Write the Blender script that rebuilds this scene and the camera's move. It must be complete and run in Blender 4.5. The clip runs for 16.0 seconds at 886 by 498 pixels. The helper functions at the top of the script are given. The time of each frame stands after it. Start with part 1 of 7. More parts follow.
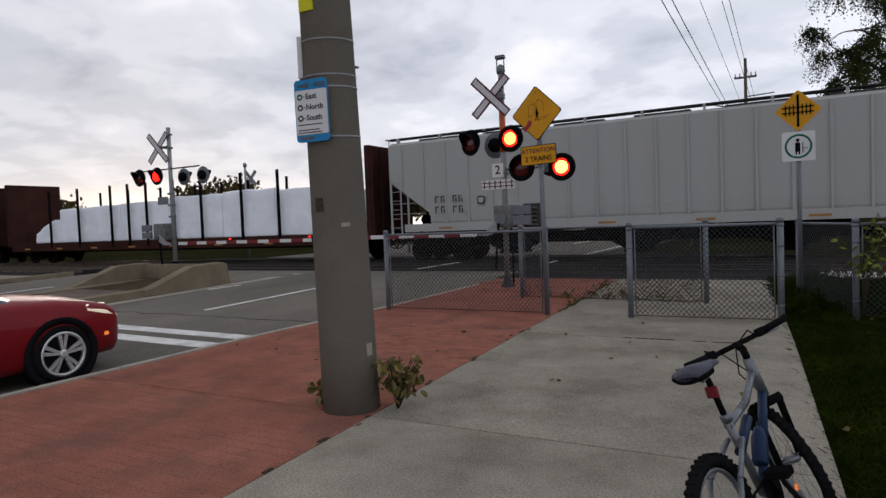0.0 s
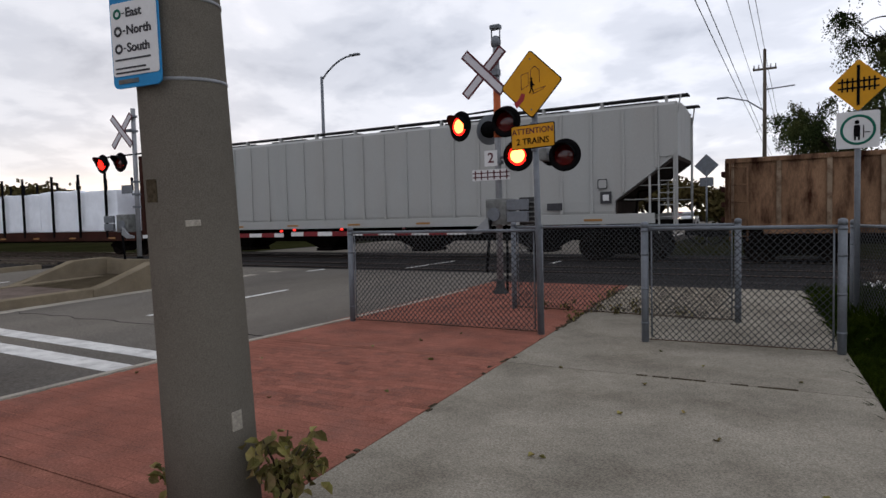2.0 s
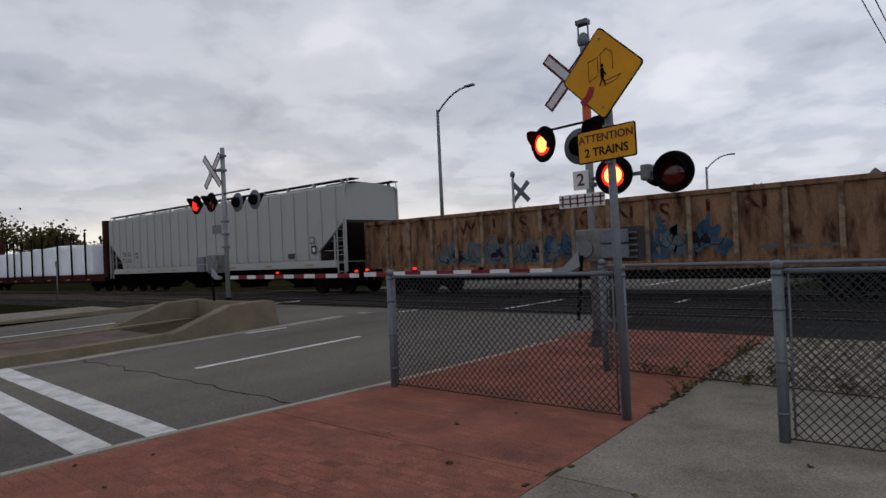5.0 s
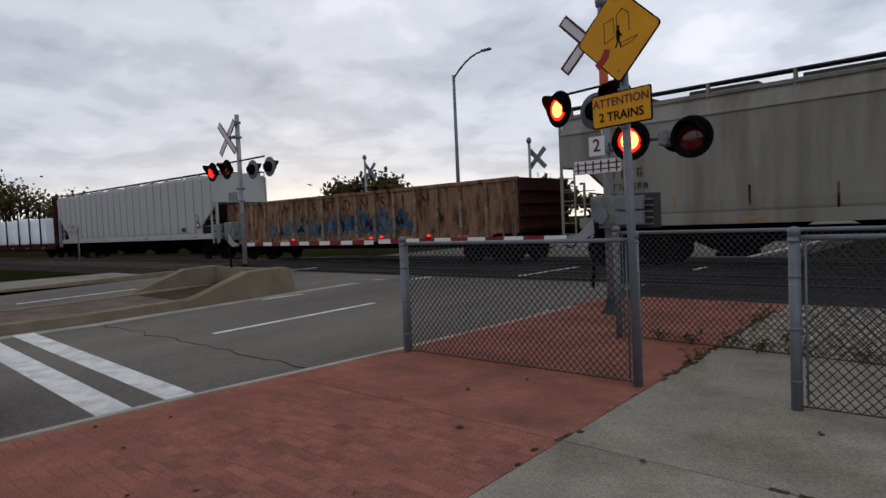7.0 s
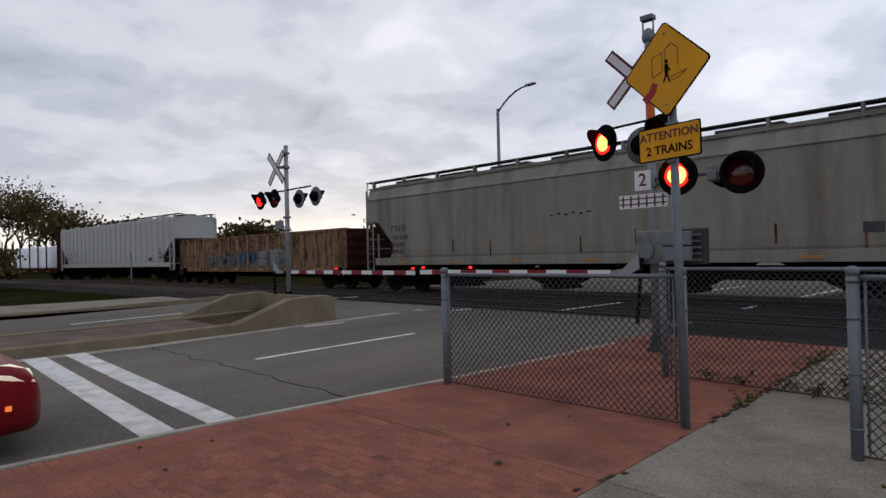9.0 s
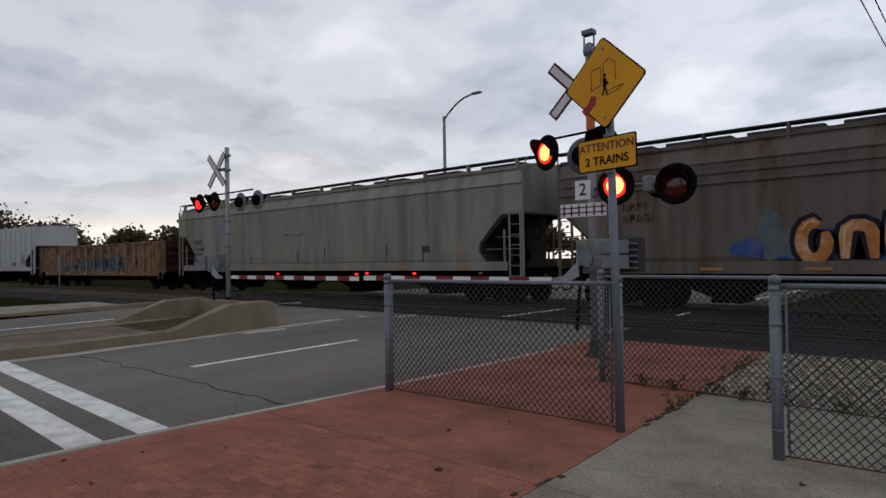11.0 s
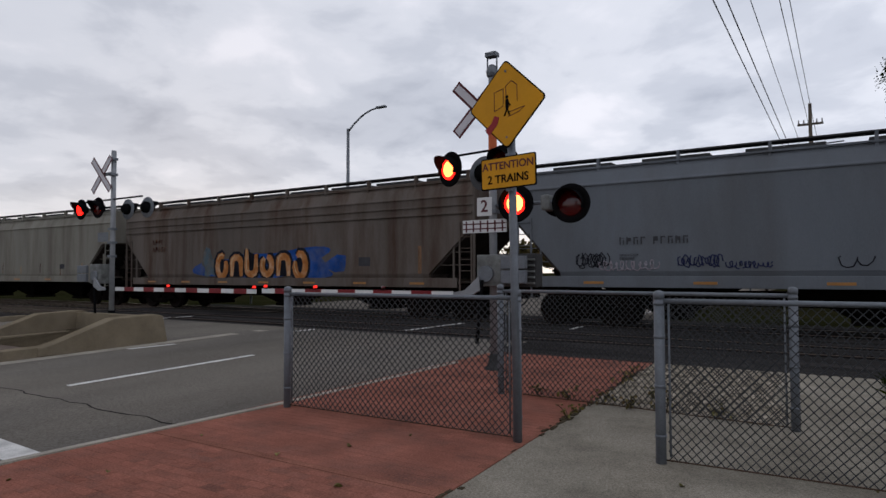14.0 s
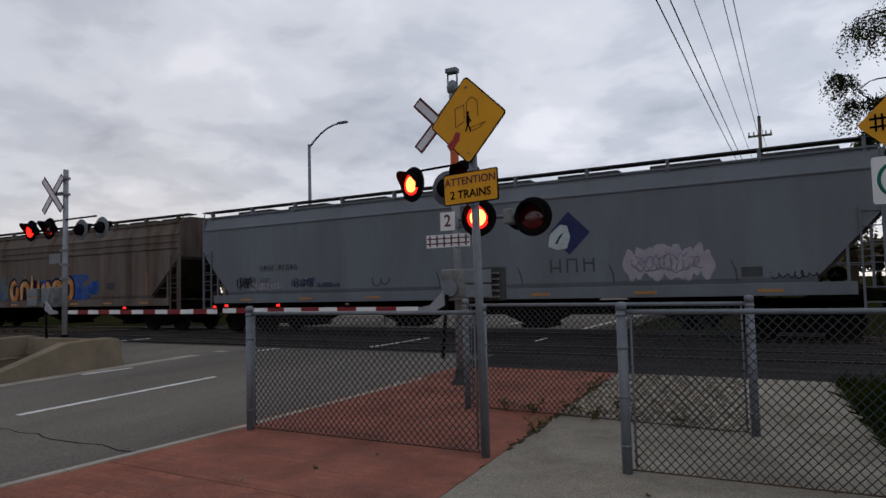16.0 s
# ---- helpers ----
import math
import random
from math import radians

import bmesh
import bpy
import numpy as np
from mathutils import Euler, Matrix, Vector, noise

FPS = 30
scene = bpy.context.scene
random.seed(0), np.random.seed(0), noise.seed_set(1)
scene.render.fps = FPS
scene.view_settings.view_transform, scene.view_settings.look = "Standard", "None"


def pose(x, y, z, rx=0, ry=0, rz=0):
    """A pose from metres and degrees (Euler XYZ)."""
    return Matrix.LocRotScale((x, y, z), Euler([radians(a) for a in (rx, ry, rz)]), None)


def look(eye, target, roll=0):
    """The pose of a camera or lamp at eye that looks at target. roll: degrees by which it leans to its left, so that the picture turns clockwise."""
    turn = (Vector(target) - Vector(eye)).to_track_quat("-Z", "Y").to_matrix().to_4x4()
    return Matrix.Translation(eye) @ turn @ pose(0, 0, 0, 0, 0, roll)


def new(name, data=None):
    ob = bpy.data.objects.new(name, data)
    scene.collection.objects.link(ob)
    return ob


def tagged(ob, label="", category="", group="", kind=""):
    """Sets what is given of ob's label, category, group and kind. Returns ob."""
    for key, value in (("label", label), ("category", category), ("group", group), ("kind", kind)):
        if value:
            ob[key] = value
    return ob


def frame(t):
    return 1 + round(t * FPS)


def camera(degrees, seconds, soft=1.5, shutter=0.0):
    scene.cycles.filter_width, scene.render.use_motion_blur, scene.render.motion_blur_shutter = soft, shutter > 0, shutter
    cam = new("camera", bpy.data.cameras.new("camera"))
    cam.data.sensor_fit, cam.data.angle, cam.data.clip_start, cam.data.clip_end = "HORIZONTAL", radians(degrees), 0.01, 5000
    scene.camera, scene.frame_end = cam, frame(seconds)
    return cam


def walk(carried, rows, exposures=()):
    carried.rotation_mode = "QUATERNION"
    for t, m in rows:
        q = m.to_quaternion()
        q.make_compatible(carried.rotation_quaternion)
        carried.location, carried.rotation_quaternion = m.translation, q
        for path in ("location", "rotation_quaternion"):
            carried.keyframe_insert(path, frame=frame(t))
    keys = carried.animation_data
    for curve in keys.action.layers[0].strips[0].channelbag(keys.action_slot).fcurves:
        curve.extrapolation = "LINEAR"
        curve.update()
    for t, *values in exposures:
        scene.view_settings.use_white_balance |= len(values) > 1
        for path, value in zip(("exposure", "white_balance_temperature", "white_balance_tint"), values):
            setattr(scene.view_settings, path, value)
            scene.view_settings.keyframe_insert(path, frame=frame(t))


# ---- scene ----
cam = camera(70.5, 16.0)
PATH = [
    (0, (0.055, -0.378, 1.487), (-0.896, 1.38, 1.404), -2.2),
    (0.5, (0.047, 0.1, 1.502), (-0.949, 1.834, 1.436), -0.9),
    (1, (-0.07, 0.577, 1.502), (-1.055, 2.312, 1.355), -1.6),
    (1.5, (-0.186, 1.039, 1.527), (-1.146, 2.792, 1.454), 0.3),
    (2, (-0.406, 1.49, 1.502), (-1.38, 3.234, 1.401), -1.4),
    (2.5, (-0.561, 1.977, 1.477), (-1.411, 3.784, 1.372), -3.2),
    (3, (-0.594, 2.396, 1.489), (-1.137, 4.313, 1.325), -1.9),
    (3.2, (-0.616, 2.57, 1.516), (-1.078, 4.508, 1.338), -2.4),
    (3.5, (-0.677, 2.839, 1.53), (-1.237, 4.744, 1.29), -3.9),
    (4, (-0.692, 3.254, 1.545), (-1.76, 4.943, 1.476), -3.7),
    (4.5, (-0.731, 3.535, 1.53), (-1.849, 5.193, 1.50), -3.2),
    (5, (-0.661, 3.65, 1.561), (-1.976, 5.157, 1.575), -2.6),
    (5.2, (-0.636, 3.679, 1.569), (-1.974, 5.165, 1.537), -2.4),
    (7.5, (-0.642, 3.699, 1.552), (-2.009, 5.156, 1.461), -2.4),
    (8, (-0.645, 3.703, 1.556), (-2.068, 5.107, 1.494), -2.0),
    (8.2, (-0.652, 3.696, 1.556), (-2.101, 5.075, 1.553), -1.7),
    (10.3, (-0.659, 3.686, 1.537), (-2.104, 5.069, 1.566), -1.2),
    (10.5, (-0.644, 3.691, 1.553), (-2.082, 5.081, 1.591), -1.4),
    (11, (-0.631, 3.698, 1.551), (-1.953, 5.198, 1.585), -0.9),
    (11.5, (-0.638, 3.682, 1.545), (-1.773, 5.328, 1.577), 0.0),
    (12, (-0.637, 3.676, 1.555), (-1.74, 5.344, 1.593), -0.3),
    (12.5, (-0.636, 3.692, 1.554), (-1.723, 5.371, 1.53), 0.1),
    (13, (-0.638, 3.677, 1.553), (-1.725, 5.356, 1.564), -0.5),
    (13.5, (-0.633, 3.678, 1.549), (-1.72, 5.356, 1.576), -0.0),
    (14, (-0.632, 3.668, 1.546), (-1.704, 5.355, 1.622), -0.2),
    (14.5, (-0.629, 3.682, 1.556), (-1.7, 5.369, 1.636), -0.2),
    (15, (-0.633, 3.669, 1.543), (-1.7, 5.357, 1.654), -1.2),
    (15.5, (-0.635, 3.665, 1.545), (-1.634, 5.395, 1.649), -2.0),
    (16, (-0.634, 3.675, 1.562), (-1.606, 5.419, 1.681), -1.5),
]
EXPOSURES = [(0.0, -0.08, 6350, 15), (1.5, 0.05, 6350, 15), (2.5, 0.14, 6400, 15), (3.0, 0.26, 6450, 16), (3.7, 0.38, 6450, 16), (4.3, -0.12, 6250, 14), (4.7, -0.3, 6200, 14), (5.1, -0.38, 6200, 14), (7.5, -0.14, 6200, 14), (8.2, -0.12, 6200, 14), (10.5, -0.24, 6200, 14), (11.5, -0.22, 6200, 14), (12.5, -0.11, 6250, 15), (14.0, -0.2, 6250, 15), (16.0, -0.34, 6200, 14)]
walk(cam, [(t, look(eye, target, roll)) for t, eye, target, roll in PATH], EXPOSURES)

# ---------------------------------------------------------------- world and light
SUN_DIR = Vector((-0.80, 0.58, 0.16)).normalized()


def build_world():
    world = bpy.data.worlds.new("world")
    scene.world = world
    world.use_nodes = True
    nt = world.node_tree
    nt.nodes.clear()
    N, L = nt.nodes.new, nt.links.new
    out, bg = N("ShaderNodeOutputWorld"), N("ShaderNodeBackground")
    L(bg.outputs[0], out.inputs[0])
    tc, sep = N("ShaderNodeTexCoord"), N("ShaderNodeSeparateXYZ")
    L(tc.outputs["Generated"], sep.inputs[0])

    def math_node(op, a, b=None):
        n = N("ShaderNodeMath")
        n.operation = op
        for k, v in enumerate((a, b)):
            if v is None:
                continue
            if isinstance(v, (int, float)):
                n.inputs[k].default_value = v
            else:
                L(v, n.inputs[k])
        return n.outputs[0]

    def ramp(fac, stops):
        n = N("ShaderNodeValToRGB")
        n.color_ramp.interpolation = "EASE"
        while len(n.color_ramp.elements) < len(stops):
            n.color_ramp.elements.new(0.5)
        for e, (p, c) in zip(n.color_ramp.elements, stops):
            e.position, e.color = p, (*c, 1)
        L(fac, n.inputs[0])
        return n.outputs[0]

    z = math_node("MAXIMUM", sep.outputs[2], 0.0)
    zz = math_node("ADD", z, 0.22)
    comb = N("ShaderNodeCombineXYZ")
    L(math_node("DIVIDE", sep.outputs[0], zz), comb.inputs[0])
    L(math_node("DIVIDE", sep.outputs[1], zz), comb.inputs[1])
    turned_sky = N("ShaderNodeMapping")
    turned_sky.inputs["Rotation"].default_value = (0, 0, radians(35))
    L(comb.outputs[0], turned_sky.inputs["Vector"])
    big, small = N("ShaderNodeTexNoise"), N("ShaderNodeTexNoise")
    for n, s, d in ((big, 1.35, 7.0), (small, 3.6, 6.0)):
        n.inputs["Scale"].default_value, n.inputs["Detail"].default_value = s, d
        n.inputs["Roughness"].default_value = 0.52
        n.inputs["Distortion"].default_value = 0.25
        L(turned_sky.outputs[0], n.inputs["Vector"])
    f = math_node("ADD", math_node("MULTIPLY", big.outputs["Fac"], 0.62), math_node("MULTIPLY", small.outputs["Fac"], 0.38))
    clouds = ramp(f, [(0.35, (0.490, 0.530, 0.590)), (0.46, (0.645, 0.685, 0.738)), (0.54, (0.79, 0.825, 0.865)), (0.66, (0.975, 0.985, 1.01))])
    # a lighter, warmer band low down, strongest where the sun sets
    toward = N("ShaderNodeVectorMath")
    toward.operation = "DOT_PRODUCT"
    L(tc.outputs["Generated"], toward.inputs[0])
    toward.inputs[1].default_value = (SUN_DIR.x, SUN_DIR.y, 0.0)
    low = ramp(z, [(0.0, (1, 1, 1)), (0.035, (0.75, 0.75, 0.75)), (0.085, (0.12, 0.12, 0.12)), (0.15, (0, 0, 0))])
    side = ramp(math_node("ADD", math_node("MULTIPLY", toward.outputs["Value"], 0.5), 0.5), [(0.45, (0.72, 0.72, 0.72)), (0.95, (0.95, 0.95, 0.95))])
    thin = N("ShaderNodeVectorMath")      # the cloud is thinner to the east
    thin.operation = "SCALE"
    L(clouds, thin.inputs[0])
    L(math_node("ADD", math_node("MULTIPLY", sep.outputs[0], 0.26), 1.14), thin.inputs["Scale"])
    glow = N("ShaderNodeMix")
    glow.data_type = "RGBA"
    L(math_node("MULTIPLY", low, side), glow.inputs["Factor"])
    L(thin.outputs[0], glow.inputs["A"])
    glow.inputs["B"].default_value = (1.34, 1.23, 1.03, 1)
    sky = N("ShaderNodeTexSky")
    sky.sky_type, sky.sun_disc = "NISHITA", False
    sky.sun_elevation, sky.sun_rotation = math.asin(SUN_DIR.z), math.atan2(SUN_DIR.x, SUN_DIR.y)
    L(tc.outputs["Generated"], sky.inputs[0])
    scaled = N("ShaderNodeVectorMath")
    scaled.operation = "SCALE"
    scaled.inputs["Scale"].default_value = 0.003
    L(sky.outputs[0], scaled.inputs[0])
    add = N("ShaderNodeVectorMath")
    L(glow.outputs["Result"], add.inputs[0])
    L(scaled.outputs[0], add.inputs[1])
    L(add.outputs[0], bg.inputs[0])
    bg.inputs[1].default_value = 1.0


build_world()
sun = new("sun", bpy.data.lights.new("sun", "SUN"))
sun.data.energy, sun.data.angle, sun.data.color = 0.4, radians(18), (1.0, 0.86, 0.70)
sun.matrix_world = look(SUN_DIR * 60, (0, 0, 0))


# ---------------------------------------------------------------- materials
BASE_SCALE = 0.86          # every base colour scaled down to balance the brighter sky


def mat(name, col, rough=0.7, metal=0.0, var=0.2, scale=3.0, fine=0.12, bump=0.15, bscale=60.0, stain=None, stain_amt=0.5, stain_scale=1.2,
        emit=0.0, emit_col=None, stretch=(1, 1, 1), rand=0.0, coat=0.0, bdist=0.01, island=0.0):
    """A surface with broad and fine variation of its colour, stains of another colour and a fine relief."""
    m = bpy.data.materials.new(name)
    m.use_nodes = True
    nt = m.node_tree
    N, L = nt.nodes.new, nt.links.new
    b = nt.nodes["Principled BSDF"]
    b.inputs["Roughness"].default_value, b.inputs["Metallic"].default_value = rough, metal
    b.inputs["Coat Weight"].default_value = coat
    b.inputs["Specular IOR Level"].default_value = 0.0 if rough >= 0.65 else 0.12 if rough >= 0.45 else 0.5
    if emit:
        b.inputs["Base Color"].default_value = (*col, 1)
        b.inputs["Emission Color"].default_value = (*(emit_col or col), 1)
        b.inputs["Emission Strength"].default_value = emit
        return m
    tc, info = N("ShaderNodeTexCoord"), N("ShaderNodeObjectInfo")
    mp = N("ShaderNodeMapping")
    mp.inputs["Scale"].default_value = stretch
    L(tc.outputs["Object"], mp.inputs["Vector"])
    if rand:
        off = N("ShaderNodeVectorMath")
        off.operation = "SCALE"
        off.inputs[0].default_value = (31, 17, 23)
        L(info.outputs["Random"], off.inputs["Scale"])
        L(off.outputs[0], mp.inputs["Location"])

    def tex(s, d=5.0):
        n = N("ShaderNodeTexNoise")
        n.inputs["Scale"].default_value, n.inputs["Detail"].default_value = s, d
        n.inputs["Roughness"].default_value = 0.6
        L(mp.outputs[0], n.inputs["Vector"])
        return n.outputs["Fac"]

    def rng(fac, a, c, lo=0.3, hi=0.7):
        n = N("ShaderNodeMapRange")
        n.inputs["From Min"].default_value, n.inputs["From Max"].default_value = lo, hi
        n.inputs["To Min"].default_value, n.inputs["To Max"].default_value = a, c
        L(fac, n.inputs["Value"])
        return n.outputs[0]

    def mul(a, c):
        n = N("ShaderNodeMath")
        n.operation = "MULTIPLY"
        L(a, n.inputs[0])
        L(c, n.inputs[1])
        return n.outputs[0]

    v = mul(rng(tex(scale), 1 - var, 1 + var), rng(tex(bscale, 2.0), 1 - fine, 1 + fine))
    if rand:
        v = mul(v, rng(info.outputs["Random"], 1 - rand, 1 + rand, 0, 1))
    if island:
        v = mul(v, rng(N("ShaderNodeNewGeometry").outputs["Random Per Island"], 1 - island, 1 + island, 0, 1))
    base = N("ShaderNodeMix")
    base.data_type = "RGBA"
    base.inputs["A"].default_value = (*[BASE_SCALE * q for q in col], 1)
    base.inputs["B"].default_value = (*[BASE_SCALE * q for q in (stain or col)], 1)
    if stain:
        L(rng(tex(stain_scale, 8.0), 0.0, stain_amt, 0.45, 0.68), base.inputs["Factor"])
    else:
        base.inputs["Factor"].default_value = 0
    sc = N("ShaderNodeVectorMath")
    sc.operation = "SCALE"
    L(base.outputs["Result"], sc.inputs[0])
    L(v, sc.inputs["Scale"])
    L(sc.outputs[0], b.inputs["Base Color"])
    if bump:
        bn = N("ShaderNodeBump")
        bn.inputs["Strength"].default_value, bn.inputs["Distance"].default_value = bump, bdist
        L(tex(bscale, 4.0), bn.inputs["Height"])
        L(bn.outputs[0], b.inputs["Normal"])
    L(rng(tex(scale * 2.3), max(0.02, rough - 0.1), min(1, rough + 0.1)), b.inputs["Roughness"])
    return m


M = {}
M["asphalt"] = mat("asphalt", (0.160, 0.144, 0.124), 0.85, var=0.18, scale=0.35, fine=0.35, bump=0.5, bscale=90, stain=(0.076, 0.074, 0.073), stain_scale=0.25, stretch=(1, 0.35, 1))
M["crossing"] = mat("crossing_asphalt", (0.040, 0.037, 0.036), 0.85, var=0.40, scale=2.2, fine=0.35, bump=0.5, bscale=60, stretch=(0.12, 1, 1), stain_scale=1.6, stain_amt=0.9, stain=(0.022, 0.021, 0.021))
M["concrete"] = mat("concrete", (0.258, 0.233, 0.190), 0.88, var=0.17, scale=1.3, fine=0.32, bump=0.6, bscale=75, stain=(0.165, 0.145, 0.115), stain_amt=0.75, stain_scale=1.4, rand=0.05)
M["kerb"] = mat("kerb_concrete", (0.35, 0.32, 0.27), 0.85, var=0.2, scale=2.0, fine=0.2, bump=0.4, bscale=80, stain=(0.2, 0.18, 0.15), stain_amt=0.6)
M["barrier"] = mat("barrier_concrete", (0.195, 0.16, 0.112), 0.85, var=0.2, scale=1.5, fine=0.15, bump=0.4, bscale=70, stain=(0.19, 0.16, 0.12), stain_amt=0.7)
M["pole_concrete"] = mat("pole_concrete", (0.145, 0.13, 0.108), 0.9, var=0.10, scale=2.5, fine=0.22, bump=0.45, bscale=170, stain=(0.11, 0.1, 0.085), stain_amt=0.5)
M["island"] = mat("island_paving", (0.15, 0.118, 0.10), 0.85, var=0.2, scale=1.3, fine=0.22, bump=0.4, bscale=70, stain=(0.10, 0.08, 0.07), stain_amt=0.8, stain_scale=1.9)
M["field"] = mat("dull_field", (0.017, 0.018, 0.007), 0.95, var=0.35, scale=0.2, fine=0.5, bump=0.5, bscale=20, stain=(0.022, 0.017, 0.010), stain_amt=0.7, stain_scale=0.1)
M["brick"] = mat("red_paving_brick", (0.268, 0.110, 0.080), 0.85, var=0.2, scale=1.3, fine=0.25, bump=0.5, bscale=60, stain=(0.165, 0.084, 0.067), stain_amt=0.8, stain_scale=1.9, rand=0.05)
M["brick_rest"] = mat("red_paving_bricks", (0.268, 0.110, 0.080), 0.85, var=0.2, scale=1.3, fine=0.25, bump=0.5, bscale=60, stain=(0.165, 0.084, 0.067), stain_amt=0.8, stain_scale=1.9, island=0.05)
M["paint"] = mat("road_paint", (0.66, 0.65, 0.62), 0.7, var=0.1, scale=3, fine=0.15, bump=0.2, bscale=90, stain=(0.36, 0.35, 0.34), stain_amt=0.7, stain_scale=4)
M["soil"] = mat("soil", (0.06, 0.048, 0.032), 0.95, var=0.3, scale=2, fine=0.4, bump=0.8, bscale=40)
M["joint"] = mat("paving_joint", (0.235, 0.102, 0.073), 0.95, var=0.3, scale=2, fine=0.3, bump=0.3)
M["grass"] = mat("grass_ground", (0.0065, 0.010, 0.0015), 0.95, var=0.35, scale=0.7, fine=0.5, bump=0.8, bscale=60, stain=(0.015, 0.018, 0.003), stain_amt=0.6)
M["blade"] = mat("grass_blades", (0.0125, 0.022, 0.003), 0.7, var=0.35, scale=1.2, fine=0.3, bump=0, stain=(0.026, 0.034, 0.004), stain_amt=0.7)
M["ballast"] = mat("ballast", (0.04, 0.036, 0.034), 0.95, var=0.3, scale=4, fine=0.6, bump=1.0, bscale=30, stain=(0.016, 0.0145, 0.0135))
M["gravel"] = mat("sandy_gravel", (0.275, 0.240, 0.190), 0.95, var=0.35, scale=7, fine=0.6, bump=1.0, bscale=34, stain=(0.11, 0.092, 0.065), stain_amt=0.75, stain_scale=4)
M["flange"] = mat("black_rubber_seal", (0.012, 0.011, 0.011), 0.85, var=0.3, scale=3, fine=0.2, bump=0.1)
M["lime"] = mat("lime_yellow_notice", (0.62, 0.60, 0.02), 0.5, var=0.06, fine=0.03, bump=0.02)
M["stone"] = mat("stone", (0.42, 0.41, 0.40), 0.9, var=0.3, scale=9, fine=0.2, bump=0.3, bscale=40, rand=0.3)
M["rail"] = mat("rail_steel", (0.10, 0.075, 0.06), 0.6, 0.6, var=0.3, scale=6, fine=0.2)
M["galv"] = mat("galvanised_steel", (0.15, 0.163, 0.182), 0.55, 0.35, var=0.15, scale=6, fine=0.1, bump=0.1, bscale=60, stain=(0.15, 0.15, 0.16))
M["wire"] = mat("fence_wire", (0.042, 0.044, 0.047), 0.6, 0.4, var=0.1, fine=0.05, bump=0)
M["rust"] = mat("rusty_wire", (0.08, 0.05, 0.035), 0.8, 0.2, var=0.3, fine=0.1, bump=0)
M["alu"] = mat("mast_aluminium", (0.25, 0.26, 0.275), 0.5, 0.3, var=0.12, scale=5, fine=0.08, bump=0.05, stain=(0.17, 0.165, 0.165))
M["black"] = mat("black_paint", (0.007, 0.007, 0.0075), 0.75, var=0.2, fine=0.05, bump=0.05)
M["rubber"] = mat("rubber", (0.010, 0.010, 0.011), 0.8, var=0.2, fine=0.1, bump=0.1)
M["yellow"] = mat("sign_yellow", (0.62, 0.29, 0.012), 0.5, var=0.07, scale=4, fine=0.03, bump=0.03, stain=(0.50, 0.24, 0.02), stain_amt=0.4)
M["white"] = mat("sign_white", (0.62, 0.62, 0.62), 0.5, var=0.05, fine=0.03, bump=0.02)
M["xwhite"] = mat("crossbuck_white", (0.55, 0.53, 0.56), 0.5, var=0.06, fine=0.03, bump=0.02)
M["red"] = mat("sign_red", (0.30, 0.035, 0.04), 0.5, var=0.1, fine=0.04, bump=0.02)
M["stripe_red"] = mat("gate_stripe_red", (0.17, 0.02, 0.024), 0.5, var=0.15, fine=0.04, bump=0.02)
M["housing"] = mat("housing_paint", (0.18, 0.185, 0.18), 0.6, 0.2, var=0.2, scale=5, fine=0.08, bump=0.05, stain=(0.06, 0.06, 0.055), stain_amt=0.7, stain_scale=4)
M["redborder"] = mat("crossbuck_border", (0.10, 0.03, 0.035), 0.5, var=0.1, fine=0.04, bump=0.02)
M["green"] = mat("sign_green", (0.01, 0.12, 0.08), 0.5, var=0.1, fine=0.03, bump=0.02)
M["blue"] = mat("sign_blue", (0.02, 0.21, 0.45), 0.5, var=0.06, fine=0.03, bump=0.02)
M["orange_post"] = mat("orange_sleeve", (0.42, 0.10, 0.035), 0.6, var=0.15, fine=0.05, bump=0.05)
M["lens_dark"] = mat("dark_red_lens", (0.07, 0.004, 0.004), 0.15, var=0.05, fine=0.02, bump=0)
M["lens_lit"] = mat("lit_red_lens", (0.5, 0.02, 0.01), emit=12.0, emit_col=(1.0, 0.13, 0.025))
M["lens_hot"] = mat("bright_red_lens", (0.5, 0.02, 0.01), emit=14.0, emit_col=(1.0, 0.17, 0.03))
M["lens_rim"] = mat("glowing_lens_rim", (0.5, 0.02, 0.01), emit=4.0, emit_col=(1.0, 0.012, 0.006))
M["go_light"] = mat("green_light_glow", (0.02, 0.4, 0.2), emit=2.0, emit_col=(0.05, 1.0, 0.5))
M["arm_light"] = mat("arm_light_glow", (0.5, 0.02, 0.01), emit=1.5, emit_col=(1.0, 0.03, 0.02))
M["headlight"] = mat("headlight_glow", (1, 0.9, 0.7), emit=5.0, emit_col=(1.0, 0.78, 0.45))
M["dim_headlight"] = mat("dim_headlight_glow", (1, 0.9, 0.7), emit=0.3, emit_col=(1.0, 0.8, 0.6))
M["clearlens"] = mat("clear_lens", (0.55, 0.5, 0.4), 0.1, var=0.1, bump=0)
M["amber"] = mat("amber_marker", (0.6, 0.12, 0.02), emit=0.7, emit_col=(1.0, 0.25, 0.06))
M["reflector"] = mat("sill_reflector", (0.30, 0.13, 0.02), 0.4, var=0.1, bump=0)
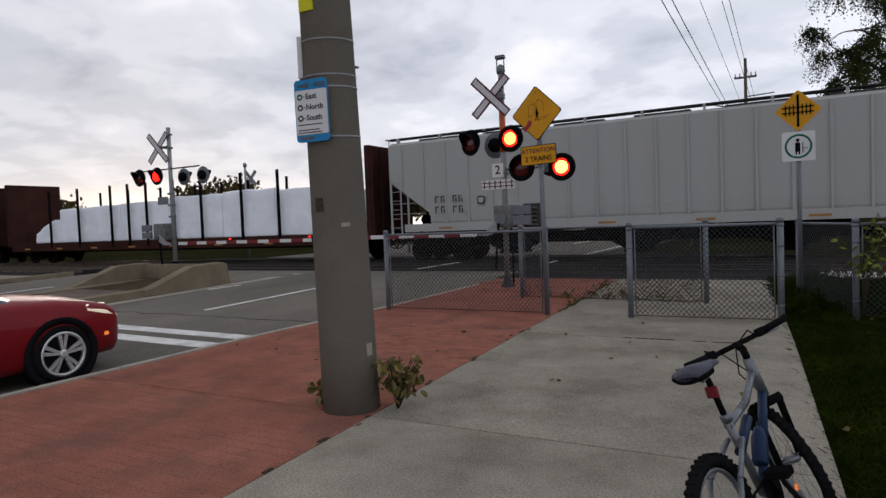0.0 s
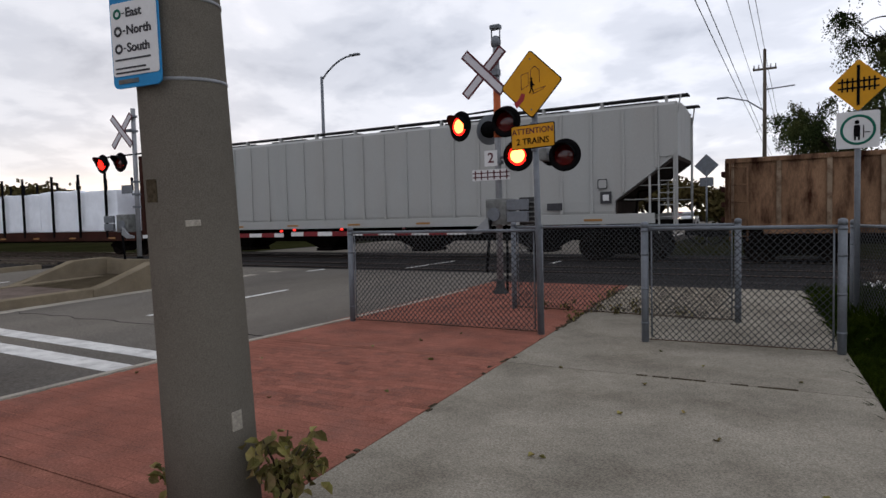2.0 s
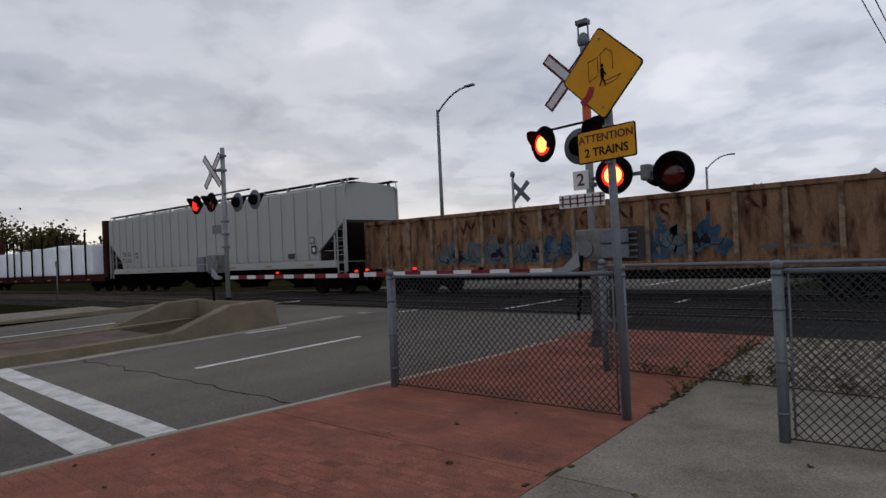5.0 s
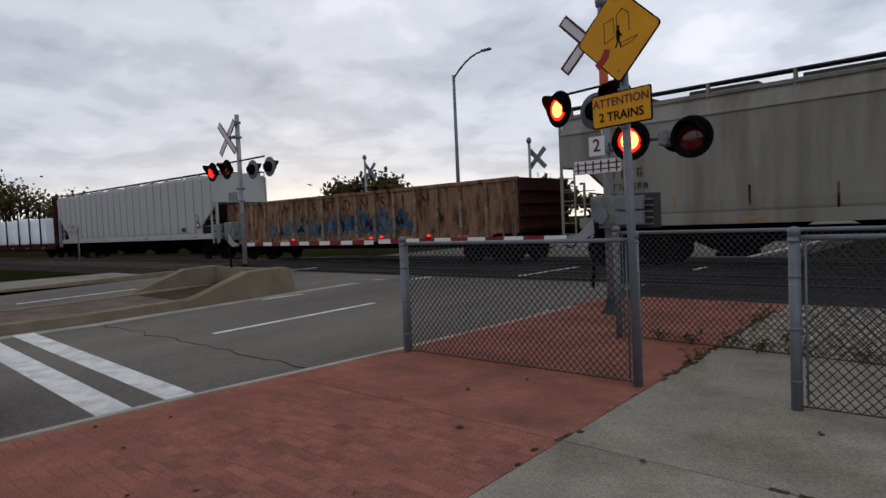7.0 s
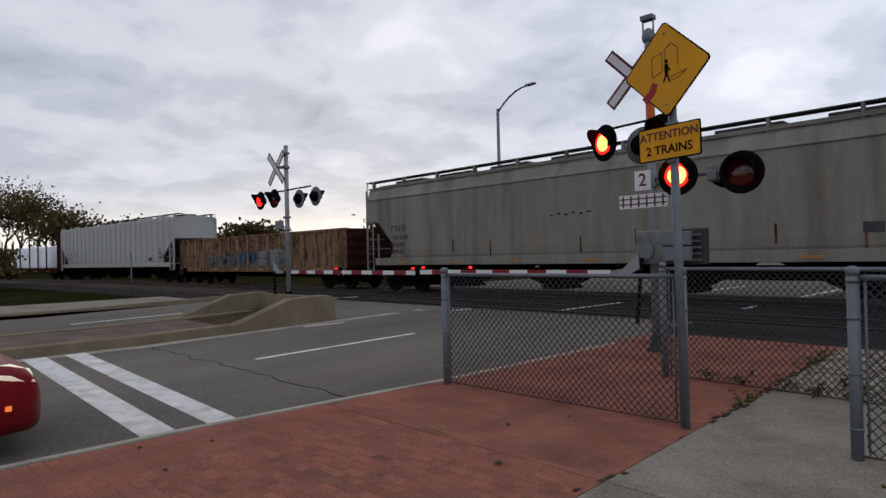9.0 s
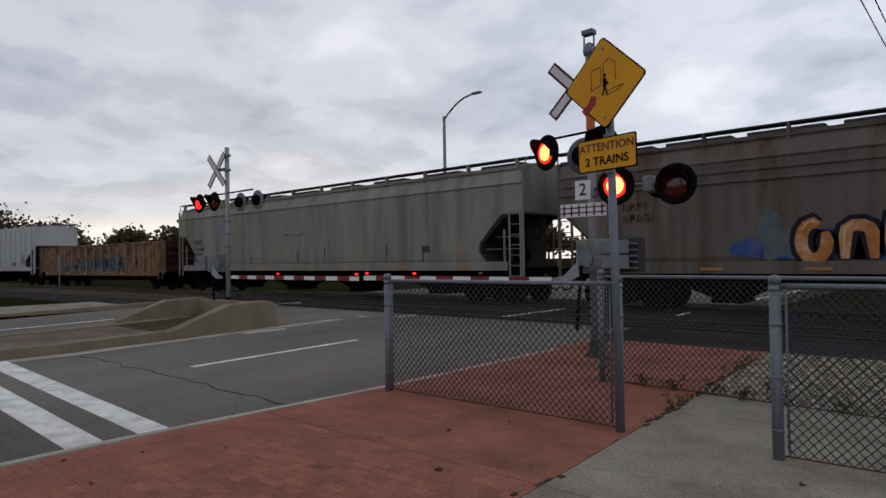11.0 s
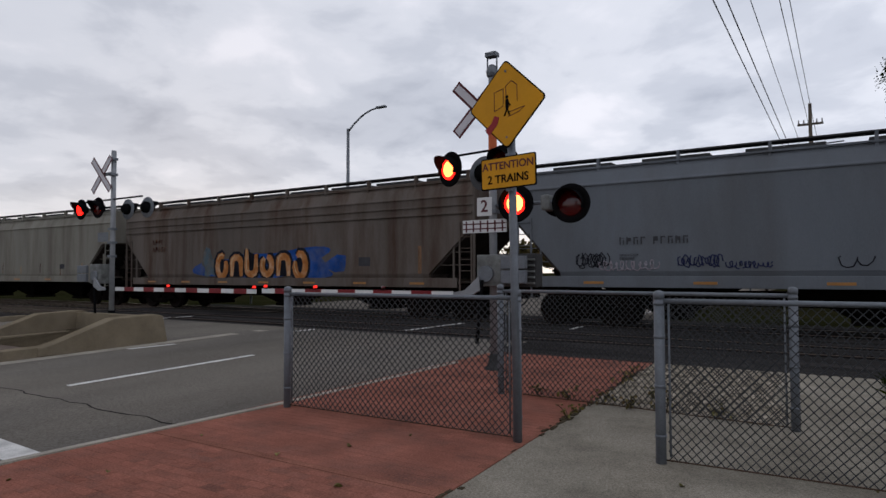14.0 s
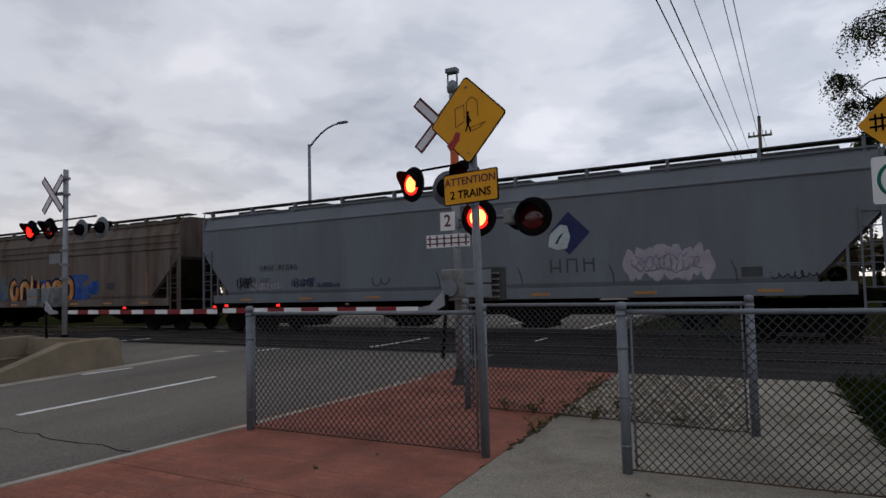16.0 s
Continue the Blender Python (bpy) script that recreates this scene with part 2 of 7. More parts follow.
# rolling stock
M["car_white"] = mat("pale_grey_car_paint", (0.37, 0.375, 0.365), 0.6, var=0.07, scale=0.9, fine=0.05, bump=0.04, stain=(0.31, 0.30, 0.285), stain_amt=0.6, stain_scale=0.9, stretch=(1, 1, 0.3))
M["car_beige"] = mat("weathered_beige_car_paint", (0.218, 0.208, 0.180), 0.65, var=0.12, scale=0.6, fine=0.06, bump=0.04, stain=(0.13, 0.112, 0.09), stain_amt=0.8, stain_scale=1.3, stretch=(1, 1, 0.13))
M["car_taupe"] = mat("grimy_taupe_car_paint", (0.125, 0.107, 0.094), 0.7, var=0.16, scale=0.6, fine=0.08, bump=0.05, stain=(0.07, 0.042, 0.03), stain_amt=0.95, stain_scale=1.3, stretch=(1, 1, 0.14))
M["car_blue"] = mat("blue_grey_car_paint", (0.125, 0.137, 0.155), 0.6, var=0.10, scale=0.6, fine=0.06, bump=0.04, stain=(0.10, 0.10, 0.105), stain_amt=0.6, stain_scale=0.9, stretch=(1, 1, 0.25))
M["car_rust"] = mat("rusty_gondola_paint", (0.205, 0.122, 0.074), 0.8, var=0.3, scale=1.2, fine=0.15, bump=0.2, bscale=40, stain=(0.032, 0.014, 0.009), stain_amt=1.0, stain_scale=3.2, stretch=(1, 1, 0.3))
M["rib_pale"] = mat("lit_rusty_rib_paint", (0.23, 0.17, 0.12), 0.8, var=0.3, scale=2, fine=0.15, bump=0.2, stain=(0.08, 0.035, 0.02), stain_amt=0.9, stain_scale=3)
M["car_brown"] = mat("brown_car_paint", (0.045, 0.02, 0.016), 0.75, var=0.2, scale=1.0, fine=0.1, bump=0.1, stain=(0.03, 0.018, 0.015))
# near-black: dirt, with the shade beneath the cars put into the colour
M["under"] = mat("dirty_shaded_running_gear", (0.006, 0.005, 0.0045), 0.85, var=0.3, scale=3, fine=0.2, bump=0.2)
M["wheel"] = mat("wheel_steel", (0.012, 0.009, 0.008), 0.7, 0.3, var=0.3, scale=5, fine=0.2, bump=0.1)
M["interior"] = mat("shaded_slope_sheet", (0.045, 0.036, 0.032), 0.85, var=0.2, scale=1.5, fine=0.1, bump=0.1)
M["roofdark"] = mat("dark_roof_gratings", (0.05, 0.05, 0.05), 0.8, var=0.2, bump=0.1)
M["wrap"] = mat("white_plastic_wrap", (0.86, 0.89, 0.95), 0.45, var=0.05, scale=1.0, fine=0.02, bump=0.35, bscale=4, stain=(0.68, 0.71, 0.78), stain_amt=0.4, bdist=0.06)
M["g_blue"] = mat("blue_spray", (0.035, 0.07, 0.115), 0.7, var=0.3, scale=2, fine=0.15, bump=0, stain=(0.075, 0.10, 0.125), stain_amt=0.9, stain_scale=3)
M["g_pale"] = mat("pale_blue_spray", (0.085, 0.115, 0.135), 0.7, var=0.3, scale=2, fine=0.15, bump=0, stain=(0.13, 0.11, 0.09), stain_amt=0.9, stain_scale=3)
M["g_dark"] = mat("black_spray", (0.02, 0.02, 0.026), 0.7, var=0.2, bump=0)
M["g_orange"] = mat("orange_spray", (0.40, 0.16, 0.05), 0.7, var=0.3, scale=2.5, fine=0.1, bump=0, stain=(0.42, 0.30, 0.20), stain_amt=0.8, stain_scale=2.5)
M["g_royal"] = mat("royal_blue_spray", (0.02, 0.065, 0.24), 0.7, var=0.3, scale=1.5, fine=0.1, bump=0, stain=(0.10, 0.11, 0.16), stain_amt=0.8)
M["g_pink"] = mat("faded_pink_spray", (0.29, 0.255, 0.285), 0.7, var=0.15, scale=2.5, fine=0.1, bump=0, stain=(0.27, 0.27, 0.30), stain_amt=0.8, stain_scale=3)
M["g_sand"] = mat("sand_spray", (0.52, 0.36, 0.2), 0.7, var=0.2, bump=0)
M["g_lilac"] = mat("lilac_spray", (0.24, 0.22, 0.27), 0.7, var=0.2, bump=0)
M["g_brown"] = mat("faded_brown_lettering", (0.05, 0.02, 0.014), 0.8, var=0.3, scale=3, fine=0.2, bump=0, stain=(0.2, 0.12, 0.08), stain_amt=0.8, stain_scale=3)
M["stencil"] = mat("stencil_lettering", (0.06, 0.06, 0.065), 0.7, var=0.2, bump=0)
M["navy"] = mat("navy_emblem", (0.02, 0.025, 0.075), 0.6, var=0.15, bump=0)
M["leafgreen"] = mat("emblem_pale", (0.33, 0.37, 0.37), 0.6, var=0.15, bump=0)
# vehicles and plants
M["red_car"] = mat("red_car_paint", (0.185, 0.006, 0.010), 0.45, 0.0, var=0.05, fine=0.02, bump=0, coat=0.15)
M["silver_car"] = mat("silver_car_paint", (0.35, 0.36, 0.38), 0.35, 0.3, var=0.05, bump=0, coat=0.4)
M["glass"] = mat("dark_window_glass", (0.015, 0.017, 0.02), 0.06, var=0.05, bump=0)
M["alloy"] = mat("silver_wheel_trim", (0.55, 0.55, 0.56), 0.35, 0.6, var=0.05, bump=0)
M["frame_silver"] = mat("silver_bike_frame", (0.13, 0.14, 0.155), 0.35, 0.4, var=0.08, bump=0)
M["bike_blue"] = mat("blue_bike_paint", (0.008, 0.022, 0.055), 0.45, var=0.08, bump=0)
M["saddle"] = mat("grey_saddle", (0.065, 0.066, 0.088), 0.6, var=0.1, bump=0.1)
M["bark"] = mat("bark", (0.035, 0.028, 0.022), 0.95, var=0.3, scale=4, fine=0.3, bump=0.8, bscale=18, stretch=(1, 1, 0.3))
M["leaf"] = mat("willow_leaves", (0.035, 0.05, 0.018), 0.7, var=0.4, scale=0.6, fine=0.2, bump=0, stain=(0.09, 0.085, 0.03), stain_amt=0.6, stain_scale=0.5)
M["leaf_far"] = mat("autumn_leaves", (0.075, 0.062, 0.025), 0.8, var=0.4, scale=0.25, fine=0.2, bump=0, stain=(0.12, 0.07, 0.03), stain_amt=0.7, stain_scale=0.15)
M["weed"] = mat("weed_leaves", (0.15, 0.135, 0.04), 0.6, var=0.3, scale=6, fine=0.1, bump=0, stain=(0.20, 0.12, 0.06), stain_amt=0.9, stain_scale=9, rand=0.4)
M["vine"] = mat("vine_leaves", (0.16, 0.19, 0.035), 0.6, var=0.3, scale=6, fine=0.1, bump=0, rand=0.35)
M["wood"] = mat("weathered_pole_wood", (0.09, 0.075, 0.06), 0.9, var=0.2, scale=3, fine=0.2, bump=0.3, stretch=(1, 1, 0.1))
M["insulator"] = mat("insulator", (0.2, 0.2, 0.2), 0.4, var=0.1, bump=0)
M["brickwall"] = mat("far_wall", (0.2, 0.16, 0.13), 0.9, var=0.2, scale=0.4, fine=0.2, bump=0.1)


# ---------------------------------------------------------------- building helpers
def box(bm, x0, x1, y0, y1, z0, z1):
    v = [bm.verts.new(p) for p in ((x0, y0, z0), (x1, y0, z0), (x1, y1, z0), (x0, y1, z0), (x0, y0, z1), (x1, y0, z1), (x1, y1, z1), (x0, y1, z1))]
    for f in ((3, 2, 1, 0), (4, 5, 6, 7), (0, 1, 5, 4), (1, 2, 6, 5), (2, 3, 7, 6), (3, 0, 4, 7)):
        bm.faces.new([v[i] for i in f])
    return bm


def bbox(x0, x1, y0, y1, z0, z1, bevel=0.0, seg=2):
    bm = box(bmesh.new(), x0, x1, y0, y1, z0, z1)
    if bevel:
        bmesh.ops.bevel(bm, geom=bm.edges[:], offset=bevel, segments=seg, profile=0.6, affect="EDGES")
    return bm


def rod(bm, p0, p1, r0, r1=None, seg=10, caps=True):
    """A tapered round bar from p0 to p1."""
    p0, p1 = Vector(p0), Vector(p1)
    r1 = r0 if r1 is None else r1
    q = (p1 - p0).to_track_quat("Z", "Y")
    rings = []
    for p, r in ((p0, r0), (p1, r1)):
        rings.append([bm.verts.new(p + q @ Vector((r * math.cos(2 * math.pi * k / seg), r * math.sin(2 * math.pi * k / seg), 0))) for k in range(seg)])
    for k in range(seg):
        f = bm.faces.new((rings[0][k], rings[0][(k + 1) % seg], rings[1][(k + 1) % seg], rings[1][k]))
        f.smooth = True
    if caps:
        bm.faces.new(rings[0][::-1])
        bm.faces.new(rings[1])
    return bm


def tube(bm, pts, r, seg=8):
    for a, b in zip(pts[:-1], pts[1:]):
        rod(bm, a, b, r, seg=seg)
    return bm


def sweep(bm, pts, r, seg=6):
    """One unbroken round cable through the points."""
    rings = []
    for k, p in enumerate(pts):
        d = Vector(pts[min(k + 1, len(pts) - 1)]) - Vector(pts[max(k - 1, 0)])
        q = d.to_track_quat("Z", "Y")
        rings.append([bm.verts.new(Vector(p) + q @ Vector((r * math.cos(2 * math.pi * i / seg), r * math.sin(2 * math.pi * i / seg), 0))) for i in range(seg)])
    for a, b in zip(rings[:-1], rings[1:]):
        for i in range(seg):
            bm.faces.new((a[i], a[(i + 1) % seg], b[(i + 1) % seg], b[i]))
    bm.faces.new(rings[0][::-1])
    bm.faces.new(rings[-1])
    return bm


def lathe(bm, prof, seg=24, axis="z", at=(0, 0, 0), close=False):
    """Turns a profile of (radius, height) about an axis."""
    at = Vector(at)
    turn = {"z": lambda a, b, c: (a, b, c), "y": lambda a, b, c: (a, c, b), "x": lambda a, b, c: (c, a, b)}[axis]
    rings = []
    for r, h in prof:
        rings.append([bm.verts.new(at + Vector(turn(r * math.cos(2 * math.pi * k / seg), r * math.sin(2 * math.pi * k / seg), h))) for k in range(seg)])
    n = len(rings)
    for i in range(n if close else n - 1):
        a, b = rings[i], rings[(i + 1) % n]
        for k in range(seg):
            f = bm.faces.new((a[k], a[(k + 1) % seg], b[(k + 1) % seg], b[k]))
            f.smooth = True
    if not close:
        bm.faces.new(rings[0][::-1])
        bm.faces.new(rings[-1])
    return bm


def prism(bm, pts, a, b, axis="y"):
    """A polygon of the other two axes, drawn out along one axis from a to b."""
    put = {"y": lambda u, v, w: (u, w, v), "x": lambda u, v, w: (w, u, v), "z": lambda u, v, w: (u, v, w)}[axis]
    lo = [bm.verts.new(put(u, v, a)) for u, v in pts]
    hi = [bm.verts.new(put(u, v, b)) for u, v in pts]
    n = len(pts)
    bm.faces.new(lo)
    bm.faces.new(hi[::-1])
    for k in range(n):
        bm.faces.new((lo[(k + 1) % n], lo[k], hi[k], hi[(k + 1) % n]))
    return bm


def mesh_of(name, bm, material):
    bmesh.ops.recalc_face_normals(bm, faces=bm.faces[:])
    me = bpy.data.meshes.new(name)
    bm.to_mesh(me)
    bm.free()
    me.materials.append(material)
    return me


def part(name, bm, material, parent=None, label="", at=None):
    me = bm if isinstance(bm, bpy.types.Mesh) else mesh_of(name, bm, material)
    ob = new(name, me)
    ob.parent = parent
    if at is not None:
        ob.matrix_basis = at
    if label:
        ob["label"] = label
    return ob


def thing(name, label, category, at=None, group="", kind=""):
    ob = new(name)
    ob.empty_display_size = 0.2
    if at is not None:
        ob.matrix_basis = at
    return tagged(ob, label, category, group, kind)


def structure(name, bm, material, label="", category=""):
    return tagged(part(name, bm, material), label or name, category or name, kind="structure")


def lettering(name, text, size, material, parent, at, extrude=0.002, align="CENTER"):
    """Letters of the built-in font as a mesh, upright in the xz plane, read from -y."""
    cu = bpy.data.curves.new(name, "FONT")
    cu.body, cu.size, cu.extrude, cu.align_x, cu.align_y, cu.resolution_u = text, size, extrude, align, "CENTER", 3
    cu.offset = size * 0.018
    tmp = bpy.data.objects.new(name, cu)
    scene.collection.objects.link(tmp)
    me = bpy.data.meshes.new_from_object(tmp.evaluated_get(bpy.context.evaluated_depsgraph_get()))
    bpy.data.objects.remove(tmp)
    me.materials.clear()
    me.materials.append(material)
    return part(name, me, material, parent, at=at @ pose(0, 0, 0, 90, 0, 0))


def blob_outline(cx, cz, rx, rz, n=22, rough=0.2, seed=0, power=2.0):
    rnd = random.Random(seed)
    ph = [rnd.uniform(0, 6.28) for _ in range(3)]
    pts = []
    for k in range(n):
        a = 2 * math.pi * k / n
        r = 1 + rough * (0.5 * math.sin(2 * a + ph[0]) + 0.35 * math.sin(3 * a + ph[1]) + 0.4 * math.sin(5 * a + ph[2]))
        ca, sa = math.cos(a), math.sin(a)
        pts.append((cx + rx * r * math.copysign(abs(ca) ** (2 / power), ca), cz + rz * r * math.copysign(abs(sa) ** (2 / power), sa)))
    return pts


# ---------------------------------------------------------------- ground, road, tracks
KERB_X, PATH_X1 = -6.42, 0.10
NEAR_Y, FAR_Y, GAUGE = 17.95, 21.95, 1.435


def bend(x):
    """The tracks curve gently towards the near side west of the road: how far they have come over at x."""
    w = max(0.0, -25.0 - x)
    return 0.00127 * (w * w if w < 95 else 95 * 95 + 190 * (w - 95))


def kerb_x(y):
    """The inner edge of the kerb, which bends a little towards the path."""
    return -6.44 + 0.20 * min(1.0, max(0.0, (y - 6.2) / 2.8))


def road_z(y):
    if y < 8.0:
        return -0.15
    return min(0.0, -0.15 + 0.15 * (y - 8.0) / 7.0)


def strip(x0, x1, ys, zf, depth):
    """A solid band along y whose top follows a height, with sides."""
    bm = bmesh.new()
    rows = []
    for y in ys:
        z = zf(y)
        a, b = (x0(y), x1(y)) if callable(x0) else (x0, x1)
        rows.append([bm.verts.new(p) for p in ((a, y, z - depth), (a, y, z), (b, y, z), (b, y, z - depth))])
    for a, b in zip(rows[:-1], rows[1:]):
        for k in range(3):
            bm.faces.new((a[k], a[k + 1], b[k + 1], b[k]))
    bm.faces.new(rows[0])
    bm.faces.new(rows[-1][::-1])
    return bm


def build_ground():
    bm = bmesh.new()
    bmesh.ops.create_grid(bm, x_segments=40, y_segments=40, size=1800)
    for v in bm.verts:
        v.co.z = -0.32
    structure("ground", bm, M["field"], "flat dull green ground reaching to the horizon", "ground")
    ys = [-45, -20, 0, 4, 8, 9, 10, 11, 12, 13, 14, 15, 16.6]
    structure("road", strip(-24.2, -6.32, ys, road_z, 0.4), M["asphalt"], "worn grey asphalt road leading to the tracks", "road")
    structure("road_beyond", strip(-24.2, KERB_X - 0.15, [24.4, 40, 80, 97], lambda y: 0.0, 0.4), M["asphalt"], "worn grey asphalt road beyond the tracks", "road")
    structure("level_crossing", strip(KERB_X - 0.14, 0.9, [14.66, 16.6], lambda y: 0.003, 0.35), M["crossing"], "dark patched asphalt before the rails", "crossing")
    for nm, y0, y1 in (("crossing_panel_near", 17.30, 18.60), ("crossing_panel_middle", 18.75, 21.15), ("crossing_panel_far", 21.30, 22.60), ("crossing_apron", 22.75, 24.4)):
        structure(nm, bbox(-27.5, 0.9, y0, y1, -0.3, 0.004), M["crossing"], "dark asphalt panel between the rails", "crossing")
    structure("crossing_edge", bbox(-27.5, 0.9, 16.6, 17.14, -0.3, 0.003), M["crossing"], "dark asphalt panel beside the rails", "crossing")
    # black rubber seals along both sides of every rail
    for yr in (NEAR_Y - 0.7525, NEAR_Y + 0.7525, FAR_Y - 0.7525, FAR_Y + 0.7525):
        for a, b in ((yr - 0.26, yr - 0.05), (yr + 0.09, yr + 0.28)):
            structure("rail_seal", bbox(-27.4, 0.8, a, b, -0.05, 0.010, 0.003, 1), M["flange"], "black rubber seal beside a rail", "crossing")
    # rails, running along x
    for nm, yc in (("near", NEAR_Y), ("far", FAR_Y)):
        for side in (-1, 1):
            y = yc + side * (GAUGE / 2 + 0.035)
            prof = [(-0.07, -0.16), (0.07, -0.16), (0.07, -0.14), (0.012, -0.12), (0.012, -0.03), (0.035, -0.02), (0.035, 0.02), (-0.035, 0.02), (-0.035, -0.02), (-0.012, -0.03), (-0.012, -0.12), (-0.07, -0.14)]
            bm = bmesh.new()
            rows = [[bm.verts.new((x, y - bend(x) + u, v)) for u, v in prof] for x in [-400, -120] + [-115 + 5 * k for k in range(19)] + [300]]
            for p, q in zip(rows[:-1], rows[1:]):
                for k in range(12):
                    bm.faces.new((p[k], p[(k + 1) % 12], q[(k + 1) % 12], q[k]))
            tagged(part("rail", bm, M["rail"]), "rusty steel rail with a worn top", "rail", "rails of both tracks", "structure")
    # ballast beside the crossing
    for nm, xs in (("ballast_east", [0.9, 300]), ("ballast_west", [-400, -120] + [-115 + 5 * k for k in range(18)] + [-27.5])):
        bm = bmesh.new()
        rows = [[bm.verts.new((x, y - bend(x), z)) for y, z in ((15.3, -0.34), (15.9, -0.12), (24.0, -0.12), (24.6, -0.34))] for x in xs]
        for p, q in zip(rows[:-1], rows[1:]):
            for k in range(4):
                bm.faces.new((p[k], p[(k + 1) % 4], q[(k + 1) % 4], q[k]))
        bm.faces.new(rows[0])
        bm.faces.new(rows[-1][::-1])
        structure(nm, bm, M["ballast"], "grey crushed-stone track bed", "ballast")
    # sleepers on the stretch of open track that shows
    bm = bbox(-0.12, 0.12, -1.3, 1.3, -0.10, 0.0, 0.01, 1)
    me = mesh_of("sleeper", bm, M["wood"])
    for yc in (NEAR_Y, FAR_Y):
        bed = thing("sleeper_row", "row of dark wooden sleepers in ballast", "sleepers", kind="structure")
        for k in range(24):
            part("sleeper", me, M["wood"], bed, at=pose(1.3 + 0.6 * k, yc, -0.05, 0, 0, random.uniform(-1, 1)))
        for k in range(40):
            part("sleeper", me, M["wood"], bed, at=pose(-28.0 - 0.6 * k, yc - bend(-28.0 - 0.6 * k), -0.05, 0, 0, random.uniform(-1, 1)))
    # pale stones heaped beyond the grass
    rnd = random.Random(5)
    bm = bmesh.new()
    for k in range(1500):
        x, y = rnd.uniform(0.8, 12), 15.25 + abs(rnd.gauss(0, 0.4))
        s = rnd.uniform(0.03, 0.085)
        g = bmesh.ops.create_icosphere(bm, subdivisions=1, radius=s, matrix=pose(x, y, -0.22 + rnd.uniform(0.06, 0.26) * min(1, 0.4 + (y - 15.2) * 1.5), rnd.uniform(0, 360), rnd.uniform(0, 360), 0) @ Matrix.Diagonal((1, rnd.uniform(0.6, 1), rnd.uniform(0.5, 0.9), 1)))
    tagged(part("stones", bm, M["stone"]), "pale crushed stones heaped beside the track", "stones", kind="stuff")


def path_edge(y):
    """The footpath narrows towards the tracks."""
    return 0.27 - (0.049 if y > 5.5 else 0.027) * (y - 5.5)


def seam(y):
    """Where the red paving meets the concrete path."""
    return -2.61 - 0.052 * y


def build_pavements():
    # kerb in lengths with open joints
    kerb = thing("kerb", "pale concrete kerb along the road", "kerb", kind="structure")
    y = -8.0
    while y < 12.6:
        L = 3.0
        bm = strip(lambda q: kerb_x(q) - 0.085, kerb_x, [y + 0.006, y + L * 0.33, y + L * 0.67, y + L - 0.006], lambda q: 0.012, 0.4)
        part("kerb_stone", bm, M["kerb"], kerb)
        y += L
    # red paved strip between kerb and path, in slabs
    red = thing("paved_strip", "red stamped-brick paving beside the kerb", "paving", kind="structure")
    cuts = [-8.0, -3.9, -0.15, 3.60, 7.36, 11.0, 14.64]
    for a, b in zip(cuts[:-1], cuts[1:]):
        part("slab", prism(bmesh.new(), [(KERB_X + 0.004, a + 0.006), (seam(a) - 0.006, a + 0.006), (seam(b) - 0.006, b - 0.006), (KERB_X + 0.004, b - 0.006)], -0.3, -0.0012, "z"), M["joint"], red)
    rnd = random.Random(8)
    path = thing("footpath", "pale concrete footpath in large slabs", "footpath", kind="structure")
    for a, b in zip(cuts[:-1], cuts[1:]):
        part("slab", prism(bmesh.new(), [(seam(a) + 0.004, a + 0.006), (path_edge(a), a + 0.006), (path_edge(b), b - 0.006), (seam(b) + 0.004, b - 0.006)], -0.3, 0.0, "z"), M["concrete"], path)
    # weeds and dirt in the seam between path and paving and in the joints
    bm = bmesh.new()
    for k in range(150):
        y = rnd.choice((rnd.uniform(0, 14), rnd.gauss(10.2, 0.5), rnd.gauss(12.6, 0.5)))
        x = seam(y) + rnd.gauss(0, 0.025)
        box(bm, x - rnd.uniform(0.004, 0.022), x + rnd.uniform(0.004, 0.022), y, y + rnd.uniform(0.02, 0.12), -0.02, rnd.uniform(0.003, 0.012))
    for x, w in ((-1.62, 0.05), (-1.45, 0.07), (-1.27, 0.09), (-1.12, 0.05), (-0.80, 0.07), (-0.60, 0.06), (-0.45, 0.09)):
        box(bm, x - w, x + w, 7.345, 7.375 + rnd.uniform(0, 0.015), -0.02, 0.004)
    tagged(part("dirt", bm, M["soil"]), "dark dirt caught in the slab joints", "dirt", kind="stuff")
    # a patch of sandy gravel fenced off beside the path
    structure("gravel_patch", prism(bmesh.new(), [(seam(10.98) + 0.02, 10.98), (-1.25, 10.76), (-1.12, 11.4), (-1.42, 12.6), (-1.38, 13.7), (-1.7, 14.45), (seam(14.4) + 0.06, 14.45)], -0.05, 0.012, "z"), M["gravel"], "sandy gravel patch with dry weeds behind the fence", "gravel")
    bm = bmesh.new()
    for k in range(900):
        y = rnd.uniform(10.95, 14.4)
        x = rnd.uniform(seam(y) + 0.05, -1.5)
        r = rnd.uniform(0.012, 0.035)
        bmesh.ops.create_icosphere(bm, subdivisions=1, radius=r, matrix=pose(x, y, 0.012, rnd.uniform(0, 360), rnd.uniform(0, 360), 0) @ Matrix.Diagonal((1, 0.8, 0.6, 1)))
    tagged(part("pebbles", bm, M["gravel"]), "loose sandy pebbles behind the fence", "pebbles", kind="stuff")
    structure("verge", bbox(PATH_X1 - 0.35, 60, -12, 15.4, -0.31, -0.035), M["grass"], "dark green mown grass verge beside the path", "grass")
    structure("fill", bbox(-27.5, -24.2, -45, 14.2, -0.31, -0.05), M["field"], "grass strip beyond the road", "grass")


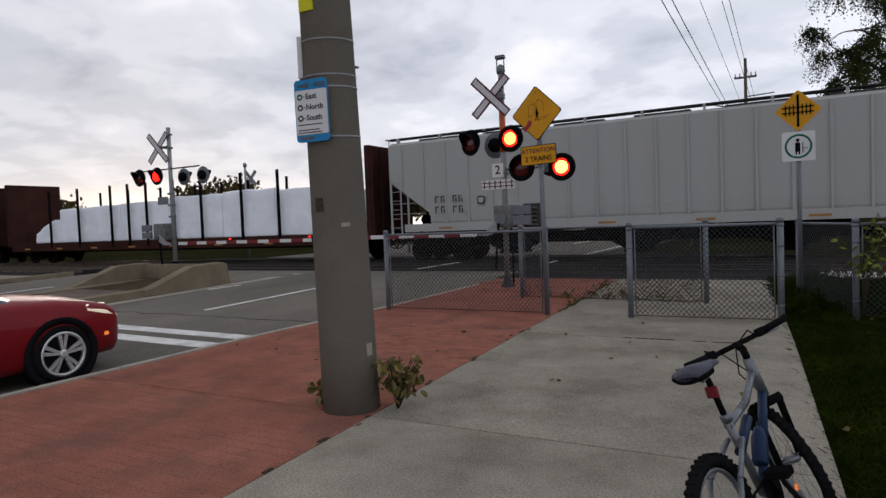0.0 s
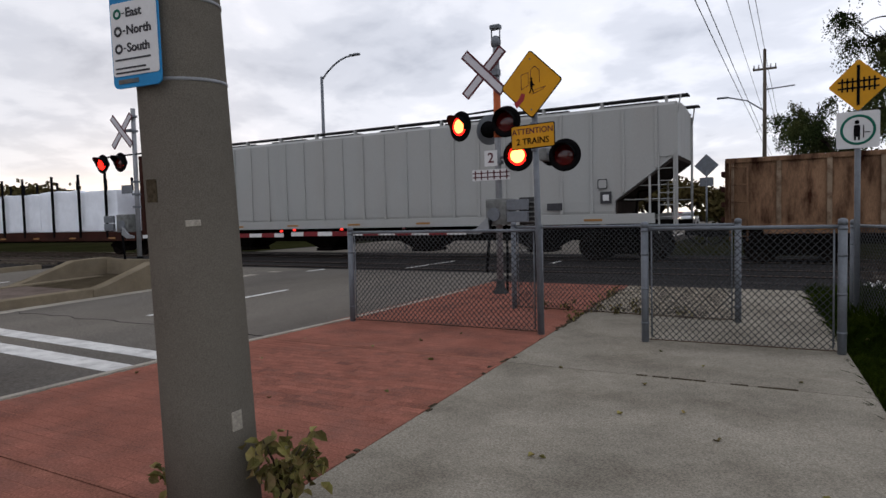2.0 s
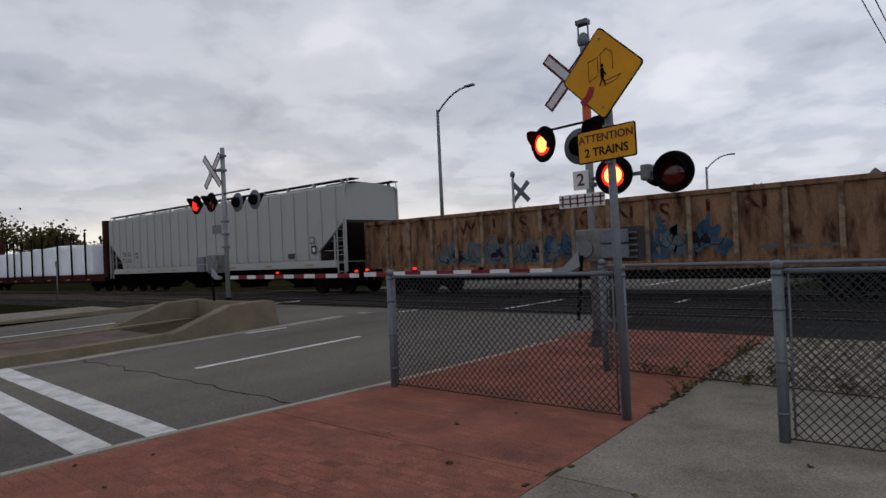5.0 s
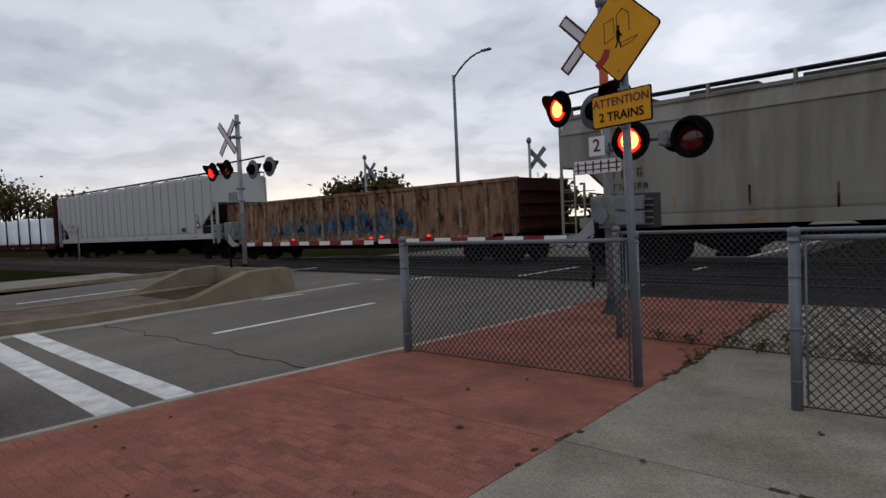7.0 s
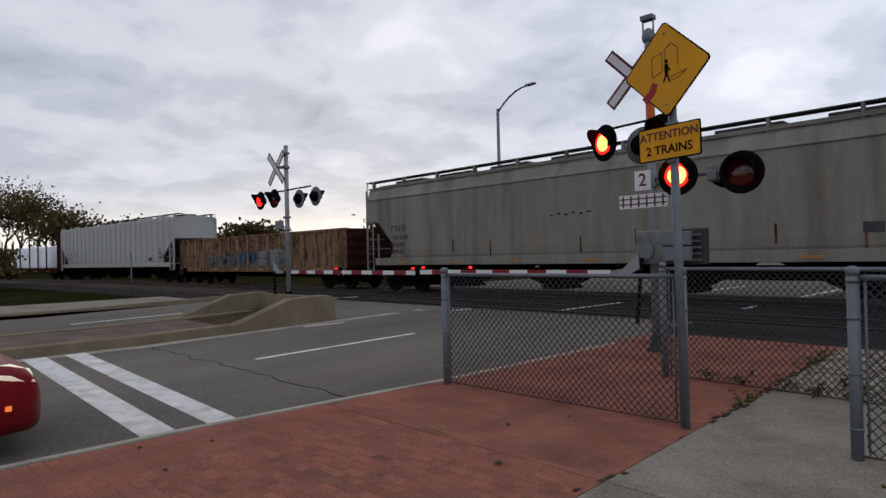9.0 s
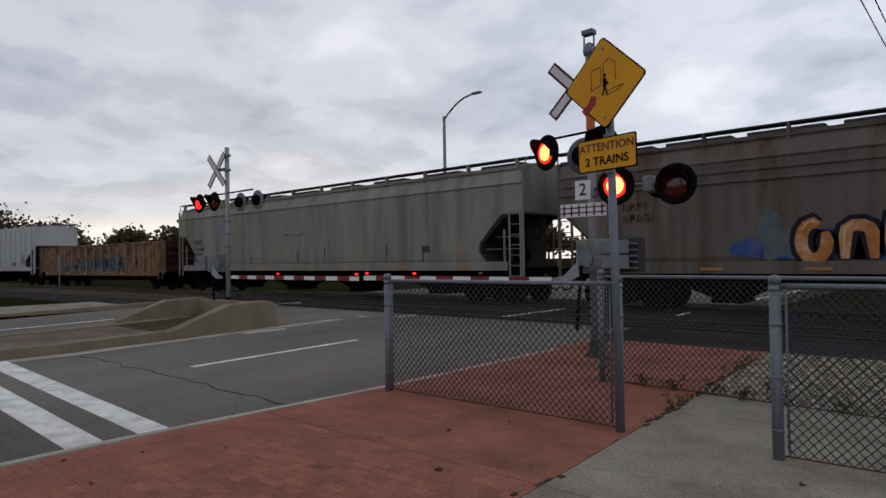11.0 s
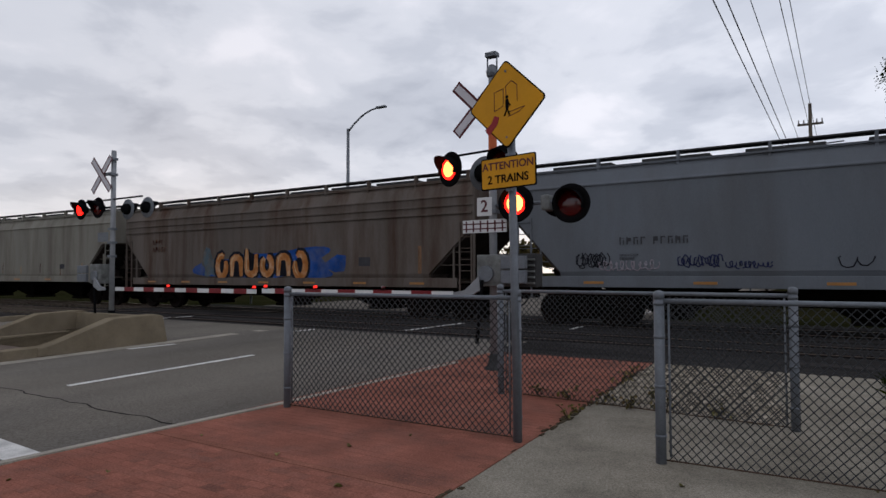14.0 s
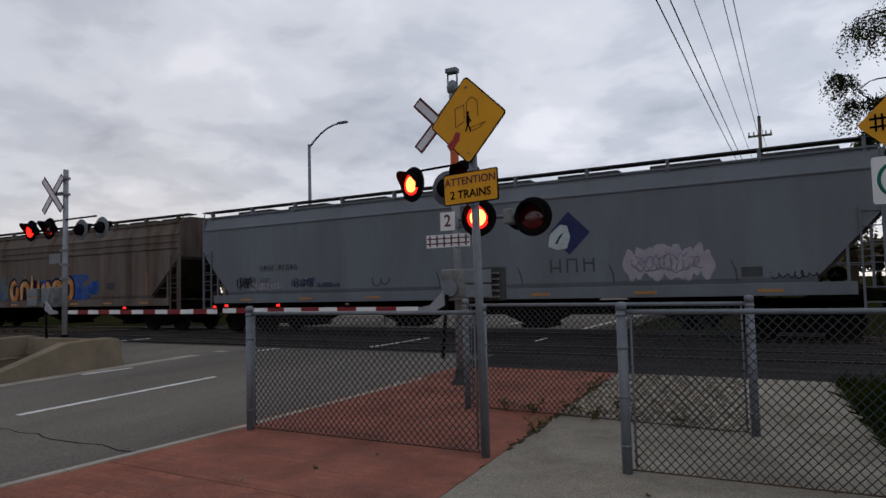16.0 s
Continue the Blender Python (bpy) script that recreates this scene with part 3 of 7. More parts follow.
def grass_blades():
    rnd = random.Random(3)
    vs, fs = [], []
    for k in range(42000):
        y = rnd.uniform(1.5, 14.7)
        x = path_edge(y) + 0.03 + rnd.random() ** 1.6 * 7.5
        h = rnd.uniform(0.025, 0.065) * (2.0 if y > 9.5 else 1.0) * (2.0 if y > 11.2 and rnd.random() < 0.4 else 1)
        a = rnd.uniform(0, 6.28)
        w, lx, ly = rnd.uniform(0.003, 0.008), rnd.gauss(0, 0.03), rnd.gauss(0, 0.03)
        n = len(vs)
        c, s = math.cos(a) * w, math.sin(a) * w
        vs += [(x - c, y - s, -0.05), (x + c, y + s, -0.05), (x + lx + c * 0.6, y + ly + s * 0.6, h * 0.6 - 0.04), (x + lx * 2.2, y + ly * 2.2, h - 0.03)]
        fs += [(n, n + 1, n + 2), (n, n + 2, n + 3)]
    for k in range(6500):
        y = rnd.uniform(9.9, 13.8)
        x = path_edge(y) + 0.08 + rnd.random() ** 1.4 * 4.5
        h = rnd.uniform(0.12, 0.42) * (0.35 + 0.65 * abs(math.sin(x * 2.3) * math.cos(y * 1.7)))
        a, lx, ly = rnd.uniform(0, 6.28), rnd.gauss(0, 0.05), rnd.gauss(0, 0.05)
        n = len(vs)
        c, s = math.cos(a) * 0.012, math.sin(a) * 0.012
        vs += [(x - c, y - s, -0.05), (x + c, y + s, -0.05), (x + lx + c, y + ly + s, h * 0.6), (x + lx * 2.2, y + ly * 2.2, h)]
        fs += [(n, n + 1, n + 2), (n, n + 2, n + 3)]
    me = bpy.data.meshes.new("grass_blades")
    me.from_pydata(vs, [], fs)
    me.materials.append(M["blade"])
    tagged(part("grass_blades", me, M["blade"]), "short dark green grass with longer tufts by the fence", "grass", kind="stuff")


def build_markings():
    def stripe(nm, pts, lab):
        bm = bmesh.new()
        prism(bm, [(x, y) for x, y, z in pts], 0, 1, "z")
        for v in bm.verts:
            z = road_z(v.co.y)
            v.co.z = z - 0.01 if v.co.z < 0.5 else z + (0.005 if v.co.y < 14 else 0.011)
        structure(nm, bm, M["paint"], lab, "road marking")
    stripe("stop_line_a", [(-14.0, 5.95, 0), (-6.60, 5.72, 0), (-6.60, 6.05, 0), (-14.0, 6.32, 0)], "worn white crossing line on asphalt")
    stripe("stop_line_b", [(-14.0, 6.62, 0), (-6.60, 6.38, 0), (-6.60, 6.68, 0), (-14.0, 6.96, 0)], "worn white crossing line on asphalt")
    for nm, a, b in (("lane_dash_a", 8.67, 12.15), ("lane_dash_b", 17.2, 20.3), ("lane_dash_c", -2.0, 2.0), ("lane_dash_d", 26.5, 29.5), ("lane_dash_e", 35, 38), ("lane_dash_f", 44, 47)):
        stripe(nm, [(-10.58, a, 0), (-10.46, a, 0), (-10.40, b, 0), (-10.52, b, 0)], "thin white lane dash on asphalt")
    stripe("edge_line", [(-6.60, 12.4, 0), (-6.48, 12.4, 0), (-6.86, 20.9, 0), (-6.98, 20.9, 0)], "thin white edge line across the tracks")
    stripe("edge_line_far", [(-7.0, 24.6, 0), (-6.88, 24.6, 0), (-6.9, 60, 0), (-7.02, 60, 0)], "thin white edge line beyond the tracks")
    stripe("median_edge_line", [(-13.72, 11.5, 0), (-13.60, 11.5, 0), (-12.86, 16.4, 0), (-12.98, 16.4, 0)], "thin faded edge line beside the traffic island")
    for nm, a, b in (("west_dash_a", 8.2, 11.3), ("west_dash_b", 2.0, 5.2), ("west_dash_c", 15.5, 18.0)):
        stripe(nm, [(-20.58, a, 0), (-20.46, a, 0), (-20.46, b, 0), (-20.58, b, 0)], "thin white lane dash on asphalt")


def road_crack():
    """A dark crack that wanders across the lane."""
    rnd = random.Random(17)
    bm = bmesh.new()
    x, y = -14.0, 8.05
    while x < -6.75:
        qx, qy = x + rnd.uniform(0.18, 0.4), 8.08 + rnd.gauss(0, 0.05)
        w = rnd.uniform(0.004, 0.010)
        prism(bm, [(x, y - w), (qx, qy - w), (qx, qy + w), (x, y + w)], -0.17, -0.1435, "z")
        x, y = qx, qy
    tagged(part("road_crack", bm, M["crossing"]), "dark tarred crack across the asphalt lane", "crack", kind="stuff")


def build_median():
    med = thing("median", "narrow concrete traffic island with a raised kerb", "traffic island", kind="structure")
    part("kerb", strip(-14.55, -14.15, [-30, 0, 5, 8, 10, 12, 12.7], lambda y: road_z(y) + 0.19, 0.3), M["barrier"], med)
    part("far_kerb", strip(-17.3, -16.95, [-30, 0, 5, 8, 10, 12, 12.7], lambda y: road_z(y) + 0.19, 0.3), M["barrier"], med)
    part("infill", strip(-16.95, -14.55, [-30, 0, 5, 8, 9.9], lambda y: road_z(y) + 0.165, 0.3), M["island"], med, "dull grey-brown paved infill")
    wall = thing("barrier_wall", "tan concrete barrier ramping up round the signal mast", "barrier", kind="structure")
    for nm, x0, x1 in (("near_ramp", -14.50, -14.12), ("far_ramp", -17.75, -17.4)):
        pts = [(9.9, -0.1), (12.75, -0.1), (12.62, 0.56), (12.45, 0.605), (11.45, 0.57), (10.3, 0.13), (9.9, 0.06)]
        bm = prism(bmesh.new(), pts, x0, x1, "x")
        bmesh.ops.bevel(bm, geom=bm.edges[:], offset=0.025, segments=2, profile=0.6, affect="EDGES")
        part(nm, bm, M["barrier"], wall)
    bm = prism(bmesh.new(), [(12.3, -0.1), (12.75, -0.1), (12.62, 0.55), (12.34, 0.55)], -17.4, -14.5, "x")
    part("end_wall", bm, M["barrier"], wall)
    part("fill", prism(bmesh.new(), [(9.95, -0.1), (12.32, -0.1), (12.32, 0.14), (9.95, 0.04)], -17.39, -14.51, "x"), M["soil"], wall, "dark earth fill")
    # pale painted gutter by the island
    structure("gutter", strip(-14.13, -13.75, [-20, 5, 8, 10, 12, 14, 15.5], lambda y: road_z(y) + 0.004, 0.05), M["kerb"], "pale concrete gutter beside the traffic island", "gutter")
    # kerb and footpath on the far side of the road
    structure("west_kerb", strip(-24.5, -24.2, [-45, 0, 8, 12, 14.2], lambda y: road_z(y) + 0.16, 0.3), M["barrier"], "tan concrete kerb", "kerb")
    structure("west_path", bbox(-28.8, -24.5, -30, 13.6, -0.2, 0.03), M["concrete"], "pale concrete footpath", "footpath")


build_ground()
build_pavements()
grass_blades()
build_markings()
road_crack()
build_median()


# ---------------------------------------------------------------- fences
def fence_mesh(length, height, z0=0.03, pitch=0.070, r=0.0036):
    """Woven diamond wire between two posts, along +x."""
    bm = bmesh.new()
    half = pitch / 2
    n = int(length / half)
    step = pitch * 0.54
    rows = int((height - z0) / step)

    def seg(a, b):
        a, b = Vector(a), Vector(b)
        d = (b - a).normalized()
        s = Vector((-d.z, 0, d.x)) * r
        q = [(a + s), (b + s), (b - s), (a - s)]
        f = [bm.verts.new(p + Vector((0, -r * 0.8, 0))) for p in q]
        g = [bm.verts.new(p + Vector((0, r * 0.8, 0))) for p in q]
        bm.faces.new(f)
        bm.faces.new(g[::-1])
        bm.faces.new((f[0], g[0], g[1], f[1]))
        bm.faces.new((f[2], g[2], g[3], f[3]))

    for i in range(n):
        x = i * half
        for j in range(rows):
            up = (i + j) % 2 == 0
            z = z0 + j * step
            seg((x, 0, z if up else z + step), (min(x + half, length), 0, z + step if up else z))
    return bm


def fence_panel(p0, p1, height, label, posts=(True, True), rail=True, sag=0.0):
    a, b = Vector((*p0, 0)), Vector((*p1, 0))
    d = b - a
    L = d.length
    th = thing("chain_link_fence", label, "fence", pose(a.x, a.y, 0, 0, 0, math.degrees(math.atan2(d.y, d.x))), "fences at the crossing")
    for x, on in ((0, posts[0]), (L, posts[1])):
        if not on:
            continue
        bm = rod(bmesh.new(), (x, 0, -0.2), (x, 0, height), 0.042, seg=16)
        post = part("post", bm, M["galv"], th)
        bm = lathe(bmesh.new(), [(0.045, height - 0.045), (0.046, height), (0.038, height + 0.016), (0.014, height + 0.026)], 16, "z", (x, 0, 0))
        part("cap", bm, M["galv"], post)
        for z in (0.22, 0.62, 1.02, height - 0.08):
            part("tension_band", lathe(bmesh.new(), [(0.047, z - 0.012), (0.047, z + 0.012)], 14, "z", (x, 0, 0)), M["galv"], post)
        bm = rod(bmesh.new(), (x + (0.075 if x == 0 else -0.075), 0, 0.06), (x + (0.075 if x == 0 else -0.075), 0, height - 0.06), 0.009, seg=6)
        part("tension_bar", bm, M["galv"], post)
    if rail:
        part("top_rail", rod(bmesh.new(), (0.03, 0, height - 0.06), (L - 0.03, 0, height - 0.06), 0.021, seg=12), M["galv"], th)
    bm = fence_mesh(L - 0.1, height - 0.06)
    bmesh.ops.translate(bm, vec=(0.06, 0, 0), verts=bm.verts[:])
    part("wire_mesh", bm, M["wire"], th, "woven diamond wire")
    part("bottom_wire", rod(bmesh.new(), (0, 0, 0.03), (L, 0, 0.03), 0.006, seg=6), M["rust"], th, "rusty bottom wire")
    return th


FH = 1.37
fence_panel((-6.09, 8.88), (-3.18, 8.945), FH, "grey chain-link fence panel beside the kerb")
fence_panel((-1.90, 8.95), (0.04, 9.02), FH, "grey chain-link fence panel across the footpath", posts=(True, True))
fence_panel((-4.34, 10.88), (-1.04, 10.68), FH, "grey chain-link fence panel standing behind the others")
fence_panel((0.30, 11.35), (0.93, 9.65), FH - 0.05, "grey chain-link fence on the grass verge", posts=(True, False))
fence_panel((0.93, 9.65), (4.6, 9.2), FH - 0.05, "grey chain-link fence overgrown by a vine", posts=(True, True))


# ---------------------------------------------------------------- signs
def plate(bm, pts, y0, y1):
    return prism(bm, pts, y0, y1, "y")


def rounded(w, h, r, cx=0, cz=0, n=4):
    pts = []
    for sx, sz, a0 in ((1, 1, 0), (-1, 1, 90), (-1, -1, 180), (1, -1, 270)):
        for k in range(n + 1):
            a = radians(a0 + 90 * k / n)
            pts.append((cx + sx * (w / 2 - r) + r * math.cos(a), cz + sz * (h / 2 - r) + r * math.sin(a)))
    return pts


def turned(pts, deg, cx=0, cz=0):
    c, s = math.cos(radians(deg)), math.sin(radians(deg))
    return [(cx + u * c - v * s, cz + u * s + v * c) for u, v in pts]


def bars(bm, specs, y0, y1):
    for cx, cz, w, h in specs:
        box(bm, cx - w / 2, cx + w / 2, y0, y1, cz - h / 2, cz + h / 2)
    return bm


def attention_sign():
    th = thing("warning_sign", "yellow diamond warning sign over a yellow word plate on a post", "road sign", pose(-3.165, 8.90, 0))
    part("post", rod(bmesh.new(), (0, 0.02, -0.1), (0, 0.02, 3.05), 0.038, seg=16), M["galv"], th)
    dia = part("diamond", plate(bmesh.new(), turned(rounded(0.60, 0.60, 0.04), 45, 0, 3.11), -0.052, -0.046), M["black"], th, "black edge of the diamond")
    part("face", plate(bmesh.new(), turned(rounded(0.575, 0.575, 0.035), 45, 0, 3.11), -0.056, -0.0522), M["yellow"], dia, "yellow diamond face")
    bm = bmesh.new()
    for a, b in (((-0.13, 3.06), (-0.13, 3.24)), ((-0.13, 3.24), (-0.03, 3.26)), ((-0.03, 3.26), (-0.03, 3.12)), ((-0.13, 3.06), (-0.03, 3.10)),
                 ((0.0, 3.12), (0.0, 3.28)), ((0.0, 3.28), (0.06, 3.32)), ((0.06, 3.32), (0.12, 3.27)), ((0.12, 3.27), (0.12, 3.12)),
                 ((0.02, 3.03), (0.20, 3.06)), ((0.02, 2.99), (0.14, 3.02)), ((0.20, 3.06), (0.14, 3.02))):
        rod(bm, (a[0], -0.0565, a[1]), (b[0], -0.0565, b[1]), 0.0035, seg=5)
    part("train_outlines", bm, M["redborder"], dia, "thin outlines of two trains")["kind"] = "stuff"
    bm = plate(bmesh.new(), [(-0.24, 2.90), (-0.20, 2.84), (-0.10, 2.93), (-0.08, 3.0), (-0.13, 3.02), (-0.17, 2.95)], -0.0595, -0.0562)
    part("red_patch", bm, M["red"], dia, "red track patch")
    bm = plate(bmesh.new(), rounded(0.035, 0.09, 0.012, 0.01, 3.11), -0.0595, -0.0562)
    plate(bm, rounded(0.03, 0.03, 0.012, 0.01, 3.175), -0.0595, -0.0562)
    for a, b in (((0.01, 3.07), (-0.02, 3.0)), ((0.01, 3.07), (0.035, 3.0)), ((0.01, 3.14), (0.045, 3.09))):
        rod(bm, (a[0], -0.058, a[1]), (b[0], -0.058, b[1]), 0.007, seg=5)
    part("walking_figure_symbol", bm, M["black"], dia)
    for z in (3.42, 2.80):
        part("bolt", lathe(bmesh.new(), [(0.011, -0.062), (0.011, -0.052)], 8, "y", (0, 0, z)), M["galv"], dia)
    word = part("word_plate", plate(bmesh.new(), rounded(0.60, 0.30, 0.02, 0, 2.475), -0.052, -0.046), M["black"], th, "black edge of the word plate")
    part("face", plate(bmesh.new(), rounded(0.575, 0.275, 0.016, 0, 2.475), -0.056, -0.0522), M["yellow"], word, "yellow word plate")
    lettering("word", "ATTENTION", 0.100, M["redborder"], word, pose(0, -0.057, 2.54))
    lettering("word", "2 TRAINS", 0.108, M["black"], word, pose(0, -0.057, 2.415))
    part("bracket", bbox(-0.03, 0.03, -0.046, 0.0, 2.3, 2.65, 0.004), M["galv"], th)
    th.rotation_euler = (0, radians(-1.0), radians(-6))


def track_sign():
    th = thing("track_warning_sign", "yellow diamond track sign over a white walking sign on a post", "road sign", pose(0.31, 11.02, 0))
    part("post", rod(bmesh.new(), (0, 0.03, -0.1), (0, 0.03, 3.2), 0.034, seg=14), M["galv"], th)
    dia = part("diamond", plate(bmesh.new(), turned(rounded(0.46, 0.46, 0.03), 45, 0, 3.03), -0.03, -0.024), M["yellow"], th, "yellow diamond plate")
    bm = bmesh.new()
    bars(bm, [(0, 3.03, 0.035, 0.5), (0, 3.0, 0.44, 0.022), (0, 3.08, 0.44, 0.022)] + [(x, 3.04, 0.02, 0.17) for x in (-0.17, -0.115, -0.06, 0.06, 0.115, 0.17)], -0.034, -0.0302)
    part("track_symbol", bm, M["black"], dia, "black track and road symbol")
    sq = part("square_plate", plate(bmesh.new(), rounded(0.46, 0.46, 0.03, 0, 2.475), -0.03, -0.024), M["white"], th, "white square plate")
    bm = bmesh.new()
    ring = [(0.175 + 0.016 * math.cos(a), 0.016 * math.sin(a) * 0.3) for a in [k * math.pi / 4 for k in range(8)]]
    lathe(bm, ring, 32, "y", (0, -0.031, 2.475), close=True)
    part("green_ring", bm, M["green"], sq)
    bm = plate(bmesh.new(), rounded(0.07, 0.15, 0.02, -0.01, 2.46), -0.034, -0.0302)
    plate(bm, rounded(0.05, 0.05, 0.02, -0.01, 2.57), -0.034, -0.0302)
    bars(bm, [(-0.03, 2.375, 0.022, 0.06), (0.012, 2.375, 0.022, 0.06), (0.06, 2.45, 0.012, 0.16), (0.10, 2.44, 0.06, 0.012)], -0.034, -0.0302)
    part("walking_symbol", bm, M["black"], sq)
    th.rotation_euler = (0, 0, radians(-4))


attention_sign()
track_sign()


def bus_pole():
    base = pose(-3.079, 3.736, 0, 3.05, 0.74, 0)
    th = thing("concrete_pole", "thick brown-grey concrete utility pole with steel bands", "utility pole", base)
    n = 14
    bm = lathe(bmesh.new(), [(0.2362 - 0.0086 * k, -0.2 + 0.75 * k) for k in range(n)], 48)
    part("shaft", bm, M["pole_concrete"], th)
    for z in (2.19, 2.565, 2.655, 2.92, 3.6):
        r = 0.2339 - 0.0115 * z
        part("steel_band", lathe(bmesh.new(), [(r + 0.002, z - 0.008), (r + 0.004, z - 0.006), (r + 0.004, z + 0.006), (r + 0.002, z + 0.008)], 48), M["alu"], th, "thin bright steel band")
    part("tag", bbox(0.215, 0.231, -0.03, 0.03, 0.46, 0.56, 0.003), M["kerb"], th, "small pale tag", pose(0, 0, 0, 0, 0, -5))
    part("tag", bbox(0.205, 0.2195, -0.035, 0.035, 1.50, 1.53, 0.003), M["kerb"], th, "small pale tag", pose(0, 0, 0, 0, 0, -40))
    part("stencil_patch", bbox(0.19, 0.2165, -0.04, 0.04, 1.62, 1.73, 0.003), M["soil"], th, "dark worn stencil patch", pose(0, 0, 0, 0, 0, -94))
    part("notice", bbox(-0.09, 0.04, -0.206, -0.17, 3.13, 3.35, 0.003), M["lime"], th, "yellow notice")
    # bus stop flag
    sg = thing("bus_stop_sign", "blue and white bus stop sign strapped to the pole", "bus stop sign", pose(-3.055, 3.375, 2.375, 0, -1.0, 9))
    part("plate", plate(bmesh.new(), rounded(0.285, 0.47, 0.03), -0.004, 0.004), M["blue"], sg, "blue plate")
    part("panel", plate(bmesh.new(), rounded(0.27, 0.335, 0.012, 0, -0.012), -0.0075, -0.0042), M["white"], sg, "white panel")
    for z, m, w in ((0.105, "green", "East"), (0.025, "stencil", "North"), (-0.055, "stencil", "South")):
        ring = [(0.018 + 0.006 * math.cos(a), 0.002 * math.sin(a)) for a in [k * math.pi / 3 for k in range(6)]]
        part("route_ring", lathe(bmesh.new(), ring, 16, "y", (-0.095, -0.009, z), close=True), M[m], sg)
        lettering("word", w, 0.058, M["stencil"], sg, pose(-0.045, -0.0085, z), align="LEFT")
        part("dash", bbox(-0.065, -0.05, -0.0095, -0.0072, z - 0.003, z + 0.003), M["stencil"], sg)
    for z, w in ((-0.105, 0.21), (-0.145, 0.18), (-0.165, 0.2)):
        part("text_bar", bbox(-0.12, -0.12 + w, -0.0095, -0.0072, z - 0.004, z + 0.004), M["stencil"], sg)
    part("arrow_symbol", plate(bmesh.new(), [(-0.11, 0.18), (-0.04, 0.18), (-0.04, 0.165), (-0.005, 0.19), (-0.04, 0.215), (-0.04, 0.2), (-0.11, 0.2)], -0.007, -0.0042), M["g_pale"], sg)
    for z in (0.2, 0.18):
        part("text_bar", bbox(0.03, 0.12, -0.007, -0.0042, z - 0.006, z + 0.006), M["g_pale"], sg)
    part("text_bar", bbox(-0.11, 0.01, -0.007, -0.0042, -0.215, -0.195), M["g_pale"], sg)
    part("clamp", bbox(-0.02, 0.02, 0.004, 0.08, -0.03, 0.03, 0.004), M["galv"], sg)
    up = thing("timetable_holder", "white timetable holder on the pole", "timetable holder", pose(-3.215, 3.47, 2.64, 0, 0, -62))
    part("case", bbox(-0.06, 0.06, -0.02, 0.02, 0.0, 0.32, 0.008), M["white"], up)
    part("bracket", bbox(-0.03, 0.03, -0.015, 0.03, -0.06, 0.0, 0.004), M["galv"], up)


bus_pole()


# ---------------------------------------------------------------- crossing signals
def lamp_head(parent, x, y, z, yaw, lens_list, lit_first, rear=False, dim=False, hot=False, size=1.0):
    """One round signal head: black disc, hood, and a lens that turns over to flash."""
    at = pose(x, y, z, 0, 0, yaw) @ Matrix.Scale(size, 4)
    head = part("signal_head", lathe(bmesh.new(), [(0.02, 0.02), (0.285, 0.012), (0.295, 0.004), (0.285, -0.004), (0.194, -0.01), (0.189, 0.0)], 36, "y"), M["galv" if rear else "black"], parent, "silver back of a signal head" if rear else "black signal disc", at)
    part("housing", lathe(bmesh.new(), [(0.16, 0.0), (0.16, 0.10), (0.10, 0.17), (0.05, 0.19)], 24, "y"), M["black"], head)
    bm = bmesh.new()
    n = 18
    rows = []
    for k in range(n + 1):
        a = radians(-25 + 230 * k / n)
        depth = 0.29 * (0.35 + 0.65 * max(0, math.sin(a)))
        rows.append([bm.verts.new((rr * math.cos(a), yy, rr * math.sin(a))) for rr, yy in ((0.199, 0.0), (0.196, -depth), (0.190, -depth), (0.190, 0.0))])
    for a, b in zip(rows[:-1], rows[1:]):
        for k in range(4):
            bm.faces.new((a[k], b[k], b[(k + 1) % 4], a[(k + 1) % 4]))
    part("hood", bm, M["black"], head)
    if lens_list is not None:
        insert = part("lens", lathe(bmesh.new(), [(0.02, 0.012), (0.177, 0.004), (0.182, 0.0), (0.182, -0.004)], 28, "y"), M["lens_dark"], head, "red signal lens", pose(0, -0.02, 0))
        # oversized red glowing rim imitates the halo round the lit lens
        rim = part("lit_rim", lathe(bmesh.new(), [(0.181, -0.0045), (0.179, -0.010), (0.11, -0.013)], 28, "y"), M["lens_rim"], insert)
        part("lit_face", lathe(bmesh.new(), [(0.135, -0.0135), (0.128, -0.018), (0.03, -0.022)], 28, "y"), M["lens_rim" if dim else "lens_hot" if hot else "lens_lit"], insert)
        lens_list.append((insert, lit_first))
    return head


LENSES = []


def crossbuck(parent, x, y, z, size=1.15, w=0.2):
    for k, (deg, dy) in enumerate(((45, 0.0), (-45, -0.012))):
        b = part("crossbuck_board", plate(bmesh.new(), turned([(-size / 2, -w / 2), (size / 2, -w / 2), (size / 2, w / 2), (-size / 2, w / 2)], deg, x, z), y + dy - 0.005, y + dy), M["redborder"], parent, "dark red edge of a crossbuck board")
        part("face", plate(bmesh.new(), turned([(-size / 2 + 0.03, -w / 2 + 0.04), (size / 2 - 0.03, -w / 2 + 0.04), (size / 2 - 0.03, w / 2 - 0.04), (-size / 2 + 0.03, w / 2 - 0.04)], deg, x, z), y + dy - 0.009, y + dy - 0.0052), M["xwhite"], b, "white reflective face")


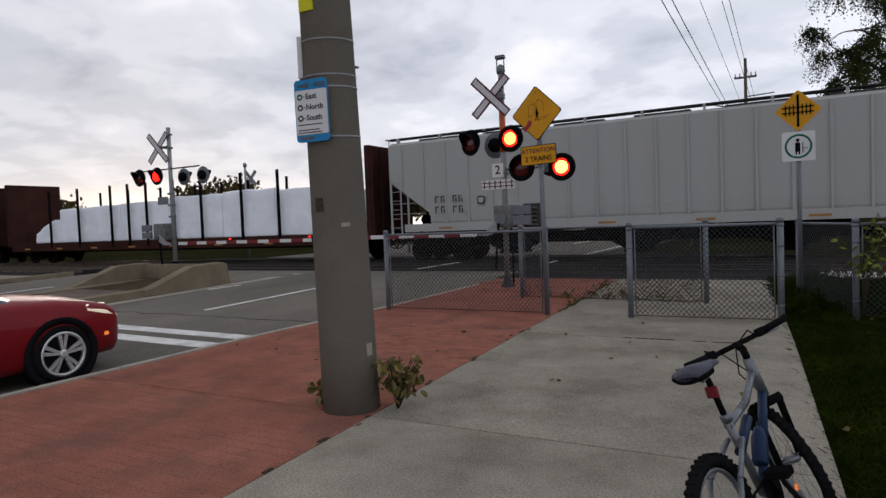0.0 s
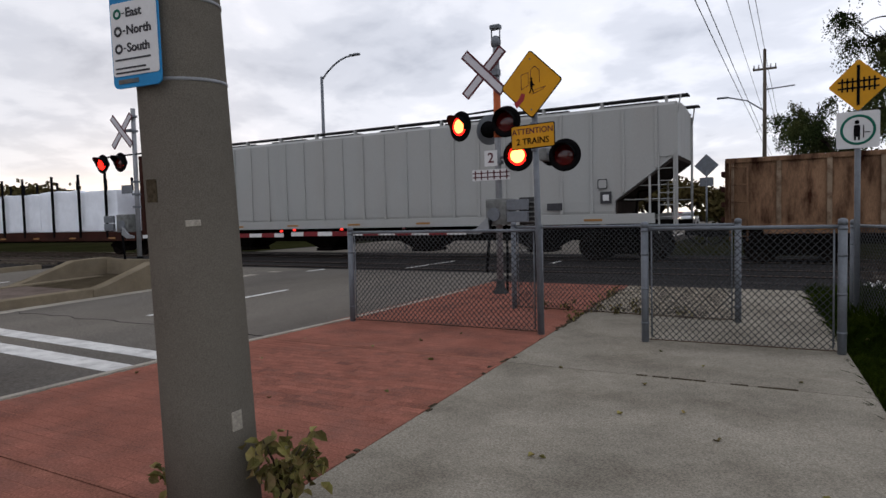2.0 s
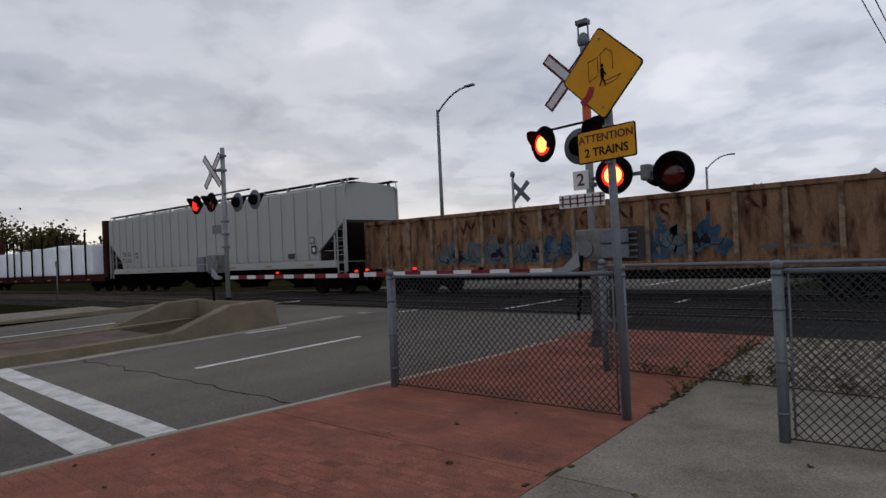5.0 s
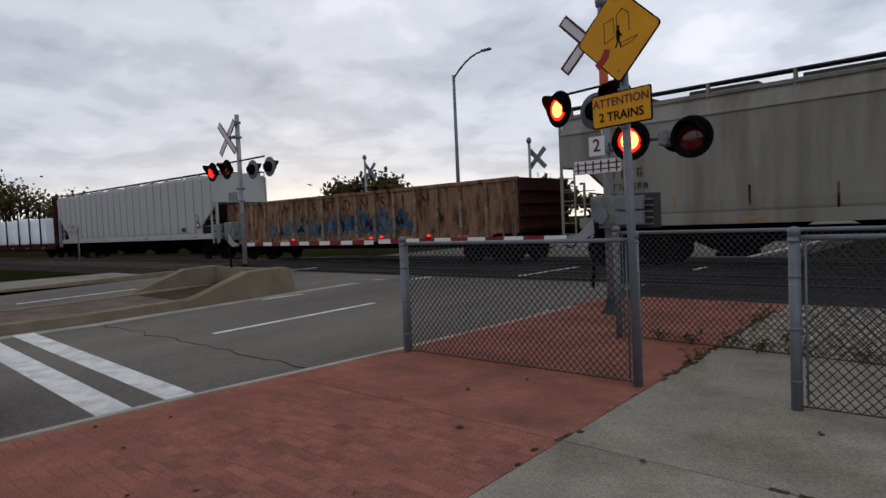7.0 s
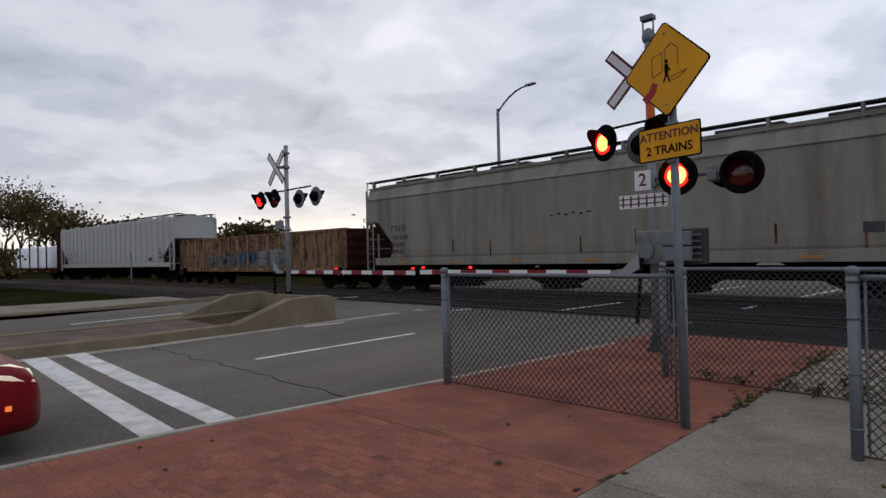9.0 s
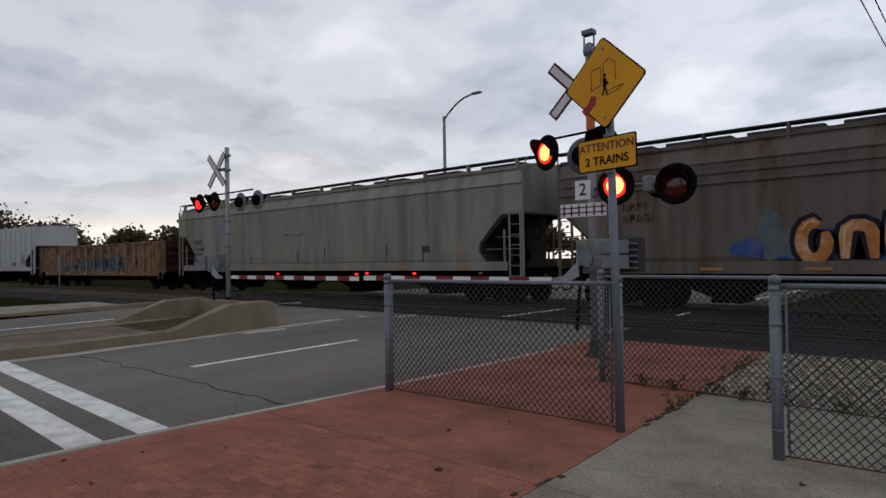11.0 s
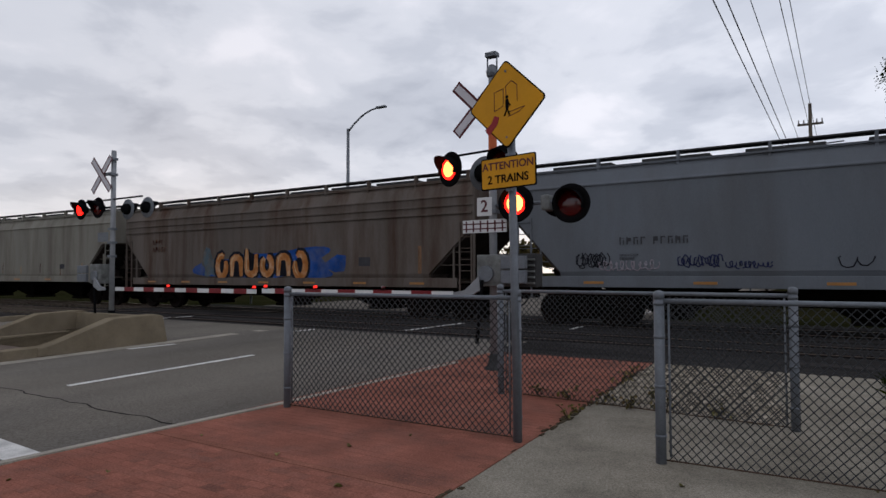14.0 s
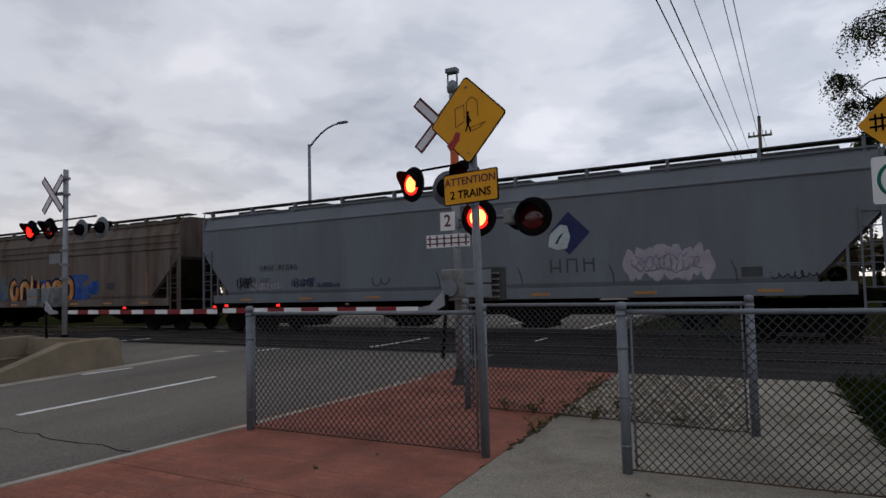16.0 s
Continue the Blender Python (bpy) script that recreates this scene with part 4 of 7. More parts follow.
def gate_arm(parent, x0, x1, y, z, lights, r=0.05, unlit=()):
    """A striped boom along x, in alternating red and white lengths."""
    arm = part("gate_arm", bbox(min(x0, x1), max(x0, x1), y - 0.012, y + 0.012, z - 0.045, z + 0.045), M["white"], parent, "red and white striped gate arm")
    n = int(abs(x1 - x0) / 0.41)
    s = 1 if x1 > x0 else -1
    for k in range(n):
        if k % 2 == 0:
            continue
        a, b = x0 + s * 0.41 * k, x0 + s * 0.41 * (k + 1)
        part("red_stripe", bbox(min(a, b), max(a, b), y - 0.0155, y + 0.0155, z - 0.049, z + 0.049), M["stripe_red"], arm, "red stripe")
    for x in lights + unlit:
        lamp = part("arm_lamp", bbox(x - 0.04, x + 0.04, y - 0.04, y + 0.02, z + 0.047, z + 0.07, 0.004), M["black"], arm)
        part("glow", lathe(bmesh.new(), [(0.02, z + 0.068), (0.034, z + 0.078), (0.038, z + 0.095), (0.03, z + 0.115), (0.012, z + 0.12)], 14, "z", (x, y - 0.01, 0)), M["lens_dark" if x in unlit else "arm_light"], lamp, "small red lamp")


def mechanism(parent, x, y, z, flip=1):
    m = part("gate_mechanism", bbox(x - 0.24, x + 0.24, y - 0.2, y + 0.2, z, z + 0.50, 0.03), M["housing"], parent, "grey gate motor housing")
    part("cover", bbox(x - 0.2, x + 0.2, y - 0.215, y - 0.2, z + 0.06, z + 0.44, 0.006), M["housing"], m)
    part("hub", lathe(bmesh.new(), [(0.13, -0.26), (0.13, -0.2), (0.06, -0.28)][:2], 18, "y", (x - 0.05 * flip, y, z + 0.2)), M["galv"], m)
    for dz in (0.0, 0.22):
        part("counterweight", bbox(x + flip * 0.24 if flip > 0 else x - 0.66, x + 0.66 if flip > 0 else x - 0.24, y - 0.3, y - 0.22, z + 0.05 + dz, z + 0.25 + dz, 0.015), M["galv"], m, "grey counterweight")
    bm = prism(bmesh.new(), [(x - flip * 0.15, z + 0.16), (x - flip * 0.12, z - 0.06), (x - flip * 0.35, z - 0.17), (x - flip * 0.62, z - 0.16), (x - flip * 0.62, z - 0.10), (x - flip * 0.40, z - 0.06)], y - 0.30, y - 0.25, "y")
    part("arm_bracket", bm, M["alu"], m, "pale arm bracket")
    part("bracket_tube", rod(bmesh.new(), (x - flip * 0.1, y - 0.27, z + 0.1), (x - flip * 0.2, y - 0.27, z - 0.9), 0.03, seg=8), M["black"], m)
    return m


def right_signal():
    X, Y = -5.36, 12.62
    th = thing("crossing_signal", "railway crossing signal with crossbuck, red lamps and lowered gate", "crossing signal", pose(X, Y, 0))
    part("base", lathe(bmesh.new(), [(0.15, -0.1), (0.15, 0.04), (0.10, 0.07), (0.075, 0.22), (0.068, 0.25)], 20), M["roofdark"], th)
    part("mast", rod(bmesh.new(), (0, 0, 0.0), (0, 0, 4.72), 0.062, seg=16), M["alu"], th)
    part("orange_sleeve", rod(bmesh.new(), (0, 0, 3.0), (0, 0, 3.98), 0.069, seg=16), M["orange_post"], th, "faded orange sleeve")
    bell = part("bell", lathe(bmesh.new(), [(0.05, 4.70), (0.09, 4.74), (0.10, 4.82), (0.07, 4.90), (0.03, 4.93)], 18), M["galv"], th)
    for x in (-0.085, 0.085):
        part("bell_bracket", rod(bmesh.new(), (x, 0, 4.8), (x, 0, 5.07), 0.014, seg=8), M["galv"], bell)
    part("bell_cap", bbox(-0.10, 0.10, -0.07, 0.07, 5.05, 5.13, 0.015), M["galv"], bell)
    crossbuck(th, -0.22, -0.10, 4.24)
    part("crossbuck_bracket", bbox(-0.08, 0.08, -0.1, 0.02, 4.17, 4.29, 0.006), M["galv"], th)
    # upper arm and lamps
    part("lamp_arm", rod(bmesh.new(), (-0.72, -0.02, 3.50), (0.3, -0.02, 3.54), 0.02, seg=8), M["black"], th)
    part("lamp_arm", rod(bmesh.new(), (0.0, 0.0, 2.62), (1.4, 0.0, 2.62), 0.03, seg=8), M["galv"], th)
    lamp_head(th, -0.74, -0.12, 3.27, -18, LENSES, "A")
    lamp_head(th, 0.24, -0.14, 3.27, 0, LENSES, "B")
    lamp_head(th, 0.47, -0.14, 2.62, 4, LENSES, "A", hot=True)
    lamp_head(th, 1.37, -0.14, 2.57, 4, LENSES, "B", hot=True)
    lamp_head(th, -0.26, 0.22, 3.2, 180, None, "", rear=True)
    part("lamp_bracket", bbox(0.84, 1.0, -0.06, 0.3, 2.50, 2.74, 0.04), M["housing"], th, "grey lamp bracket")
    part("rear_housing", lathe(bmesh.new(), [(0.05, 0.0), (0.13, 0.05), (0.15, 0.2)], 18, "y", (0.92, 0.2, 2.58)), M["black"], th)
    # number plate and track plate
    pl = part("number_plate", bbox(-0.25, 0.02, -0.085, -0.075, 2.46, 2.76, 0.003), M["white"], th, "white plate with a red figure")
    lettering("figure", "2", 0.27, M["redborder"], pl, pose(-0.115, -0.087, 2.61))
    tp = part("track_plate", bbox(-0.52, 0.28, -0.085, -0.075, 2.19, 2.40, 0.003), M["white"], th, "white plate with a red track symbol")
    part("track_symbol", bars(bmesh.new(), [(-0.12, 2.335, 0.78, 0.02), (-0.12, 2.255, 0.78, 0.02)] + [(-0.45 + 0.132 * k, 2.295, 0.028, 0.18) for k in range(6)], -0.089, -0.0752), M["redborder"], tp)
    part("clamp", bbox(-0.09, 0.09, -0.075, 0.06, 2.5, 2.56, 0.004), M["galv"], th)
    part("clamp", bbox(-0.09, 0.09, -0.075, 0.06, 2.27, 2.33, 0.004), M["galv"], th)
    mechanism(th, 0.05, -0.02, 1.33, 1)
    jb = part("junction_box", bbox(0.46, 0.80, -0.12, 0.12, 1.32, 1.84, 0.02), M["roofdark"], th, "dark louvred relay box")
    for k in range(5):
        part("louvre", bbox(0.48, 0.78, -0.155, -0.118, 1.37 + 0.09 * k, 1.40 + 0.09 * k, 0.004), M["housing"], jb)
    part("conduit", tube(bmesh.new(), [(0.1, 0.1, 0.0), (0.12, 0.1, 0.8), (0.1, 0.08, 1.35)], 0.025), M["black"], th)
    gate_arm(th, -0.58, -5.05, -0.30, 1.20, (-4.95, -3.6), 0.05, (-2.0,))


def left_signal():
    X, Y = -16.4, 12.68
    th = thing("crossing_signal", "railway crossing signal on the traffic island with lowered gate", "crossing signal", pose(X, Y, 0))
    part("mast", rod(bmesh.new(), (0, 0, 0.1), (0, 0, 4.72), 0.062, seg=16), M["alu"], th)
    part("base", lathe(bmesh.new(), [(0.17, 0.08), (0.17, 0.22), (0.10, 0.3), (0.08, 0.62)], 18), M["black"], th)
    for z in (2.35, 2.0, 2.7, 4.5, 4.1):
        part("clamp", bbox(-0.085, 0.085, -0.09, 0.07, z - 0.03, z + 0.03, 0.004), M["galv"], th)
    crossbuck(th, -0.38, -0.10, 4.12, 1.2, 0.2)
    part("crossbuck_bracket", bbox(-0.36, 0.02, -0.09, -0.05, 4.08, 4.16, 0.004), M["galv"], th)
    part("lamp_arm", rod(bmesh.new(), (-1.3, -0.02, 3.46), (1.3, -0.02, 3.46), 0.022, seg=8), M["black"], th)
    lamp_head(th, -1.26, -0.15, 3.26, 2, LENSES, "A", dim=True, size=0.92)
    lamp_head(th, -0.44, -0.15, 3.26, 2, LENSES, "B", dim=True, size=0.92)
    lamp_head(th, 0.40, 0.16, 3.20, 182, None, "", rear=True, size=0.88)
    lamp_head(th, 1.24, 0.16, 3.20, 182, None, "", rear=True, size=0.88)
    part("number_plate", bbox(-0.55, -0.07, -0.085, -0.075, 2.38, 2.62, 0.003), M["galv"], th, "grey plate with a worn symbol")
    mechanism(th, -0.42, -0.02, 1.30, -1)
    gate_arm(th, 0.25, 5.45, -0.05, 1.17, (2.45, 5.4), 0.05)


right_signal()
left_signal()


# ---------------------------------------------------------------- the train
SPEED = 6.0          # metres a second, towards -x
RAIL_TOP = 0.02
WHEEL_R = 0.46
TRAIN, WHEELSETS, CACHE = [], [], {}


def wheelset_mesh():
    if "wheelset" not in CACHE:
        bm = rod(bmesh.new(), (0, -1.0, 0), (0, 1.0, 0), 0.075, seg=10)
        for s in (-1, 1):
            y = s * 0.7525
            lathe(bm, [(0.12, y - s * 0.06), (0.16, y - s * 0.05), (0.36, y - s * 0.02), (0.40, y - s * 0.065), (WHEEL_R + 0.025, y - s * 0.065), (WHEEL_R + 0.02, y - s * 0.035),
                       (WHEEL_R, y - s * 0.025), (WHEEL_R, y + s * 0.07), (0.40, y + s * 0.07), (0.36, y + s * 0.02), (0.17, y + s * 0.05), (0.12, y + s * 0.06)], 28, "y")
            for k in range(6):
                a = k * math.pi / 3
                lathe(bm, [(0.03, 0), (0.03, s * 0.05)], 8, "y", (0.27 * math.cos(a), y + s * 0.02, 0.27 * math.sin(a)))
        CACHE["wheelset"] = mesh_of("wheelset", bm, M["wheel"])
    return CACHE["wheelset"]


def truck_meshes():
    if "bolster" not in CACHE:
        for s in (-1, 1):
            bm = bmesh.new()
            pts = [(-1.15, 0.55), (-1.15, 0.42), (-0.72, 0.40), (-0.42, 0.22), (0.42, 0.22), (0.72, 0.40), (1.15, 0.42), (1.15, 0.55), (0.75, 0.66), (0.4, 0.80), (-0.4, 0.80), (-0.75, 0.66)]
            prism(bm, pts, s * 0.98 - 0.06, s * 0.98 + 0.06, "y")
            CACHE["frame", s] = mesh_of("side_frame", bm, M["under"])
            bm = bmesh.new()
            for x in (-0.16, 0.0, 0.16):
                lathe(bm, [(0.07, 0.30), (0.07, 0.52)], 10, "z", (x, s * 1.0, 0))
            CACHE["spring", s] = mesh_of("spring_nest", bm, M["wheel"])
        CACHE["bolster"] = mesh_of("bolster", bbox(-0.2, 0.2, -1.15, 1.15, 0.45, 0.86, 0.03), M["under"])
    return CACHE


def truck(car, x):
    c = truck_meshes()
    t = part("truck", c["bolster"], None, car, "black wheel truck", pose(x, 0, 0))
    for s in (-1, 1):
        part("side_frame", c["frame", s], None, t)
        part("spring_nest", c["spring", s], None, t)
    for dx in (-0.88, 0.88):
        w = part("wheelset", wheelset_mesh(), None, t, at=pose(dx, 0, WHEEL_R))
        WHEELSETS.append((w, dx))


def coupler(car, x, s):
    bm = bbox(min(x, x + s * 0.75), max(x, x + s * 0.75), -0.09, 0.09, 0.74, 0.98, 0.02)
    box(bm, x + s * 0.55 - 0.12, x + s * 0.55 + 0.12, -0.17, 0.17, 0.70, 1.0)
    part("coupler", bm, M["under"], car)
    part("air_hose", tube(bmesh.new(), [(x + s * 0.1, -0.45, 0.8), (x + s * 0.3, -0.45, 0.55), (x + s * 0.5, -0.42, 0.48), (x + s * 0.65, -0.4, 0.6)], 0.025, 6), M["black"], car)


def ladder(car, x, y, z0, z1, s, w=0.42, mat_="car_white", rungs=7):
    bm = bmesh.new()
    for xx in (x, x + s * w):
        box(bm, xx - 0.022, xx + 0.022, y - 0.02, y + 0.02, z0, z1)
    for k in range(rungs):
        z = z0 + 0.12 + (z1 - z0 - 0.24) * k / max(1, rungs - 1)
        rod(bm, (x, y, z), (x + s * w, y, z), 0.014, seg=6)
    part("ladder", bm, M[mat_], car)


def new_car(name, label, s_centre):
    th = thing(name, label, "railway car", pose(s_centre, FAR_Y, RAIL_TOP), "cars of the freight train")
    TRAIN.append((th, s_centre))
    return th


def hopper(s0, s1, label, paint, smooth, z_side, z_top, sill=1.18, slope=(1.9, 1.9), n_out=4, ribs=0, notch=False):
    """A covered hopper car: a body that slopes in at both ends over open platforms, roof walk, sill, outlets, ladders."""
    L = s1 - s0
    c = new_car("hopper_car", label, (s0 + s1) / 2)
    h = L / 2
    W = 1.58
    run, zb, rise = slope      # length of the end slope, the height at which it starts, and its rise
    zt = zb + rise
    if notch:
        foot, knee, top_in = 0.30, 0.04, h - run * 0.46
    else:
        foot, knee, top_in = 0.0, 0.30 * run / rise, h - 0.05
    prof = [(sill + 0.02, h - run + foot, W - 0.10), (sill + 0.22, h - run + foot * 0.6, W - 0.02), (zb, h - run, W), (zb + 0.30, h - run + knee, W), (zt - 0.02, top_in, W), (zt + 0.03, h - 0.03, W)]
    if smooth:
        prof += [(z_side - 0.46, h - 0.03, W), (z_side - 0.40, h - 0.03, W - 0.035), (z_side - 0.15, h - 0.03, W - 0.13), (z_side, h - 0.03, W - 0.21), (z_top - 0.10, h - 0.03, 0.75), (z_top - 0.06, h - 0.03, 0.3)]
    else:
        prof += [(z_side - 0.05, h - 0.03, W), (z_side, h - 0.03, W - 0.04), (z_top - 0.08, h - 0.03, 0.5)]
    bm = bmesh.new()
    rings = []
    for z, xe, w in prof:
        rings.append([bm.verts.new(p) for p in ((-xe, -w, z), (xe, -w, z), (xe, w, z), (-xe, w, z))])
    for a, b in zip(rings[:-1], rings[1:]):
        for k in range(4):
            bm.faces.new((a[k], a[(k + 1) % 4], b[(k + 1) % 4], b[k]))
    bm.faces.new(rings[0][::-1])
    bm.faces.new(rings[-1])
    part("body", bm, M[paint], c)
    if smooth:
        for y in (-1, 1):
            part("roof_seam", bbox(-h + 0.03, h - 0.03, min(y * (W - 0.02), y * (W + 0.035)), max(y * (W - 0.02), y * (W + 0.035)), z_side - 0.50, z_side - 0.45, 0.008, 1), M[paint], c)
    # slope sheets under the overhanging ends, the shade there put into their colour
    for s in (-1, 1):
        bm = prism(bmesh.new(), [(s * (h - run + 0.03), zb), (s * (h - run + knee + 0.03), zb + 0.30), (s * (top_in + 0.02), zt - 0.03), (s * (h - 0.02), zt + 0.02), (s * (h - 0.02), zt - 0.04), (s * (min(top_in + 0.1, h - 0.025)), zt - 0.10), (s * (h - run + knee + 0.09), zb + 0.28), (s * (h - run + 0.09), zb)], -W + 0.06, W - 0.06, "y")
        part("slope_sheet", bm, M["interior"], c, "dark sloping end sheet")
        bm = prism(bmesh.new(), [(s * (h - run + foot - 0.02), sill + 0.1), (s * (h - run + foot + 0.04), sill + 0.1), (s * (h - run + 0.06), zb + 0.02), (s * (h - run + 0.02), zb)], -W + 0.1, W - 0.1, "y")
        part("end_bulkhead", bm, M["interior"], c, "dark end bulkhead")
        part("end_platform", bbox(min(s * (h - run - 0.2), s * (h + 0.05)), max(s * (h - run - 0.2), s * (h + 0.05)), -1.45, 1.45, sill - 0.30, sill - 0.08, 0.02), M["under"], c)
        for y in (-1, 1):
            part("corner_post", bbox(s * h - 0.035, s * h + 0.035, y * (W - 0.03) - 0.035, y * (W - 0.03) + 0.035, sill - 0.35, z_side - 0.05, 0.008), M[paint], c)
            part("brace_post", bbox(s * (h - 0.75) - 0.03, s * (h - 0.75) + 0.03, y * (W - 0.06) - 0.03, y * (W - 0.06) + 0.03, sill, zt - 0.5, 0.006), M[paint], c)
            part("hand_rail", rod(bmesh.new(), (s * (h - 1.5), y * 1.5, sill + 0.55), (s * h, y * 1.5, sill + 0.55), 0.016, seg=6), M[paint], c)
            part("hand_rail", rod(bmesh.new(), (s * (h - 1.1), y * 1.5, sill + 0.95), (s * h, y * 1.5, sill + 0.95), 0.016, seg=6), M[paint], c)
        if s > 0 and notch:
            part("shear_plate", bbox(h - run + 0.1, h - 0.12, -0.03, 0.03, sill - 0.1, zt - 0.08), M["interior"], c, "dark upright plate in the end bay")
            part("brake_cylinder", rod(bmesh.new(), (h - 1.25, -0.75, sill + 0.75), (h - 0.55, -0.75, sill + 0.75), 0.15, seg=12), M["under"], c)
            part("brake_wheel", lathe(bmesh.new(), [(0.24, -0.02), (0.28, 0.0), (0.24, 0.02), (0.22, 0.0)], 20, "x", (h + 0.06, -0.8, sill + 1.1), close=True), M["under"], c)
        part("brake_reservoir", rod(bmesh.new(), (s * (h - 0.9), -0.5, sill + 0.3), (s * (h - 0.9), 0.7, sill + 0.3), 0.2, seg=12), M["under"], c)
        part("brake_pipe", tube(bmesh.new(), [(s * (h - 1.3), -0.9, sill), (s * (h - 1.2), -0.9, sill + 0.8), (s * (h - 0.5), -0.8, sill + 0.9)], 0.03, 6), M["under"], c)
        ladder(c, s * (h - 0.06), -W - 0.03, sill - 0.45, zt + 0.1, -s, 0.42, paint, 7)
        coupler(c, s * h, s)
    # side sills, roof walk with its brackets, hatches
    for y in (-1, 1):
        part("side_sill", bbox(-h + 0.6, h - 0.6, y * (W - 0.02) - 0.05, y * (W - 0.02) + 0.05, sill - 0.16, sill + 0.14, 0.012), M[paint], c)
        part("roof_edge_rail", bbox(-h, h, y * (W - 0.16) - 0.03, y * (W - 0.16) + 0.03, z_side + 0.00, z_side + 0.05, 0.006), M[paint], c)
        part("roof_walk", bbox(-h - 0.28, h + 0.28, y * 1.16 - 0.22, y * 1.16 + 0.22, z_top - 0.01, z_top + 0.03), M["roofdark"], c, "dark grating of the roof walk")
        k = int(L / (2.0 if smooth else 1.9))
        for i in range(k + 1):
            x = -h + 0.3 + (L - 0.6) * i / k
            part("walk_bracket", bbox(x - 0.035, x + 0.035, min(y * 1.28, y * (W - 0.15)), max(y * 1.28, y * (W - 0.15)), z_side - 0.10, z_top + 0.02), M[paint], c)
    for y in (-1, 1):
        for s in (-1, 1):
            part("grab_hoop", tube(bmesh.new(), [(s * (h + 0.1), y * 1.38, z_top + 0.02), (s * (h + 0.08), y * 1.45, z_top - 0.12), (s * (h + 0.02), y * 1.5, z_side - 0.3)], 0.022, 6), M[paint], c)
    for i in range(8):
        x = -h + 1.6 + (L - 3.2) * i / 7
        part("hatch", bbox(x - 0.9, x + 0.9, -0.45, 0.45, z_top - 0.08, z_top + 0.05, 0.03), M["roofdark"], c, "dark roof hatch")
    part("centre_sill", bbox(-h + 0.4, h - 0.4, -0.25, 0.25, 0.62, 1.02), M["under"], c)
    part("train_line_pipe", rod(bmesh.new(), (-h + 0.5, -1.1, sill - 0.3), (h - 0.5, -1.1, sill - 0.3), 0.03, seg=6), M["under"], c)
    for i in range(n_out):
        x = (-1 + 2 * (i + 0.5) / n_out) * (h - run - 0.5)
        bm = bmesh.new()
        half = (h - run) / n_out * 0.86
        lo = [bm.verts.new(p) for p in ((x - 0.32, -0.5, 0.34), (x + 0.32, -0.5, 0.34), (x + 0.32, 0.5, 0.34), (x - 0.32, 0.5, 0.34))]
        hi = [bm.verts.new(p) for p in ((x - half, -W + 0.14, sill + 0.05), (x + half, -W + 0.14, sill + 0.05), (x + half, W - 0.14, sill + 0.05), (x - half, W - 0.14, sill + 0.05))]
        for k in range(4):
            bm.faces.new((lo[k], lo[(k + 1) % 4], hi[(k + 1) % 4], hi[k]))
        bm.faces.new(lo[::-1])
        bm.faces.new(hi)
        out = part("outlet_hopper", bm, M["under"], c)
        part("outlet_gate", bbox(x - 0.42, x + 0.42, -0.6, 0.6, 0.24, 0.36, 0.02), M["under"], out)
    for i in range(ribs):
        x = -h + 0.55 + (L - 1.1) * i / (ribs - 1)
        zr = sill + 0.14 if abs(x) < h - run - 0.1 else zb + (abs(x) - (h - run)) / (run - 0.03) * (zt - zb) + 0.05
        for y in (-1, 1):
            if y > 0 and i % 2:
                continue
            part("rib", bbox(x - 0.045, x + 0.045, min(y * W, y * (W + 0.05)), max(y * W, y * (W + 0.05)), zr, z_side - 0.04, 0.012, 1), M[paint], c)
    for i in range(7):
        x = (-1 + 2 * (i + 0.5) / 7) * (h - 0.9)
        part("reflector", bbox(x - 0.28, x + 0.28, -W - 0.046, -W - 0.036, sill - 0.07, sill + 0.0), M["reflector"], c, "dull yellow reflector strip")
    truck(c, -(h - 1.75))
    truck(c, h - 1.75)
    c["half"], c["side"] = h, W
    return c


def marks(c, x, z, rows, size, m="stencil", y=-1.612):
    """Unreadable stencils: rows of short bars at the side of a car."""
    rnd = random.Random(int(x * 10) + 7)
    for r, n in enumerate(rows):
        for k in range(n):
            bm = bmesh.new()
            xx, zz = x + k * size * 0.95, z - r * size * 1.5
            box(bm, xx, xx + size * 0.18, y - 0.004, y, zz - size / 2, zz + size / 2)
            box(bm, xx + size * 0.18, xx + size * 0.62, y - 0.004, y, zz + size * (0.32 if rnd.random() < 0.6 else -0.1), zz + size * (0.5 if rnd.random() < 0.6 else 0.4))
            if rnd.random() < 0.6:
                box(bm, xx + size * 0.45, xx + size * 0.62, y - 0.004, y, zz - size / 2, zz + size * 0.1)
            part("stencil_mark", bm, M[m], c)


def spray(c, outline, m, y, nm="spray_paint", th=0.003):
    part(nm, prism(bmesh.new(), outline, y - th, y, "y"), M[m], c)


def scribble(c, x0, x1, z, h, m, y, seed, n=26, r=0.014):
    """Sprayed handwriting without letters: loops that run along."""
    rnd = random.Random(seed)
    bm = bmesh.new()
    p, a, q_h = None, 0.0, h
    for k in range(n):
        a += rnd.uniform(0.7, 1.5)
        if k % 5 == 0:
            q_h = h * rnd.uniform(0.35, 1.0)
        q = Vector((x0 + (x1 - x0) * k / n + 0.5 * q_h * math.cos(a), y, z + q_h * math.sin(a) * 0.9))
        if p is not None and rnd.random() < 0.93:
            rod(bm, p, q, r, seg=4)
        p = q
    part("scribble", bm, M[m], c)["kind"] = "stuff"


